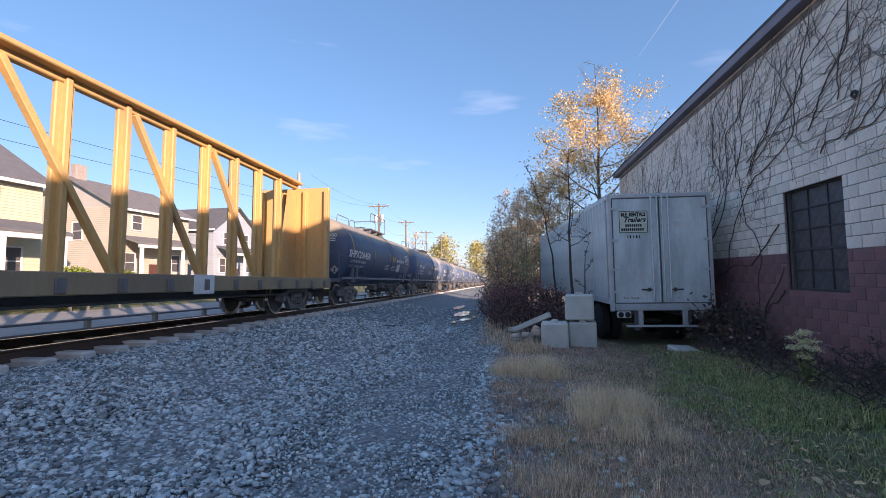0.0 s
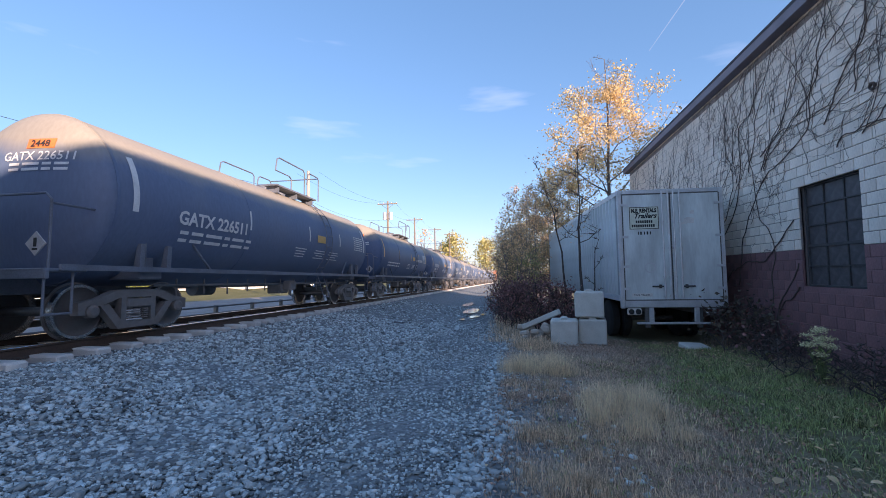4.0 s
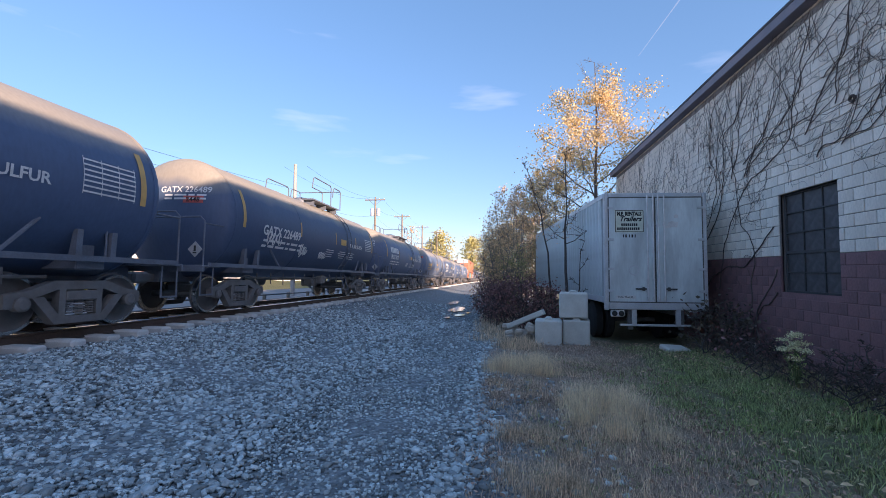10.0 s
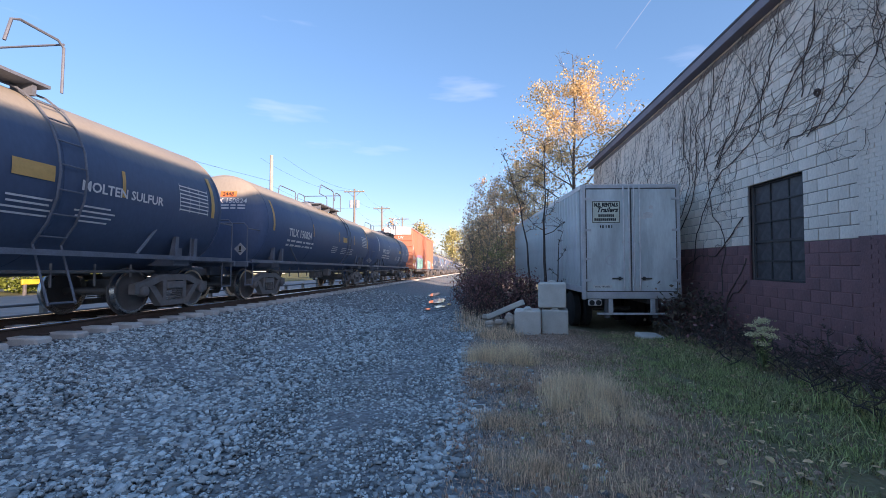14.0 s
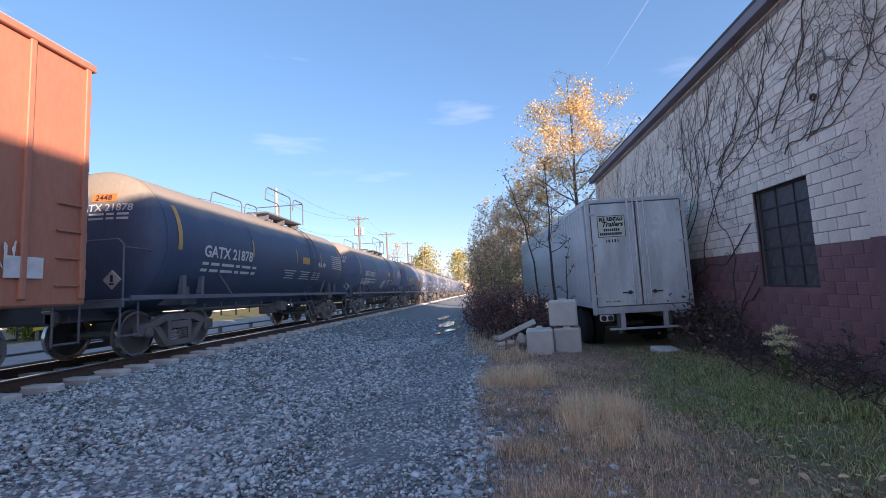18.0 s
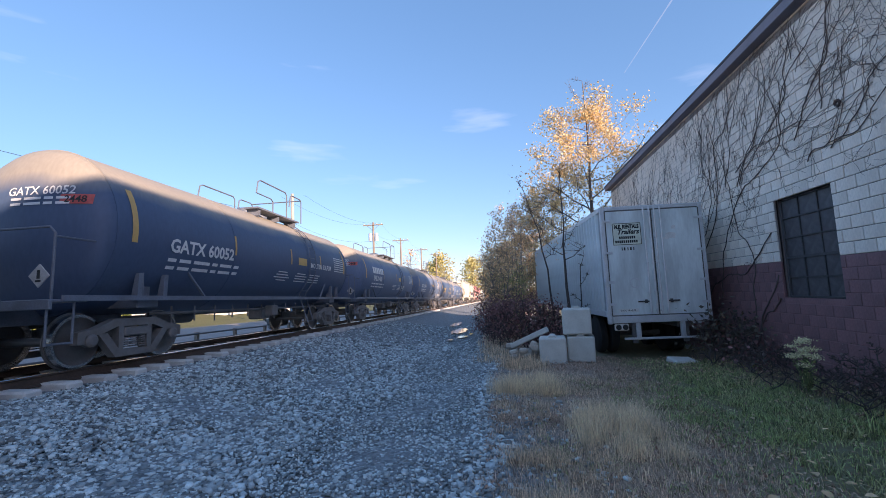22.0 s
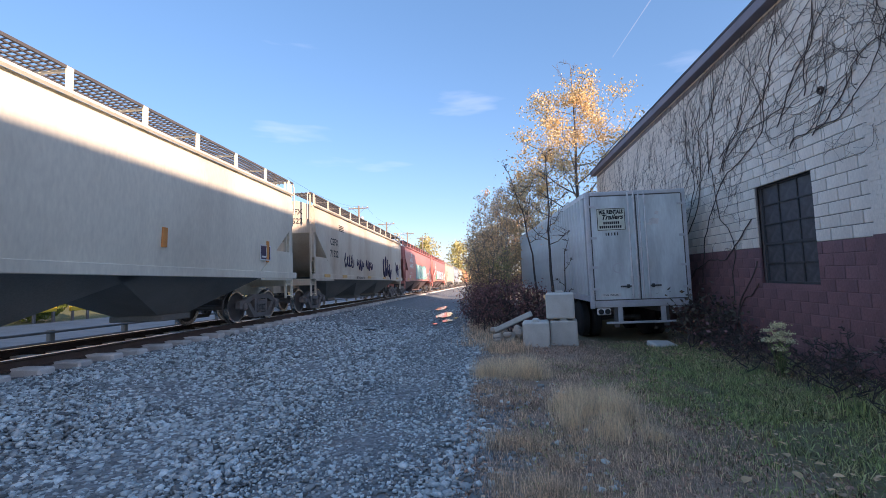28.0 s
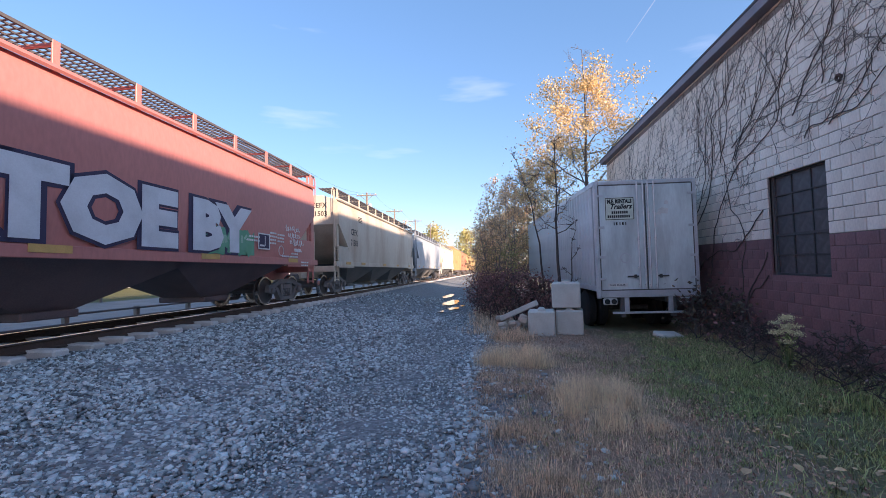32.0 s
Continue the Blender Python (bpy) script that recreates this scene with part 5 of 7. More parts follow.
SCRAWL = {274.0: ((-.37, 1.75, 1.5, .35, 2), (-.18, 2.7, .9, .45, 3), (0, 1.6, .7, .5, 4)), 155.0: ((-.34, 2.0, .8, .35, 6), (-.17, 1.8, .5, .4, 8), (-.03, 1.7, .6, .3, 10)), 287.0: ((-.1, 1.75, 1.4, .25, 5), (.22, 1.9, .7, .6, 12)),
          28.0: ((.24, 1.9, .7, .8, 14),)}
WEIGHTS = {28.0: ("LD LMT 222300LB 100800KG", "LT WT   63700LB 28900KG"), 42.1: ("LD LMT 221700LB 100600KG", "LT WT   64300LB 29100KG"), 98.6: ("LD LMT 222700  101000 KG", "LT  WT   63300   28700 KG")}
HEAD_PANEL = {112.2: (.52, 2.62), 155.0: (.62, 2.66), 183.4: (1.0, 2.72), 287.0: (1.0, 2.72), 313.6: (1.0, 2.74), 327.9: (1.0, 2.74), 357.8: None}
M_AMBER = mat("amber_lettering", (.62, .40, .12), .7, vary=.2, scale=6)
MORE = {28.0: dict(number_pos=-.395, size=.44, walkway=-.1, wide=1.22), 126.6: dict(number_pos=-.395, size=.44, walkway=-.1, wide=1.22), 287.0: dict(letter=M_AMBER, walkway=.2), 183.4: dict(letter=M_AMBER, walkway=.2), 357.8: dict(letter=M_AMBER, walkway=.5)}
for q, ln, pm, mk, st, sp in TANKS:
    shade = {"tank_black": "black", "tank_blue_black": "blue-black", "tank_dusty_black": "dusty dark grey"}[pm.name]
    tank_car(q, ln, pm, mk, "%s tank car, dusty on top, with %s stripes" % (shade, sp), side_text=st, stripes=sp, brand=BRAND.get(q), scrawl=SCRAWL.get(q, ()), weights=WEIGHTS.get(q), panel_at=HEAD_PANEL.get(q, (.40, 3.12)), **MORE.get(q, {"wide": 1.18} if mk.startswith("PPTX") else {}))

BOX = box_car(247.7, 20.6, P_BOXRED, "rust-red box car with graffiti along its side")
HOP = [hopper_car(391.25, 18.6, P_HOPGREY, "pale grey covered hopper car, sunlit along its top", (("NAHX", .43, -.365, 2.65), ("69164", .43, -.37, 2.12), ("LD LMT", .16, -.39, 1.86), ("LT WT", .16, -.39, 1.66)), refl="v"),
       hopper_car(409.85, 18.5, P_HOPTAN, "cream covered hopper car with rust streaks and graffiti tags", (("CEFX", .40, -.41, 2.72), ("71522", .40, -.41, 2.22), ("ARI THROUGH SILL", .17, -.18, 1.31))),
       hopper_car(428.35, 18.5, P_HOPRED, "red covered hopper car with turquoise graffiti", (("AOKX", .54, -.360, 2.90), ("484736", .54, -.352, 2.38), ("LD LMT  224400", .14, -.375, 1.90), ("LT WT   61600", .14, -.375, 1.70)), M_WHITE),
       hopper_car(446.95, 18.5, P_HOPRED, "red covered hopper car with silver graffiti", (("AOKX", .54, -.360, 2.90), ("484780", .54, -.352, 2.38), ("LD LMT  224400", .14, -.375, 1.90), ("LT WT   61600", .14, -.375, 1.70)), M_WHITE),
       hopper_car(466.2, 18.6, P_HOPTAN, "cream covered hopper car", (("CEFX", .40, -.41, 2.72), ("71503", .40, -.41, 2.22))),
       hopper_car(484.6, 18.4, P_HOPBLUE, "pale blue-grey covered hopper car"),
       hopper_car(502.8, 18.2, P_HOPGREY, "weathered pale covered hopper car")]
for k in range(5):
    box_car(520.6 + k * 17.8, 17.8, P_FARYEL if k != 1 else P_BOXRED, "dull yellow box car in the train" if k != 1 else "rust-red box car in the train", door=False)


# -- sprayed lettering and loose shapes on the car sides
FORMS = (((0, .05, .18, .95), (.18, .95, .95, .85), (.0, .08, .9, .0)), ((.05, .5, .3, .95), (.3, .95, .9, .6), (.9, .6, .6, .02), (.6, .02, .05, .5)),
         ((.05, 0, .1, .95), (.1, .95, .5, .35), (.5, .35, .95, 1), (.95, 1, .9, 0)), ((.1, 0, .1, 1), (.1, 1, .85, .75), (.85, .75, .2, .5), (.2, .5, .95, .25), (.95, .25, .1, 0)),
         ((.0, 0, .5, 1), (.5, 1, 1, .05), (.2, .4, .85, .38)), ((.05, .92, 1, .98), (.5, .95, .45, 0), (.3, .02, .7, .08)), ((.1, .1, .15, 1), (.1, .55, .9, .95), (.2, .5, 1, .0)))


def sprayed(body, x, y0, y1, z0, z1, n, fill, outline, seed, accent, shade=None):
    """A row of fat crooked forms, each of a few broad strokes with dark edges, on a ragged cloud."""
    rnd = random.Random(seed)
    w, h = (y1 - y0) / n, z1 - z0
    layers = {"cloud": Geo(), "edge": Geo(), "fill": Geo(), "accent": Geo()}

    def stroke(key, a, b, wide, lift):
        d = Vector((b[0] - a[0], b[1] - a[1])).normalized()
        e = Vector((-d.y, d.x)) * wide
        d = d * wide * .8
        q = [(a[0] - d.x + e.x, a[1] - d.y + e.y), (a[0] - d.x - e.x, a[1] - d.y - e.y), (b[0] + d.x - e.x * .8, b[1] + d.y - e.y * .8), (b[0] + d.x + e.x * .8, b[1] + d.y + e.y * .8)]
        layers[key].add([(x + lift, min(max(u, y0 - .2), y1 + .2), min(max(t, z0 - .10), z1 + .14)) for u, t in q], [(0, 1, 2, 3)])

    top = [(y0 - .25 + (y1 - y0 + .5) * k / 18, z1 - .02 + rnd.uniform(-.14, .14)) for k in range(19)]
    low = [(u, z0 - .02) for u, t in top[::-1]]
    for (ua, ta), (ub, tb), (uc, tc), (ud, td) in zip(top[:-1], top[1:], low[::-1][1:], low[::-1][:-1]):
        layers["cloud"].add([(x + .002, ua, ta), (x + .002, ub, tb), (x + .002, uc, tc), (x + .002, ud, td)], [(0, 1, 2, 3)])
    for k in range(n):
        form = FORMS[rnd.randrange(len(FORMS))]
        lean = rnd.uniform(-.12, .2)
        wide = min(w, h) * rnd.uniform(.20, .26)
        for j, (ax, az, bx, bz) in enumerate(form):
            a = (y0 + w * (k + .06 + ax * .86 + lean * az), z0 + h * (.10 + .8 * az) + rnd.uniform(-.03, .03))
            b = (y0 + w * (k + .06 + bx * .86 + lean * bz), z0 + h * (.10 + .8 * bz) + rnd.uniform(-.03, .03))
            step = .0007 * (j + 5 * (k % 2))
            stroke("edge", a, b, wide * 1.26, .005 + step)
            stroke("fill", a, b, wide, .012 + step)
            if rnd.random() < .6:
                m = ((a[0] + b[0]) / 2, (a[1] + b[1]) / 2)
                stroke("accent", m, (m[0] + (b[0] - a[0]) * .28, m[1] + (b[1] - a[1]) * .28), wide * rnd.uniform(.35, .8), .020 + step)
    p = part("sprayed_cloud", layers["cloud"], shade or outline, body, "ragged sprayed background", smooth=0)
    part("sprayed_outline", layers["edge"], outline, p, "dark sprayed outline", smooth=0)
    part("sprayed_fill", layers["fill"], fill, p, smooth=0)
    part("sprayed_accent", layers["accent"], accent, p, smooth=0)["kind"] = "stuff"


S_TURQ = mat("spray_turquoise", (0.36, 0.66, 0.58), 0.6, vary=.1, scale=1.5, second=(.25, .62, .62), amount=.9)
S_VIOLET = mat("spray_violet", (0.16, 0.15, 0.34), 0.6, vary=.15, scale=2)
S_DARK = mat("spray_dark_violet", (0.05, 0.04, 0.09), 0.6, vary=.1)
S_GREEN = mat("spray_green", (0.12, 0.38, 0.22), 0.6, vary=.1, second=(.2, .5, .4))
S_FADED = mat("spray_faded_plum", (0.17, 0.085, 0.12), 0.7, vary=.2, scale=3)
S_SILV = mat("spray_silver", (0.72, 0.75, 0.78), 0.45, vary=.1, scale=2)
S_PINK = mat("spray_pink", (0.50, 0.28, 0.42), 0.6, vary=.1)


def finish_sides():
    body, W = BOX[1], BOX[3] + .055
    sprayed(body, W, -7.0, -2.1, 1.05, 2.25, 8, S_TURQ, S_VIOLET, 3, S_GREEN, S_VIOLET)
    sprayed(body, W - .012, -6.8, -2.9, 2.10, 2.50, 6, S_PINK, S_PINK, 4, S_PINK)
    sprayed(body, W, 1.9, 5.9, 1.05, 2.15, 8, S_TURQ, S_VIOLET, 5, S_PINK, S_VIOLET)
    for text, y in (("L W", -8.1), ("47", -6.55), ("03", -5.75), ("02", -5.0)):
        flat_words(text, .36, y, 2.0 if y > -6 else 1.98, M_WHITE, body, W - .02, .006)
    g = Geo()
    g.box((0, -9.61, 4.74), (2.75, .14, .60), ch=.01)
    part("white_end_panel", g, M_WHITE, body, smooth=0)
    vs, fs = lettering("LW", .34, .006)
    g = Geo()
    g.add([(.35 + u, -9.635, 4.05 + w) for u, w in vs], fs)
    part("lettering", g, M_WHITE, body, smooth=0)
    for y, z, w, h, m in ((-8.95, 1.75, .55, .30, M_YELLOW), (-8.95, 1.2, .45, .16, M_YELLOW), (7.9, 1.9, .35, .5, M_YELLOW), (-2.9, 1.85, .42, .5, S_DARK), (8.6, 1.6, .5, .3, M_WHITE)):
        g = Geo()
        g.box((W - .02, y, z), (.01, w, h))
        part("stencil_panel", g, m, body, smooth=0)
    rnd = random.Random(2)
    for y, z, w, h in ((-8.95, 2.15, .8, .45), (-7.9, 1.45, .6, .6), (-9.1, 1.45, .7, .25), (-9.35, 3.15, .5, .5), (0, 1.75, 2.2, .5), (8.3, 1.75, .5, .5)):
        pts = [(W + .03 if abs(y) < 1 else W - .03, y + u, z + t) for u, t in cursive(rnd, w, h, 5)]
        g = Geo()
        g.tube(pts, .011, 4)
        part("scrawl", g, M_WHITE, body, "thin white sprayed scrawl")
    # the two red hoppers
    body, W = HOP[2][1], HOP[2][3] + .04
    sprayed(body, W, -3.0, 3.6, 1.50, 2.75, 6, S_TURQ, S_DARK, 8, mat("spray_pale", (.55, .72, .68), .6), S_TURQ)
    body = HOP[3][1]
    sprayed(body, W - .016, -5.3, -4.0, 1.5, 2.25, 4, S_GREEN, S_GREEN, 9, mat("spray_mint", (.35, .6, .45), .6))
    sprayed(body, W - .016, 2.6, 4.2, 1.5, 2.1, 4, S_GREEN, S_GREEN, 10, mat("spray_mint", (.35, .6, .45), .6))
    for off, mtl, dx in ((.155, S_DARK, .0), (.095, S_SILV, .012)):
        vs, fs = lettering("SIXTOE BY", 1.42, off)
        g = Geo()
        lo, hi = min(u for u, w in vs), max(u for u, w in vs)
        k = 8.5 / (hi - lo)
        g.add([(W + dx, -.05 + u * k, 1.62 + w) for u, w in vs], fs)
        part("sprayed_lettering", g, mtl, body, "silver sprayed letters with a dark outline" if dx else "", smooth=0)
    # tags on the cream and grey hoppers
    for bi, spots in ((1, ((-4.4, 2.15, 1.3, .7), (-2.6, 2.1, 1.2, .6), (-.9, 2.05, 1.2, .6), (3.4, 2.0, 2.2, 1.3), (6.6, 2.2, .9, .7))), (0, ((-8.1, 2.3, .5, 1.2),))):
        for y, z, w, h in spots:
            pts = [(W - .002, y + u, z + t) for u, t in cursive(rnd, w, h, 4)]
            g = Geo()
            g.tube(pts, .022 if h < 1 else .045, 5)
            part("scrawl", g, S_DARK, HOP[bi][1], "dark looping sprayed tag", smooth=60)
    for bi in (2, 3):
        X = HOP[bi][3] + .037
        g = Geo()
        for y, z, rows, w in ((5.42, 2.18, 4, .34), (5.86, 2.16, 3, .36), (6.75, 1.62, 2, .40), (4.35, 2.0, 2, .6), (6.2, 1.52, 1, .5), (-6.4, 1.72, 3, .5), (7.5, 1.35, 2, .5)):
            for r in range(rows):
                u = 0
                while u < w:
                    d = rnd.uniform(.05, .13)
                    g.box((X, y - w / 2 + u + d / 2, z - r * .10), (.006, d, .05))
                    u += d + .03
        part("small_print", g, M_WHITE, HOP[bi][1], smooth=0)["kind"] = "stuff"
        g = Geo()
        ring = [(X, 5.90 + .15 * math.cos(a), 1.68 + .15 * math.sin(a)) for a in [2 * math.pi * k / 18 for k in range(19)]]
        g.tube(ring, .012, 4, caps=False)
        part("inspection_ring", g, M_WHITE, HOP[bi][1])
        for y, z, w, h in ((6.65, 2.42, .95, .20), (6.75, 2.20, .80, .18), (6.9, 1.98, .95, .20), (7.0, 1.74, .5, .10)):
            pts = [(X, y + u, z + t) for u, t in cursive(rnd, w, h, 7)]
            g = Geo()
            g.tube(pts, .012, 4)
            part("scrawl", g, M_WHITE, HOP[bi][1], "thin white sprayed tag")
    X = HOP[3][3] + .036
    flat_words("100%", .34, -5.25, 2.08, M_SCRAWL, HOP[3][1], X + .012, .03)
    for k, letter in enumerate("ORALE"):
        flat_words(letter, .52 - .015 * k, -7.35 + .29 * k, 2.62 - .022 * k * k, S_FADED, HOP[3][1], X, .03)
    g = Geo()
    g.tube([(X, -7.0 + u, 2.2 + t) for u, t in cursive(rnd, .6, .34, 3)], .018, 5)
    part("scrawl", g, M_WHITE, HOP[3][1], "white looping sprayed tag", smooth=60)
    for bi, y, z in ((0, 6.6, 2.0), (1, 6.9, 1.75), (2, 4.93, 1.9), (3, 4.93, 1.9)):
        g = Geo()
        g.box((HOP[bi][3] + .025, y, z), (.02, .52, .40))
        p = part("data_plate", g, S_DARK, HOP[bi][1], smooth=0)
        g = Geo()
        for b in (.21, -.21):
            g.box((HOP[bi][3] + .038, y, z + b), (.01, .60, .035))
            g.box((HOP[bi][3] + .038, y + b * 1.35, z), (.01, .035, .40))
        g.box((HOP[bi][3] + .038, y + .05, z + .02), (.01, .02, .28))
        g.box((HOP[bi][3] + .038, y - .10, z - .12), (.01, .22, .05))
        part("data_plate_frame", g, M_WHITE, p, smooth=0)["kind"] = "stuff"


finish_sides()

# ---- fast meshes of many small pieces ----
def quick_mesh(name, verts, k):
    """Loose polygons of k corners each, from an array of shape (n * k, 3)."""
    v = np.asarray(verts, dtype=np.float32).reshape(-1, 3)
    me = bpy.data.meshes.new(name)
    n = len(v) // k
    me.vertices.add(len(v))
    me.vertices.foreach_set("co", v.ravel())
    me.loops.add(len(v))
    me.loops.foreach_set("vertex_index", np.arange(len(v), dtype=np.int32))
    me.polygons.add(n)
    me.polygons.foreach_set("loop_start", np.arange(0, len(v), k, dtype=np.int32))
    me.update(calc_edges=True)
    return me


def leaves(name, centers, size, rng, droop=0.3, ratio=0.6):
    """Diamond leaves at the given centres, turned at random."""
    c = np.asarray(centers)
    n = len(c)
    a = rng.normal(size=(n, 3))
    a[:, 2] -= droop
    a /= np.linalg.norm(a, axis=1, keepdims=True)
    b = np.cross(a, rng.normal(size=(n, 3)))
    b /= np.linalg.norm(b, axis=1, keepdims=True)
    s = size * rng.uniform(.6, 1.3, (n, 1))
    nrm = np.cross(a, b) * s * .15
    quads = np.stack([c + a * s, c + b * s * ratio + nrm, c - a * s * .8, c - b * s * ratio + nrm], axis=1)
    return quick_mesh(name, quads, 4)


def tree(name, label, x, y, height, spread, seed, leaf_mat, n_leaf, leaf_size, bark, crown_from=.35, trunk_r=.12, stems=1, lean=(0, 0), twig_only=False, category="tree",
         clump=.35, limbs=16, top_gap=0.0):
    """Tapered stems, limbs that fork twice, and a crown of single leaves at the twigs."""
    rng = np.random.default_rng(seed)
    rnd = random.Random(seed)
    gz = ground_z(x, y)
    th = empty(name, pose(x, y, gz - .05))
    tagged(th, label, category)
    tips, wood, fine = [], Geo(), Geo()
    for s in range(stems):
        off = Vector((rnd.uniform(-1, 1), rnd.uniform(-1, 1), 0)) * (.12 * (stems - 1) + .0)
        lx = lean[0] + (rnd.uniform(-1, 1) * spread * .5 if stems > 1 else 0)
        ly = lean[1] + (rnd.uniform(-1, 1) * spread * .5 if stems > 1 else 0)
        h = height * (rnd.uniform(.7, 1) if stems > 1 else 1)
        pts = [off + Vector((lx * t * t + .05 * rnd.uniform(-1, 1), ly * t * t + .05 * rnd.uniform(-1, 1), h * t)) for t in [k / 9 for k in range(10)]]
        rad = [trunk_r * (1 - .9 * k / 9) for k in range(10)]
        wood.tube(pts, rad, 8)
        for b in range(limbs):
            t = crown_from + (1 - crown_from) * (b + rnd.random()) / limbs
            i = min(int(t * 9), 8)
            base = pts[i].lerp(pts[i + 1], t * 9 - i)
            ang = b * 2.4 + rnd.uniform(-.5, .5)
            reach = spread * (1.0 - .65 * abs((t - crown_from) / (1 - crown_from) - .25)) * rnd.uniform(.6, 1.05) * (1 - .75 * max(0, t - .75) / .25)
            up = rnd.uniform(.35, .9)
            d = Vector((math.cos(ang), math.sin(ang), up)).normalized()
            limb = [base + d * reach * q + Vector((0, 0, .12 * reach * q * q)) + Vector((rnd.uniform(-1, 1), rnd.uniform(-1, 1), rnd.uniform(-1, 1))) * .05 * reach for q in (0, .25, .5, .75, 1)]
            r0 = max(trunk_r * (1 - t) * .55, .012)
            wood.tube(limb, [r0, r0 * .8, r0 * .6, r0 * .4, .006], 5)
            for q in range(7):
                f = rnd.uniform(.3, 1)
                j = min(int(f * 4), 3)
                p = limb[j].lerp(limb[j + 1], f * 4 - j)
                e = Vector((rnd.uniform(-1, 1), rnd.uniform(-1, 1), rnd.uniform(-.2, 1))).normalized() * reach * rnd.uniform(.18, .42)
                mid = p + e * .5 + Vector((rnd.uniform(-1, 1), rnd.uniform(-1, 1), 0)) * .03
                fine.tube([p, mid, p + e], [.008, .006, .003], 4, caps=False)
                tips += [mid, p + e, p + e * .8]
                for w in range(2):
                    e2 = Vector((rnd.uniform(-1, 1), rnd.uniform(-1, 1), rnd.uniform(-.3, .9))).normalized() * reach * .16
                    fine.tube([mid, mid + e2], [.004, .002], 3, caps=False)
                    tips.append(mid + e2)
    wd = part("trunk" if category != "weeds" else "stalk", wood, bark, th, smooth=60)
    if stems > 1:
        wd["kind"] = "stuff"
    tw = part("branchwork", fine, bark, th, smooth=60)
    tw["kind"] = "stuff"
    if n_leaf:
        tp = np.array([tuple(p) for p in tips])
        if top_gap:
            tp = tp[tp[:, 2] < height * (1 - top_gap)]
        idx = rng.integers(0, len(tp), n_leaf)
        dense = rng.random(len(tp)) ** 1.6
        keep = rng.random(n_leaf) < dense[idx] * 1.5
        c = tp[idx][keep] + rng.normal(size=(int(keep.sum()), 3)) * clump * .5
        c[:, 2] = np.maximum(c[:, 2], .1)
        ob = part("crown", leaves("crown", c, leaf_size, rng), leaf_mat, th)
        ob["kind"] = "stuff"
    return th


BARK = mat("grey_bark", (0.16, 0.135, 0.12), 0.9, vary=.3, scale=6, bscale=40)
TWIG = mat("grey_brown_twig", (0.25, 0.20, 0.17), 0.9, vary=.3, scale=6, bscale=40)
BARK_D = mat("dark_stem", (0.09, 0.07, 0.062), 0.9, vary=.3, scale=6, bscale=40)
L_GOLD = mat("golden_leaf", (0.82, 0.63, 0.33), 0.6, vary=.2, scale=9, bump=0, second=(.68, .40, .16), island=True, per_object=.35, trans=.35)
L_PALE = mat("pale_autumn_leaf", (0.84, 0.54, 0.30), 0.7, vary=.2, scale=6, bump=0, second=(.52, .36, .16), amount=.7, island=True, per_object=.5, trans=.25)
L_GREEN = mat("olive_leaf", (0.40, 0.38, 0.15), 0.6, vary=.2, scale=5, bump=0, second=(.60, .44, .18), amount=.7, island=True, per_object=.45, trans=.25)
L_AMBER = mat("amber_leaf", (0.74, 0.57, 0.31), 0.65, vary=.2, scale=6, bump=0, second=(.62, .38, .20), amount=.7, island=True, per_object=.5, trans=.3)
L_RED = mat("dark_red_leaf", (0.26, 0.12, 0.115), 0.75, vary=.25, scale=5, bump=0, second=(.16, .10, .07), island=True, per_object=.5)
L_FAR = mat("yellow_green_foliage", (0.52, 0.47, 0.19), 0.8, vary=.2, scale=1, bump=0, second=(.38, .30, .12), island=True, per_object=.3, trans=.3)
GRASS_G = mat("green_grass", (0.34, 0.405, 0.165), 0.7, vary=.2, scale=3, bump=0, second=(.46, .39, .22), amount=.8, island=True, per_object=.8, trans=.2)
GRASS_D = mat("dry_grass", (0.84, 0.64, 0.45), 0.8, vary=.2, scale=3, bump=0, second=(.48, .34, .22), amount=.7, island=True, per_object=.8, trans=.2)
THATCH = mat("dead_thatch", (0.60, 0.44, 0.34), 0.85, vary=.2, scale=2, bump=0, second=(.36, .24, .18), amount=.9, island=True, per_object=.75, trans=.1)
GRASS_P = mat("pale_dry_grass", (0.95, 0.78, 0.55), 0.8, vary=.2, scale=3, bump=0, second=(.70, .52, .34), amount=.7, island=True, per_object=.4, trans=.2)
WEED = mat("brown_weed", (0.24, 0.16, 0.14), 0.85, vary=.25, scale=4, bump=0, island=True, per_object=.4)
L_LITTER = mat("dead_leaf_scrap", (0.44, 0.27, 0.20), 0.85, vary=.2, scale=5, bump=0, second=(.62, .47, .33), amount=.8, island=True, per_object=.6)
L_FALLEN = mat("fallen_leaf", (0.60, 0.40, 0.22), 0.75, vary=.2, scale=9, bump=0, second=(.72, .56, .36), amount=.6, island=True, per_object=.35)

# the golden tree behind the warehouse, and the scrub beside the trailer
tree("autumn_tree", "slender tree with thinning golden autumn leaves", 4.35, 22.4, 13.4, 4.3, 11, L_GOLD, 21000, .068, BARK, crown_from=.36, trunk_r=.15, limbs=26, clump=.42, top_gap=.10)
tree("autumn_tree", "small tree with bare twigs and a few pale leaves", 1.37, 12.1, 5.6, 1.3, 23, L_PALE, 260, .045, BARK_D, crown_from=.45, trunk_r=.055, limbs=14, category="tree")
tree("autumn_tree", "thin leaning sapling with a few leaves at its top", 1.02, 12.3, 5.4, .9, 24, L_PALE, 300, .045, BARK_D, crown_from=.5, trunk_r=.04, limbs=9, lean=(-.9, .3), category="tree")
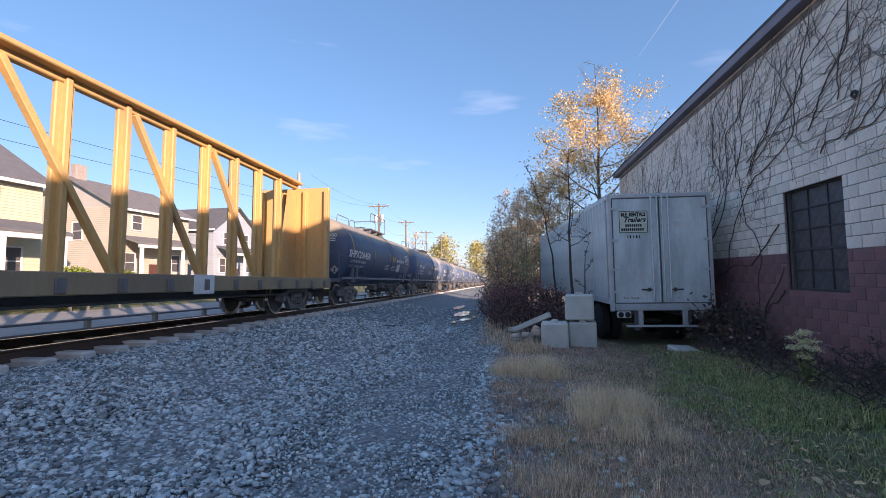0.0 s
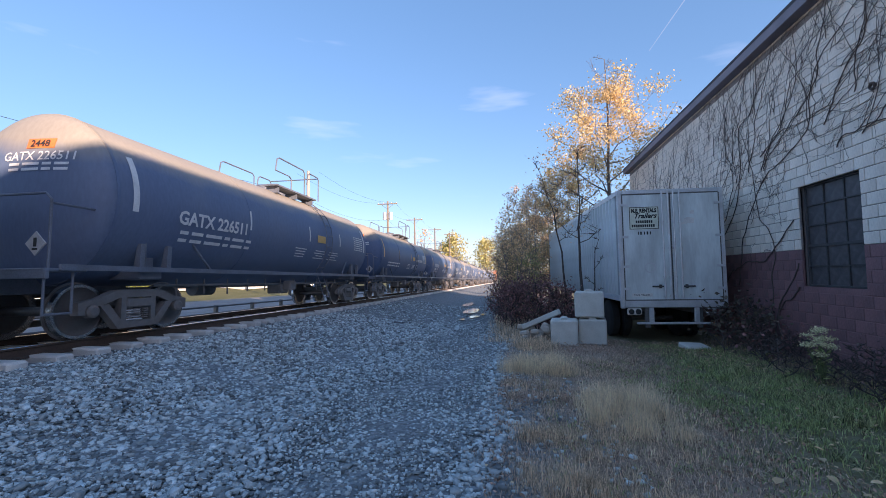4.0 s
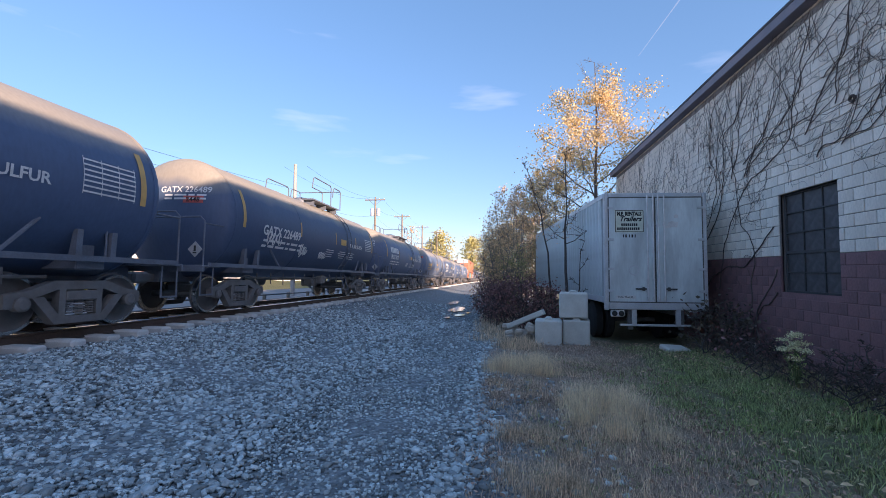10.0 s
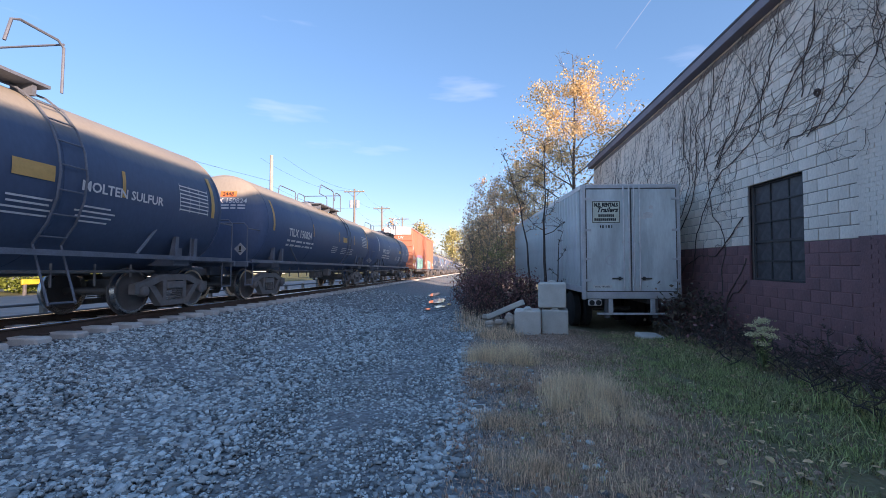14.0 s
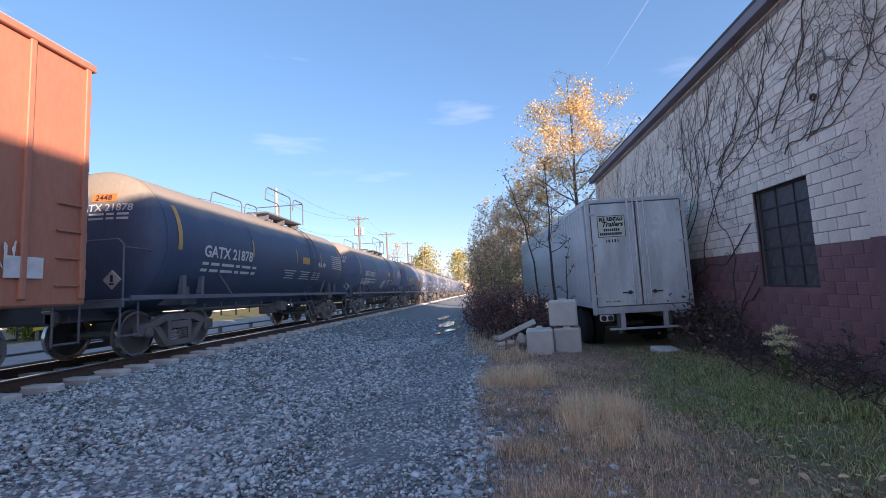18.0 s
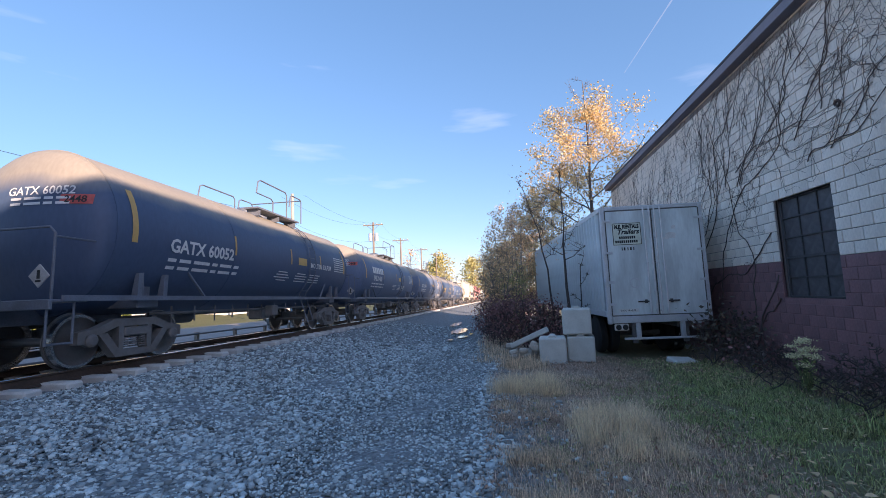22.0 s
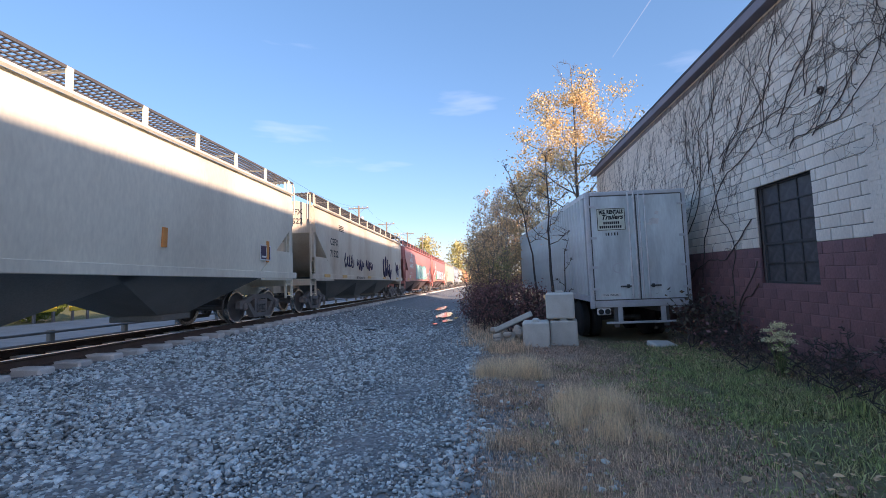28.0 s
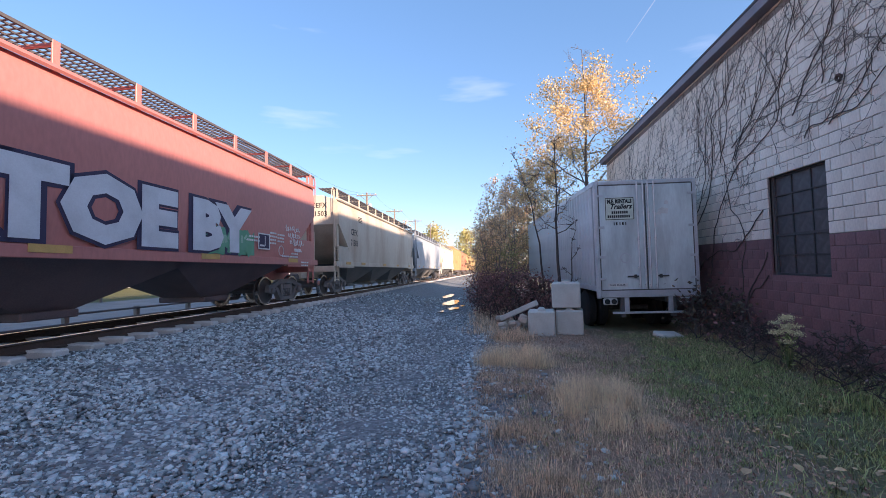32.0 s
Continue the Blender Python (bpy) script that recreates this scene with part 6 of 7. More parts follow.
tree("autumn_tree", "thin leafless sapling beside the trailer", 1.58, 11.6, 3.1, .5, 31, L_PALE, 0, .045, BARK_D, crown_from=.35, trunk_r=.03, limbs=6, lean=(.25, .1), category="tree")
for k, (bx, by, h, sp, n, lm) in enumerate(((-.75, 15.2, 3.6, .7, 2000, L_PALE), (-.45, 17.6, 5.3, .95, 2800, L_PALE), (-.95, 20.2, 4.2, 1.0, 2200, L_PALE), (-.25, 16.0, 3.2, .6, 1900, L_GREEN),
                                            (.2, 20.5, 6.8, 1.2, 3200, L_PALE), (.4, 24.5, 7.6, 1.7, 3400, L_PALE), (2.3, 24.8, 9.6, 2.3, 7500, L_GOLD), (1.4, 23.9, 8.9, 1.8, 6500, L_AMBER), (-.9, 29.0, 5.5, 2.0, 3000, L_PALE),
                                            (-1.2, 35.0, 6.0, 2.4, 3000, L_GREEN), (-1.6, 43.0, 6.5, 2.6, 2600, L_PALE), (1.4, 33, 8.0, 2.8, 3200, L_PALE), (.8, 41, 8.5, 3.0, 2600, L_GREEN))):
    tree("shrub", ("tall shrub with olive and yellow leaves" if lm is L_GREEN else "tall shrub with sparse pale autumn leaves" if lm is L_PALE else "slender young tree with thin golden leaves"), bx, by, h, sp, 40 + k, lm, int(n * 1.9), .045 if by < 22 else .06, TWIG,
         crown_from=.12, trunk_r=.04, stems=5, limbs=9, category="shrub", clump=.30)
for k, (bx, by, h, sp, n) in enumerate(((-.40, 12.2, 1.55, .65, 3600), (.25, 12.4, 1.6, .65, 3600), (-.65, 14.2, 1.7, .7, 3000), (.75, 11.9, 1.0, .4, 1500), (-.85, 16.8, 1.8, .8, 2400))):
    tree("shrub", "low dark-red bush with withered leaves", bx, by, h, sp, 70 + k, L_RED, n, .04, BARK_D, crown_from=.05, trunk_r=.02, stems=6, limbs=8, category="shrub", clump=.28)
# along the wall
tree("shrub", "dark withered bush with a few pale leaves", 4.4, 9.45, 1.15, .6, 81, mat("withered_leaf", (.11, .085, .06), .8, vary=.25, island=True, per_object=.6, bump=0), 900, .055, BARK_D, crown_from=.05, trunk_r=.02, stems=6, limbs=7, category="shrub")
tree("shrub", "dark withered bush under the window", 4.6, 8.5, .6, .4, 82, L_RED, 300, .045, BARK_D, crown_from=.05, trunk_r=.015, stems=5, limbs=6, category="shrub")
for k, (bx, by, h) in enumerate(((4.55, 6.3, .85), (4.7, 5.5, .95), (4.4, 4.9, .7), (4.75, 4.3, .9), (4.6, 7.4, .6))):
    tree("weed_clump", "brown dried weeds against the wall", bx, by, h, .42, 90 + k, WEED, 200, .02, BARK_D, crown_from=.05, trunk_r=.007, stems=8, limbs=5, category="weeds")
# far trees over the train
tree("tree", "yellow-green tree far down the line", -24.5, 150, 16.5, 6.5, 101, L_FAR, 3000, .45, BARK, trunk_r=.3, limbs=24, clump=2.2, crown_from=.2)
tree("tree", "round pale yellow tree far down the line", -17.5, 205, 20, 8.5, 102, L_FAR, 4200, .55, BARK, trunk_r=.35, limbs=26, clump=2.8, crown_from=.12)
tree("tree", "bare grey tree behind the utility poles", -26.5, 112, 15, 5.5, 103, L_PALE, 500, .25, BARK, trunk_r=.25, limbs=26, crown_from=.25)
tree("tree", "autumn tree far down the line", -31, 170, 15, 6.5, 104, L_FAR, 2200, .5, BARK, trunk_r=.3, limbs=20, clump=2.2, crown_from=.2)
tree("tree", "autumn tree far down the line", -8, 260, 14, 7, 105, L_FAR, 2200, .6, BARK, trunk_r=.3, limbs=20, clump=2.5, crown_from=.15)


def far_woods():
    rng = np.random.default_rng(5)
    pts = []
    for _ in range(420):
        x = rng.uniform(-420, 320)
        y = 330 + 60 * rng.random() + .12 * abs(x)
        h = rng.uniform(8, 14)
        z0 = ground_z(x, y)
        n = 60
        a, r, t = rng.uniform(0, 6.28, n), rng.uniform(0, 1, n) ** .5, rng.uniform(.1, 1, n)
        w = 4.5 * np.sin(np.pi * np.clip(t, .12, .95))
        pts.append(np.stack([x + np.cos(a) * r * w, y + np.sin(a) * r * w, z0 + h * t], axis=1))
    ob = part("far_woods", leaves("far_woods", np.concatenate(pts), .9, rng), mat("far_foliage", (.16, .14, .07), .9, vary=.2, scale=.05, bump=0, second=(.24, .16, .08), island=True, per_object=.4))
    tagged(ob, "autumn woods along the horizon", "woods", kind="stuff")


far_woods()


# ---- loose stone, grass, fallen leaves ----
def scatter_stones():
    rng = np.random.default_rng(8)
    corner = np.array([(x, y, z) for x in (-1, 1) for y in (-1, 1) for z in (-1, 1)], dtype=float)
    faces = np.array([(0, 1, 3, 2), (4, 6, 7, 5), (0, 4, 5, 1), (2, 3, 7, 6), (0, 2, 6, 4), (1, 5, 7, 3)])
    zones = ((-3.0, 1.0, 260), (1.0, 4.2, 980), (4.2, 8.0, 640), (8.0, 14.0, 220), (14.0, 24.0, 40))
    allv = []
    for y0, y1, dens in zones:
        x0, x1 = -8.3 + 1.35, .55
        n = int((x1 - x0) * (y1 - y0) * dens)
        x, y = rng.uniform(x0 - .3, x1, n), rng.uniform(y0, y1, n)
        edge = .15 * np.sin(y * 2.1) + .1 * np.sin(y * 5.3)
        keep = (x < -.55 + edge) | (rng.random(n) < np.where(y < 6, .10, .05))
        x, y = x[keep], y[keep]
        n = len(x)
        s = rng.uniform(.010, .026, (n, 1, 1)) * np.where(rng.random((n, 1, 1)) < .08, 1.6, 1.0)
        if y0 >= 8:
            s *= 1.25
        # finer stone along the driven strip
        s *= np.where((x > -2.5 + .3 * np.sin(y * 1.1)) & (x < -.9), .66, 1.0)[:, None, None]
        shape = corner[None] * rng.uniform(.55, 1.25, (n, 8, 3)) * (rng.uniform(.6, 1.2, (n, 1, 3))) * np.array((1.1, 1.0, .62)) * s * .94
        ang = rng.uniform(0, 6.28, n)
        ca, sa = np.cos(ang)[:, None], np.sin(ang)[:, None]
        t2 = rng.uniform(-.7, .7, n)[:, None]
        vx, vy, vz = shape[..., 0] * ca - shape[..., 1] * sa, shape[..., 0] * sa + shape[..., 1] * ca, shape[..., 2]
        vy, vz = vy * np.cos(t2) - vz * np.sin(t2), vy * np.sin(t2) + vz * np.cos(t2)
        z = np.array([ground_z(a, b) for a, b in zip(x, y)])[:, None] + .004 + s[:, :, 0] * .3
        v = np.stack([vx + x[:, None], vy + y[:, None], vz + z], axis=2)
        allv.append(v)
    v = np.concatenate(allv)
    n = len(v)
    me = bpy.data.meshes.new("ballast_stones")
    me.vertices.add(n * 8)
    me.vertices.foreach_set("co", v.astype(np.float32).ravel())
    loops = (faces[None] + (np.arange(n) * 8)[:, None, None]).reshape(-1)
    me.loops.add(len(loops))
    me.loops.foreach_set("vertex_index", loops.astype(np.int32))
    me.polygons.add(n * 6)
    me.polygons.foreach_set("loop_start", np.arange(0, n * 24, 4, dtype=np.int32))
    me.update(calc_edges=True)
    ob = part("crushed_stone", me, M_STONE)
    tagged(ob, "loose angular grey crushed stone", "gravel", kind="stuff")


def blades(name, n, where, height, width, material, label, seed, lean=.5):
    """Grass blades: where(rng, n) gives x, y and a height factor."""
    rng = np.random.default_rng(seed)
    x, y, hf = where(rng, n)
    n = len(x)
    z = np.array([ground_z(a, b) for a, b in zip(x, y)])
    h = height * hf * rng.uniform(.5, 1.2, n)
    a = rng.uniform(0, 6.28, n)
    w = width * rng.uniform(.6, 1.3, n)
    dx, dy = np.cos(a) * w, np.sin(a) * w
    la, lm = rng.uniform(0, 6.28, n), rng.uniform(0, lean, n) * h
    mx, my = np.cos(la) * lm, np.sin(la) * lm
    base = np.stack([x, y, z - .01], 1)
    side = np.stack([dx, dy, np.zeros(n)], 1)
    mid = base + np.stack([mx * .35, my * .35, h * .6], 1)
    tip = base + np.stack([mx, my, h * (1 - .25 * lm / np.maximum(h, 1e-4))], 1)
    v = np.stack([base - side, base + side, mid + side * .7, tip, mid - side * .7], 1)
    me = bpy.data.meshes.new(name)
    me.vertices.add(n * 5)
    me.vertices.foreach_set("co", v.astype(np.float32).ravel())
    loops = np.array((0, 1, 2, 4, 4, 2, 3))[None] + 5 * np.arange(n)[:, None]
    me.loops.add(n * 7)
    me.loops.foreach_set("vertex_index", loops.astype(np.int32).ravel())
    me.polygons.add(n * 2)
    me.polygons.foreach_set("loop_start", (np.array((0, 4))[None] + 7 * np.arange(n)[:, None]).astype(np.int32).ravel())
    me.update(calc_edges=True)
    ob = part(name, me, material)
    tagged(ob, label, "grass", kind="stuff")


def clumped(x0, x1, y0, y1, clumps, r, bias=None):
    def where(rng, n):
        cx, cy, ch = rng.uniform(x0, x1, clumps), rng.uniform(y0, y1, clumps) ** 1.0, rng.uniform(.5, 1.3, clumps)
        i = rng.integers(0, clumps, n)
        x, y = cx[i] + rng.normal(size=n) * r, cy[i] + rng.normal(size=n) * r
        h = ch[i]
        if bias is not None:
            keep = rng.random(n) < bias(x, y)
            x, y, h = x[keep], y[keep], h[keep]
        return x, y, h
    return where


scatter_stones()
GREEN_EDGE = lambda x, y: np.clip((x - .75 - .12 * y + .6 * np.sin(y * 1.3)) / 1.2, 0, 1) * np.clip((10.6 - y) / 1.2, 0, 1)
blades("green_grass", 90000, clumped(.3, 5.0, 1.0, 10.2, 1000, .10, GREEN_EDGE), .10, .0046, GRASS_G, "short green grass with dry patches", 21, 1.5)
DRY_EDGE = lambda x, y: np.clip((2.3 + .05 * y - x) / 1.4, .10, 1)
blades("dry_grass", 60000, clumped(-.70, 2.4, 1.0, 11.0, 1100, .13, DRY_EDGE), .06, .0036, THATCH, "matted brown dead grass along the edge of the lane", 22, 2.2)
blades("dry_grass", 15000, clumped(-.60, 1.7, 1.0, 8.0, 190, .085, DRY_EDGE), .12, .0019, GRASS_D, "thin tan tufts of dry grass along the lane", 29, 1.1)
blades("dry_grass", 5200, clumped(.35, 1.25, 3.7, 5.0, 15, .10), .30, .0019, GRASS_P, "tall wispy pale clumps of dry grass", 23, .8)
blades("dry_grass", 4600, clumped(-.55, .25, 6.2, 7.0, 12, .11), .30, .0022, GRASS_P, "tall pale clump of dry grass by the lane", 28, .8)
blades("dry_grass", 3600, clumped(-.45, .5, 2.2, 3.6, 26, .08), .16, .0016, GRASS_D, "wispy tan grass near the lane's edge", 30, 1.0)
blades("dry_grass", 3000, clumped(-.5, .3, 8.4, 9.5, 16, .12), .24, .003, GRASS_D, "tan clumps of dry grass beside the rubble", 26, .7)
blades("dry_grass", 7000, clumped(-1.2, -.2, 9.5, 24, 160, .15), .25, .004, GRASS_D, "dry grass along the lane under the shrubs", 24, .6)
blades("green_grass", 9000, clumped(-.1, 2.0, 1.2, 8.0, 220, .07), .055, .0042, GRASS_G, "small green sprouts among the dead grass", 33, 1.5)
blades("green_grass", 3500, clumped(3.6, 4.8, 2.6, 5.0, 40, .12), .24, .006, GRASS_G, "longer green grass near the wall", 25, .9)
blades("brown_weeds", 3600, clumped(4.0, 4.95, 3.0, 10.5, 120, .12), .30, .002, WEED, "thin brown dead weeds along the wall", 27, .8)


def scatter_leaves():
    rng = np.random.default_rng(13)
    n = 3400
    x, y = rng.uniform(-.9, 4.9, n), rng.uniform(1.4, 10.8, n)
    keep = rng.random(n) < np.clip(.06 + .30 * (x > 1.5 + .1 * y) + .35 * (y > 8.6), 0, 1)
    x, y = x[keep], y[keep]
    # drifts against the wall and a few larger leaves in the near grass
    dx, dy = rng.uniform(3.0, 4.9, 420), rng.uniform(7.2, 9.6, 420)
    bx, by = rng.normal(2.1, .32, 16), rng.normal(2.9, .35, 16)
    x, y = np.concatenate([x, dx, bx]), np.concatenate([y, dy, by])
    z = np.array([ground_z(a, b) for a, b in zip(x, y)]) + .05 + .035 * rng.random(len(x))
    c = np.stack([x, y, z], 1)
    n = len(c)
    a = rng.uniform(0, 6.28, n)
    t = rng.uniform(-.25, .25, n)
    s = rng.uniform(.009, .021, n) * np.where(rng.random(n) < .15, 1.7, 1.0)
    s[-16:] = rng.uniform(.03, .055, 16)
    u = np.stack([np.cos(a), np.sin(a), t], 1) * s[:, None]
    w = np.stack([-np.sin(a), np.cos(a), rng.uniform(-.2, .2, n)], 1) * s[:, None] * .75
    curl = np.stack([np.zeros(n), np.zeros(n), s * .25], 1)
    v = np.stack([c + u * 1.2, c + u * .4 + w + curl, c - u * .5 + w * .8 + curl, c - u, c - u * .5 - w * .8 + curl, c + u * .4 - w + curl], 1)
    me = bpy.data.meshes.new("fallen_leaves")
    me.vertices.add(n * 6)
    me.vertices.foreach_set("co", v.astype(np.float32).ravel())
    me.loops.add(n * 8)
    me.loops.foreach_set("vertex_index", (np.array((0, 1, 2, 3, 0, 3, 4, 5))[None] + 6 * np.arange(n)[:, None]).astype(np.int32).ravel())
    me.polygons.add(n * 2)
    me.polygons.foreach_set("loop_start", (4 * np.arange(n * 2)).astype(np.int32))
    me.update(calc_edges=True)
    ob = part("fallen_leaves", me, L_FALLEN)
    tagged(ob, "curled tan and orange leaves fallen on the grass", "leaves", kind="stuff")


scatter_leaves()


def scatter_litter():
    """Small brown scraps of leaf and stalk on the soil: thick before the trailer and the wall, thin over the grass."""
    rng = np.random.default_rng(31)
    zones = ((.4, 4.9, 8.3, 10.6, 3600), (3.4, 4.95, 2.5, 8.5, 1500), (-.7, 2.2, 1.2, 9.0, 6500), (1.6, 4.6, 1.2, 8.0, 1500))
    pts = []
    for x0, x1, y0, y1, n in zones:
        x, y = rng.uniform(x0, x1, n), rng.uniform(y0, y1, n)
        keep = rng.random(n) < .35 + .65 * (np.sin(x * 3.1 + 1.7 * np.sin(y * 1.9)) * np.cos(y * 2.3 + x) > -.1)
        x, y = x[keep], y[keep]
        z = np.array([ground_z(a, b) for a, b in zip(x, y)]) + .02 + .045 * rng.random(len(x))
        pts.append(np.stack([x, y, z], 1))
    ob = part("leaf_litter", leaves("leaf_litter", np.concatenate(pts), .019, rng, ratio=.5), L_LITTER)
    tagged(ob, "small brown scraps of dead leaves on the soil", "leaf litter", kind="stuff")


scatter_litter()


def goldenrod():
    x, y = 4.05, 6.65
    th = empty("goldenrod", pose(x, y, ground_z(x, y) - .02))
    tagged(th, "pale flowering goldenrod clump near the wall", "plant")
    rnd, rng = random.Random(6), np.random.default_rng(6)
    lv = []
    for k in range(15):
        a, r = rnd.uniform(0, 6.28), rnd.uniform(.02, .24)
        top = Vector((math.cos(a) * r, math.sin(a) * r, .86 - r * 1.0 + rnd.uniform(-.16, .05)))
        stem = Geo()
        stem.tube([(math.cos(a) * .04, math.sin(a) * .04, 0), top * .55 + Vector((0, 0, .05)), top], [.006, .005, .003], 5)
        part("stalk", stem, mat("green_stem", (.16, .20, .08), .7), th)
        c = rng.normal(size=(90, 3)) * (.045, .045, .016) + np.array(top)
        part("flower_head", leaves("heads", c, .015, rng), mat("pale_flower", (.80, .74, .44), .8, vary=.2, bump=0, island=True, per_object=.3), th)["kind"] = "stuff"
        for j in range(9):
            lv.append(tuple(top * rnd.uniform(.2, .9) + Vector((rnd.gauss(0, .03), rnd.gauss(0, .03), 0))))
    part("foliage", leaves("plant_leaves", np.array(lv), .045, rng, ratio=.25), GRASS_G, th)["kind"] = "stuff"


goldenrod()


# ---- vines up the wall ----
VINE = mat("vine_stem", (0.13, 0.092, 0.08), 0.9, vary=.3, scale=6, bscale=40)


def build_vines():
    rnd = random.Random(17)
    th = empty("climbing_vine", pose(WALL_X, 0, 0))
    tagged(th, "leafless brown vines covering the white block wall", "vine")
    gz = ground_z(4.9, 9.5)

    def climb(y, z, heading, length, r, g, depth, stray=.13):
        pts, rs, p, aim = [], [], Vector((-.045, y, z)), heading
        steps = max(int(length / .10), 4)
        for k in range(steps):
            f = k / steps
            pts.append(p.copy())
            rs.append(max(r * 1.02 * (1 - .75 * f), .0028))
            heading += rnd.gauss(0, stray) + (aim - heading) * .12
            p = p + Vector((rnd.uniform(-.006, .006), math.cos(heading) * .10, math.sin(heading) * .10))
            p.x = min(max(p.x, -.085), -.032) if p.y > PIER_Y + .1 else min(max(p.x, -.16), -.105)
            if p.z > EAVE_Z - .05 or p.y > Y_FAR - .1 or p.y < 2.6:
                break
            if WIN[0] - .05 < p.y < WIN[1] + .05 and p.z < WIN[3] + .03:
                break
            if depth < 3 and p.z > 3.1 and rnd.random() < (.085, .06, .04)[depth]:
                climb(p.y, p.z, heading + rnd.choice((-1, 1)) * rnd.uniform(.25, .9), length * (1 - f) * rnd.uniform(.35, .9), rs[-1] * .7, twigs, depth + 1)
        if len(pts) > 2:
            g.tube(pts, rs, 5, caps=False)

    twigs = Geo()

    def tendril(y, z, heading, length, r, fork=True):
        """A thin crooked shoot that changes its way at every node and throws short side shoots."""
        pts, p = [], Vector((-.05, y, z))
        n = max(int(length / .07), 3)
        for k in range(n):
            pts.append(p.copy())
            heading += rnd.gauss(0, .42)
            heading += (1.75 - heading) * .05
            p = p + Vector((rnd.uniform(-.012, .012), math.cos(heading) * .07, math.sin(heading) * .07))
            p.x = min(max(p.x, -.10), -.032) if p.y > PIER_Y + .1 else min(max(p.x, -.16), -.105)
            if p.z > EAVE_Z + .05 or not 2.7 < p.y < Y_FAR - .1 or (WIN[0] - .05 < p.y < WIN[1] + .05 and p.z < WIN[3] + .03):
                break
            if fork and rnd.random() < .22:
                tendril(p.y, p.z, heading + rnd.choice((-1, 1)) * rnd.uniform(.6, 1.5), rnd.uniform(.15, .6), r * .7, False)
        if len(pts) > 2:
            twigs.tube(pts, [max(r * (1 - .6 * k / len(pts)), .0022) for k in range(len(pts))], 4, caps=False)

    # two stems from the ground beside the window, a braid that leans from behind the trailer, upright stems further on
    for y, r, head in ((9.30, .018, 1.80), (9.42, .016, 1.62), (9.75, .013, 1.5), (11.0, .014, 2.2), (11.7, .016, 2.3), (12.0, .015, 2.22), (12.4, .014, 2.32), (13.4, .011, 2.0),
                       (14.6, .011, 1.75), (16.1, .011, 1.6), (17.4, .010, 1.7), (18.8, .010, 1.6), (19.8, .010, 1.7)):
        g = Geo()
        climb(y, gz + (1.4 if 10.5 < y < 13 else 0), head, rnd.uniform(7.5, 10), r, g, 0, .21)
        part("main_stem", g, VINE, th, smooth=60)
    for k in range(44):
        y = rnd.uniform(10.5, 20.8)
        climb(y, rnd.uniform(2.6, 5.2), rnd.gauss(1.8, .5), rnd.uniform(1.0, 3.0), rnd.uniform(.004, .007), twigs, 2, .30)
    for k in range(40):
        y = rnd.uniform(3.4, 10.8)
        climb(y, rnd.uniform(3.7, 5.9), rnd.gauss(1.9, .7), rnd.uniform(1.0, 3.0), rnd.uniform(.003, .007), twigs, 2, .34)
    for k in range(9):
        climb(rnd.uniform(6.5, 10.5), rnd.uniform(3.4, 4.6), rnd.gauss(2.2, .25), rnd.uniform(3, 5), .010, twigs, 0, .24)
    # fine crooked shoots, thickest under the eaves, trailing down in places
    for k in range(170):
        y = rnd.uniform(3.0, 12.5)
        tendril(y, 6.3 - 2.4 * rnd.random() ** 1.5 - .10 * max(0, 5.5 - y), rnd.gauss(1.8, 1.0), rnd.uniform(.5, 1.9), rnd.uniform(.003, .0062))
    for k in range(110):
        tendril(rnd.uniform(9.5, 20.8), rnd.uniform(2.4, 5.6), rnd.gauss(1.7, .8), rnd.uniform(.5, 1.8), rnd.uniform(.003, .006))
    for k in range(46):
        tendril(rnd.uniform(3.2, 9.0), rnd.uniform(3.4, 5.2), rnd.uniform(-2.1, -1.0), rnd.uniform(.3, 1.1), .0045)
    for k in range(14):
        tendril(rnd.uniform(8.8, 10.6), rnd.uniform(1.2, 3.6), rnd.gauss(1.6, .9), rnd.uniform(.4, 1.4), rnd.uniform(.003, .006))
    # the tangled knot high on the wall
    for k in range(26):
        a = rnd.uniform(0, 6.28)
        q = Vector((-.07, 6.62, 4.28))
        pts = [q + Vector((rnd.uniform(-.03, .01), math.cos(a + j * .9) * .07 * rnd.uniform(.4, 1), math.sin(a + j * .9) * .07 * rnd.uniform(.4, 1))) for j in range(6)]
        twigs.tube(pts, .005, 4, caps=False)
    ob = part("branchwork", twigs, VINE, th, smooth=60)
    ob["kind"] = "stuff"


build_vines()


# ---- puddle ----
def build_puddle():
    g = Geo()
    rnd = random.Random(3)
    for cx, cy, rx, ry, n in ((-2.75, 19.6, .36, 1.9, 26), (-2.30, 16.4, .22, .55, 20), (-2.62, 15.2, .12, .3, 14), (-2.05, 17.6, .10, .35, 14), (-3.6, 25, .3, 2.2, 20), (-4.6, 13.2, .45, .12, 16)):
        ring = [(cx + rx * math.cos(t) * rnd.uniform(.65, 1.2), cy + ry * math.sin(t) * rnd.uniform(.65, 1.2)) for t in [2 * math.pi * k / n for k in range(n)]]
        z = ground_z(cx, cy) + .052
        g.add([(x, y, z - .0186 * (y - cy)) for x, y in ring], [tuple(range(n))])
    m = mat("puddle_water", (.05, .05, .055), .04, 0, vary=.1, scale=3, bump=.02, bscale=8)
    tagged(part("water", g, m, None, smooth=0), "shallow puddles on the stone lane", "puddle", kind="structure")


build_puddle()


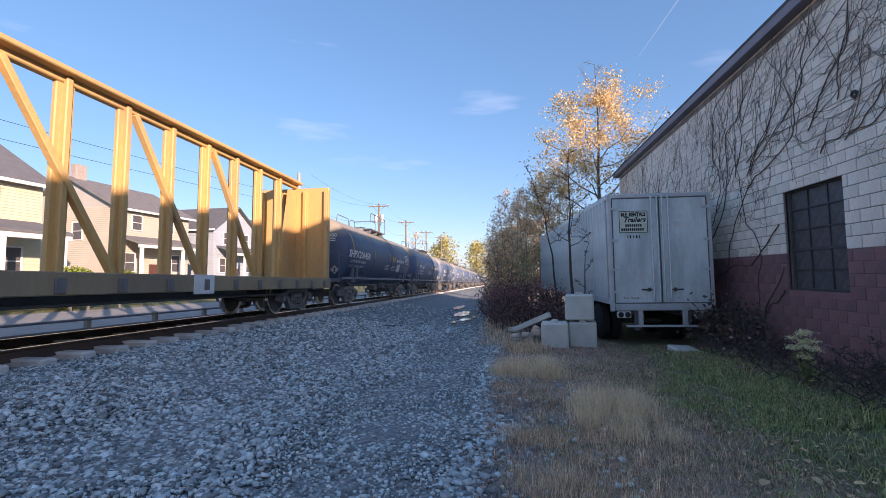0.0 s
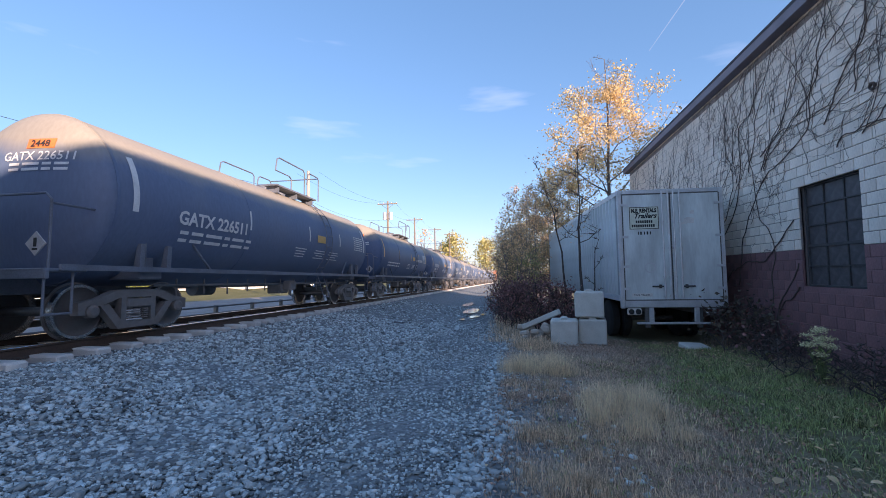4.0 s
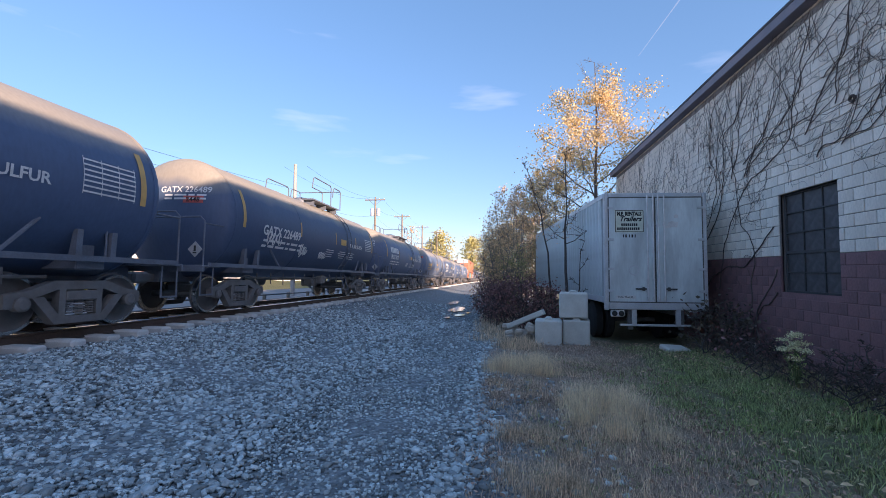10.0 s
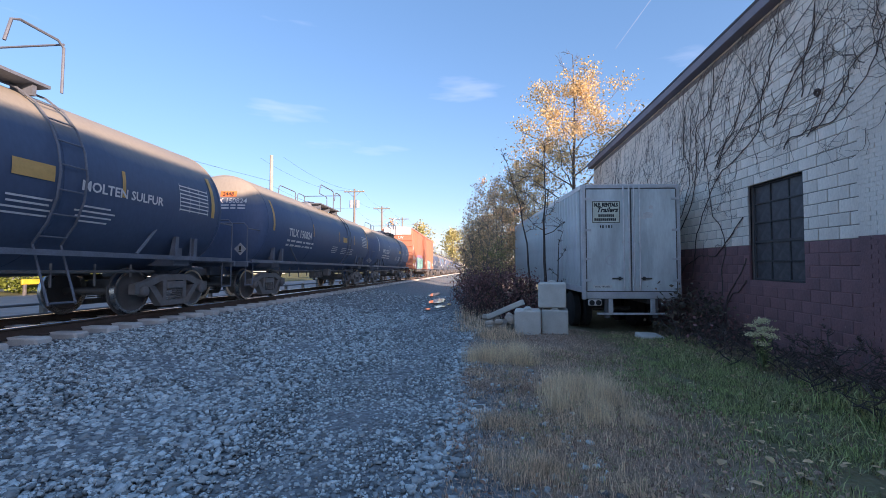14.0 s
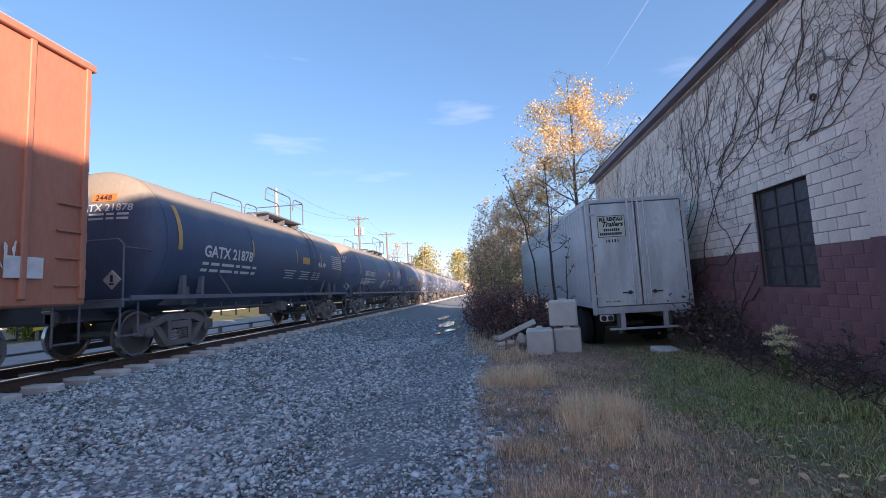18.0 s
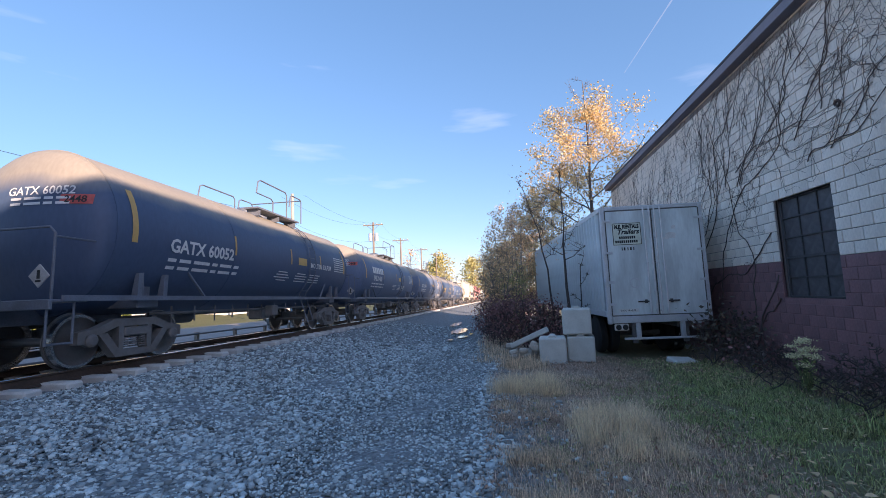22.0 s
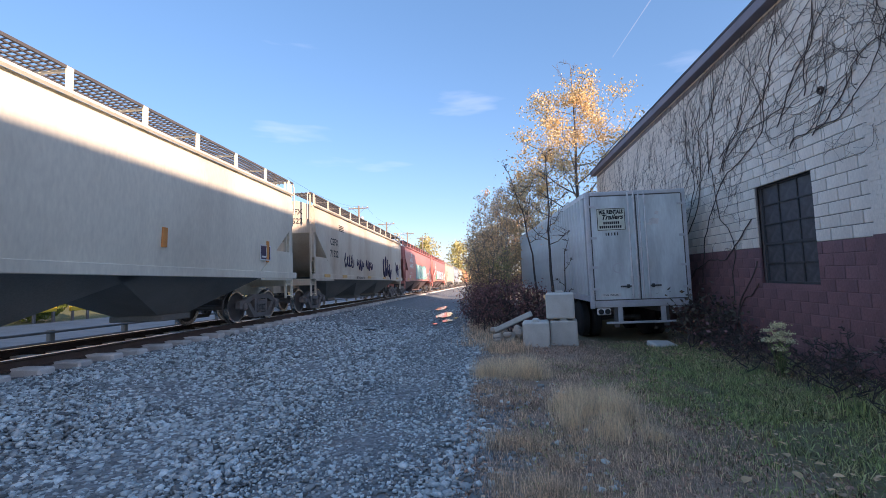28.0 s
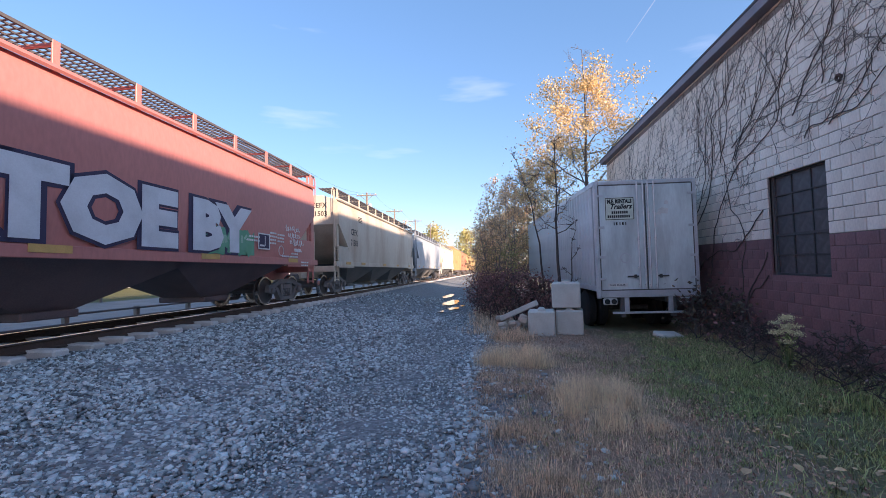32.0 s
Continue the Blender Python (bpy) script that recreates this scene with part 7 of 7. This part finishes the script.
# ---- utility poles and wires ----
def build_poles():
    spots = [(-16.0, 28.2, 9.4, 0), (-16.0, 47.4, 10.3, 2), (-15.9, 60.0, 9.9, 1), (-16.1, 76, 10.0, 1), (-16.0, 92, 10.5, 1)]
    tops = []
    for x, y, top, kind in spots:
        gz = ground_z(x, y)
        th = empty("utility_pole", pose(x, y, gz))
        tagged(th, "weathered wooden utility pole with %s" % ("a crossarm and transformers" if kind == 2 else "a crossarm" if kind else "no crossarm"), "utility pole", "poles along the street")
        h = top - gz
        g = Geo()
        g.tube([(0, 0, -.2), (0, 0, h * .5), (0, 0, h)], [.17, .145, .11], 12)
        part("pole", g, M_POLE if kind else mat("pale_pole", (.42, .40, .37), .9, vary=.2, scale=2), th)
        if kind:
            g = Geo()
            g.box((0, -.12, h - .35), (2.5, .10, .12), ch=.01)
            part("crossarm", g, M_POLE, th)
            for dx in (-1.1, -.5, .5, 1.1):
                g = Geo()
                g.lathe([(h - .29, .02), (h - .26, .05), (h - .20, .05), (h - .16, .02)], "z", (dx, -.12, 0), 8)
                part("insulator", g, M_TRIM, th)
            g = Geo()
            for s in (-1, 1):
                g.tube([(s * .75, -.12, h - .4), (0, -.1, h - 1.0)], .02, 5)
            part("arm_brace", g, M_GRIME, th)
        if kind == 2:
            for dx in (-.38, .38):
                g = Geo()
                g.lathe([(h - 2.3, .05), (h - 2.28, .22), (h - 1.4, .22), (h - 1.33, .15), (h - 1.3, .03)], "z", (dx, 0, 0), 16)
                part("transformer", g, M_TRIM, th)
        tops.append(Vector((x, y, top)))
    g = Geo()
    chain = [Vector((-16.0, -25, 8.6))] + tops + [Vector((-16, 125, 9.8))]
    for a, b in zip(chain[:-1], chain[1:]):
        for dx, dz in ((0, -1.9), (0, -2.5)) if a.y < 20 else ((-.9, -.15), (.9, -.15), (0, -2.2)):
            pts = [a.lerp(b, k / 10) + Vector((dx, 0, dz - .7 * 4 * (k / 10) * (1 - k / 10))) for k in range(11)]
            g.tube(pts, .008, 4, caps=False)
    ob = part("overhead_wires", g, M_INK)
    tagged(ob, "thin black overhead wires between the utility poles", "wires", kind="stuff")


build_poles()


# ---- houses across the street ----
def siding(name, color):
    return mat(name, color, .75, vary=.08, scale=1.5, bump=.1, bscale=12, second=tuple(c * .8 for c in color), amount=.4)


def house(x0, x1, y0, y1, eave, ridge, along, wall_color, front_color, label, roof_color, chimney=None, porch=None, windows=()):
    gz = min(ground_z(x0, y0), ground_z(x1, y1)) - .05
    th = empty("house", pose((x0 + x1) / 2, (y0 + y1) / 2, gz))
    tagged(th, label, "house")
    cx, cy = (x0 + x1) / 2, (y0 + y1) / 2
    X, Y, E, R = (x1 - x0) / 2, (y1 - y0) / 2, eave - gz, ridge - gz
    g = Geo()
    if along == "y":
        g.prism([(-X, 0), (X, 0), (X, E), (0, R - .1), (-X, E)], "y", -Y, Y)
    else:
        g.prism([(-Y, 0), (Y, 0), (Y, E), (0, R - .1), (-Y, E)], "x", -X, X)
    wall = part("wall", g, siding(label + " siding", wall_color), th, smooth=0)
    # horizontal boards on the two faces that show
    g = Geo()
    z = .3
    while z < E - .05:
        g.box((X + .01, 0, z), (.03, 2 * Y, .10))
        g.box((0, -Y - .01, z), (2 * X, .03, .10))
        z += .16
    b = part("siding_board", g, siding(label + " boards", front_color), wall, smooth=0)
    b["kind"] = "stuff"
    g = Geo()
    o = .45
    if along == "y":
        sl = (R - E) / X
        for s in (-1, 1):
            g.prism([(0, R), (s * (X + o), E - sl * o), (s * (X + o), E - sl * o + .14), (0, R + .14)], "y", -Y - o, Y + o)
    else:
        sl = (R - E) / Y
        for s in (-1, 1):
            g.prism([(0, R), (s * (Y + o), E - sl * o), (s * (Y + o), E - sl * o + .14), (0, R + .14)], "x", -X - o, X + o)
    roof = part("roof", g, mat(label + " shingles", roof_color, .9, vary=.25, scale=2, bscale=8), th, smooth=0)
    g = Geo()
    if along == "y":
        for s in (-1, 1):
            g.box((s * (X + o + .02), 0, E - sl * o + .02), (.06, 2 * Y + 2 * o, .18))
    else:
        for s in (-1, 1):
            g.box((0, s * (Y + o + .02), E - sl * o + .02), (2 * X + 2 * o, .06, .18))
    part("eaves_trim", g, M_WHITE, roof, smooth=0)["kind"] = "stuff"
    if chimney:
        g = Geo()
        g.box((chimney[0] - cx, chimney[1] - cy, R + .3), (.6, .9, 1.9), ch=.02)
        part("chimney", g, mat("chimney_brick", (.38, .33, .30), .9, vary=.3, scale=4), roof)
    for face, a, zc, w, h in windows:
        g = Geo()
        zc -= gz
        at = pose(X + .03, a - cy, zc) if face == "x" else pose(a - cx, -Y - .03, zc, 0, 0, -90)
        for s in (-1, 1):
            g.box((.03, s * (w / 2 + .04), 0), (.07, .08, h + .16))
            g.box((.03, 0, s * (h / 2 + .04)), (.07, w, .08))
        g.box((.03, 0, 0), (.05, w, .05))
        win = part("window", g, M_WHITE, th, smooth=0, at=at)
        g = Geo()
        g.box((0, 0, 0), (.02, w, h))
        part("pane", g, M_PANE, win, smooth=0)
    if porch:
        pa, pb, pz, depth = porch
        g = Geo()
        pz -= gz
        g.prism([(X, pz + .7), (X + depth + .2, pz), (X + depth + .2, pz + .16), (X, pz + .86)], "y", pa - cy - .2, pb - cy + .2)
        p = part("porch_roof", g, mat(label + " shingles", roof_color), th, smooth=0)
        g = Geo()
        g.box((X + depth + .1, (pa + pb) / 2 - cy, pz - .12), (.16, pb - pa + .3, .26))
        part("porch_beam", g, M_WHITE, p, smooth=0)
        n = 4
        for k in range(n):
            g = Geo()
            g.box((X + depth + .05, pa - cy + .15 + (pb - pa - .3) * k / (n - 1), pz / 2), (.22, .22, pz), ch=.02)
            part("porch_post", g, M_WHITE, th)
        g = Geo()
        g.box((X + depth / 2, (pa + pb) / 2 - cy, .25), (depth + .2, pb - pa, .5))
        part("porch_floor", g, M_CONC, th, smooth=0)
        g = Geo()
        g.box((X + .03, (pa + pb) / 2 - cy, .5 + 1.03), (.06, .95, 2.06), ch=.01)
        d = part("door", g, mat("dark_door", (.12, .05, .04), .5), th)
        g = Geo()
        g.lathe([(0, .0), (0, .03), (.05, .035), (.06, 0)], "x", (X + .06, (pa + pb) / 2 - cy + .38, 1.5), 8)
        part("door_handle", g, M_TRIM, d)


house(-34, -26, 8.0, 18.4, 7.0, 9.6, "y", (.66, .58, .42), (.68, .60, .44), "cream two-storey house with a gabled porch", (.16, .16, .17), None, (9.5, 18.0, 3.9, 2.2),
      (("x", 15.8, 5.6, 1.0, 1.5), ("x", 11.5, 5.6, 1.0, 1.5), ("x", 17.0, 2.6, .9, 1.4)))
house(-41, -32, 28.2, 36.0, 7.6, 10.1, "y", (.45, .43, .40), (.58, .50, .40), "tan house with grey gable siding and a chimney", (.20, .19, .19), (-36.5, 28.9), (28.6, 35.4, 4.4, 2.0),
      (("x", 30.2, 6.4, .9, 1.2), ("x", 33.6, 6.4, .9, 1.2), ("x", 29.6, 3.0, .9, 1.5), ("x", 34.4, 3.0, .9, 1.5), ("y", -35.5, 5.6, .9, 1.4)))
house(-40.5, -32, 39.6, 47.0, 7.1, 9.7, "x", (.40, .45, .52), (.42, .47, .54), "blue-grey house with a dark roof", (.13, .13, .14), None, (40.2, 46.4, 4.3, 1.8),
      (("x", 41.6, 6.0, .9, 1.3), ("x", 45.0, 6.0, .9, 1.3), ("x", 41.0, 3.0, .9, 1.5), ("x", 45.6, 3.0, .9, 1.5)))
house(-42, -33, 53, 61, 7.0, 9.8, "y", (.60, .58, .54), (.62, .60, .56), "pale house with a dark roof", (.15, .15, .16), None, (53.6, 60.4, 4.3, 1.8),
      (("x", 55, 6.0, .9, 1.3), ("x", 59, 6.0, .9, 1.3)))
for bx, by, s in ((-22, 16.9, 1.25), (-22.5, 13.0, 1.35), (-29.2, 26.4, 1.2)):
    rng = np.random.default_rng(int(by))
    a, b, r = rng.uniform(0, 6.28, 2600), rng.uniform(-1, 1, 2600), rng.uniform(.55, 1, 2600) ** .5
    q = np.sqrt(1 - b * b)
    c = np.stack([np.cos(a) * q * r * s, np.sin(a) * q * r * s, s * .85 + b * r * s * .85], 1)
    sh = empty("clipped_shrub", pose(bx, by, ground_z(bx, by)))
    tagged(sh, "rounded yellow-green garden shrub by the street", "shrub", "garden shrubs")
    part("crown", leaves("crown", c, .09, rng), mat("garden_leaf", (.22, .27, .05), .6, vary=.2, bump=0, island=True, per_object=.35, trans=.2), sh)["kind"] = "stuff"
    g = Geo()
    for k in range(6):
        g.tube([(0, 0, 0), (math.cos(k) * s * .3, math.sin(k) * s * .3, s * .6), (math.cos(k) * s * .5, math.sin(k) * s * .5, s * 1.2)], [.03, .02, .008], 5)
    part("stalk", g, BARK_D, sh)


# ---- pipe railing, barrier and street behind the track ----
def build_street():
    th = empty("pipe_railing", pose(-12.9, 0, 0))
    tagged(th, "low weathered timber and pipe railing behind the track", "railing")
    ys = [-2 + 2.4 * k for k in range(30)]
    for y in ys:
        z = ground_z(-12.9, y)
        g = Geo()
        g.box((0, y, z + .28), (.14, .14, .72), ch=.012)
        part("railing_post", g, M_WOOD, th)
    for dz in (.30, .58):
        for a, b in zip(ys[:-1], ys[1:]):
            g = Geo()
            za, zb = ground_z(-12.9, a) + dz, ground_z(-12.9, b) + dz
            g.tube([(.09, a, za), (.09, b, zb)], .035, 6)
            part("rail_bar", g, M_GRIME, th)
    g = Geo()
    n = 60
    vs = []
    for k in range(n):
        y = -60 + 300 * k / (n - 1)
        for x in (-14.4, -20.6):
            vs.append((x, y, ground_z(x, y) + .05))
    g.add(vs, [(2 * k, 2 * k + 1, 2 * k + 3, 2 * k + 2) for k in range(n - 1)])
    tagged(part("road", g, mat("pale_asphalt", (.30, .29, .275), .9, vary=.25, scale=1.2, bscale=30), None), "pale worn asphalt street in front of the houses", "road", kind="structure")
    for x, y, ln in ((-20.9, 16.4, 1.1), (-20.9, 18.1, 1.0)):
        z = ground_z(x, y)
        b = empty("yellow_barrier", pose(x, y, z))
        tagged(b, "bright yellow steel street barrier", "barrier", "street barriers")
        g = Geo()
        g.box((0, 0, .62), (.12, ln, .24), ch=.02)
        part("beam", g, mat("barrier_yellow", (.75, .50, .04), .5, vary=.15, scale=3), b)
        for s in (-1, 1):
            g = Geo()
            g.box((0, s * ln * .38, .28), (.10, .10, .60), ch=.01)
            part("barrier_leg", g, M_GRIME, b)


build_street()


# ---- contrail ----
def build_contrail():
    eye = Vector((-.36, -.7, 1.55))
    a, b = Vector((.25986, .86407, .43111)), Vector((.31519, .80527, .50219))
    a, b = eye + a * 3800, eye + (a + (b - a) * 1.5).normalized() * 3800
    w = (b - a).cross(a - eye).normalized()
    vs, n = [], 40
    rnd = random.Random(2)
    for k in range(n + 1):
        p = a.lerp(b, k / n)
        h = (2.0 + 4 * (k / n)) * rnd.uniform(.75, 1.2)
        vs += [p + w * h, p - w * h]
    g = Geo()
    g.add(vs, [(2 * k, 2 * k + 1, 2 * k + 3, 2 * k + 2) for k in range(n)])
    # the trail's sunlit white is put in as a faint emission
    m = bpy.data.materials.new("vapour_glow")
    m.use_nodes = True
    nt = m.node_tree
    em, tr, mx = nt.nodes.new("ShaderNodeEmission"), nt.nodes.new("ShaderNodeBsdfTransparent"), nt.nodes.new("ShaderNodeMixShader")
    em.inputs["Color"].default_value, em.inputs["Strength"].default_value = (.75, .85, 1, 1), .5
    mx.inputs[0].default_value = .28
    nt.links.new(tr.outputs[0], mx.inputs[1])
    nt.links.new(em.outputs[0], mx.inputs[2])
    nt.links.new(mx.outputs[0], nt.nodes["Material Output"].inputs["Surface"])
    ob = part("contrail", g, m, None, smooth=0)
    ob.visible_shadow = False
    tagged(ob, "thin white aircraft contrail across the blue sky", "contrail", kind="structure")


build_contrail()


def build_slab():
    g = Geo()
    g.box((0, 0, .05), (.55, .40, .13), pose(0, 0, 0, 8, 4, 0), ch=.03)
    tagged(part("concrete_slab", g, M_CONC, None, at=pose(3.45, 9.75, ground_z(3.45, 9.75), 0, 0, 14)), "broken concrete slab lying under the trailer's tail", "slab")


build_slab()

# ---- sleepers and wall blocks, piece by piece ----
M_SLEEPER = mat("sleeper_concrete", (0.66, 0.64, 0.60), 0.9, vary=0.2, scale=4, bump=0.3, bscale=60, second=(0.40, 0.37, 0.33), per_object=0.15)


def build_sleepers():
    g = Geo()
    g.box((0, 0, -.10), (2.6, .26, .20), ch=.03)
    me = g.mesh("sleeper", 0)
    me.materials.append(M_SLEEPER)
    track = bpy.data.objects["railway_track"]
    rest = Geo()
    rnd = random.Random(9)
    for k in range(620):
        y = -12 + .61 * k + rnd.uniform(-.015, .015)
        if k < 300:
            part("sleeper", me, M_SLEEPER, track, at=pose(rnd.uniform(-.02, .02), y, -.135 + rnd.uniform(-.012, .006), 0, 0, rnd.uniform(-.6, .6)))
        else:
            rest.box((0, y, -.255), (2.6, .26, .20))
    for k in range(830):
        rest.box((0, -12.6 - .61 * k, -.235), (2.6, .26, .20))
    ob = part("sleepers_beyond", rest, M_SLEEPER, track, smooth=0)
    ob["kind"] = "stuff"


build_sleepers()
build_blocks()


def motions():
    """Key the train, car by car, and its turning wheelsets while they pass."""
    marks = [0, 1 / 30] + [0.5 + i for i in range(32)] + [32 - 1 / 30, 32]
    for car, q in CARS:
        walk(car, [(t, track_pose(q - train_s(t))) for t in marks])
    centre = {car.name: q for car, q in CARS}
    for w, car, dy in WHEELSETS:
        q = centre[car.name]
        base = w.matrix_basis.copy()
        times = [i for i in range(0, 961) if -6 < q - train_s(i / 30) < 34]
        rows = [(0.0, base)]
        for i in times:
            t = i / 30
            if t > 0:
                rows.append((t, base @ Matrix.Rotation(((train_s(t) - train_s(times[0] / 30)) / .455) % (2 * math.pi), 4, "X")))
        if len(rows) > 1 and times[-1] < 960:
            rows.append((32.0, rows[-1][1]))
        if len(rows) > 1:
            walk(w, rows)


motions()
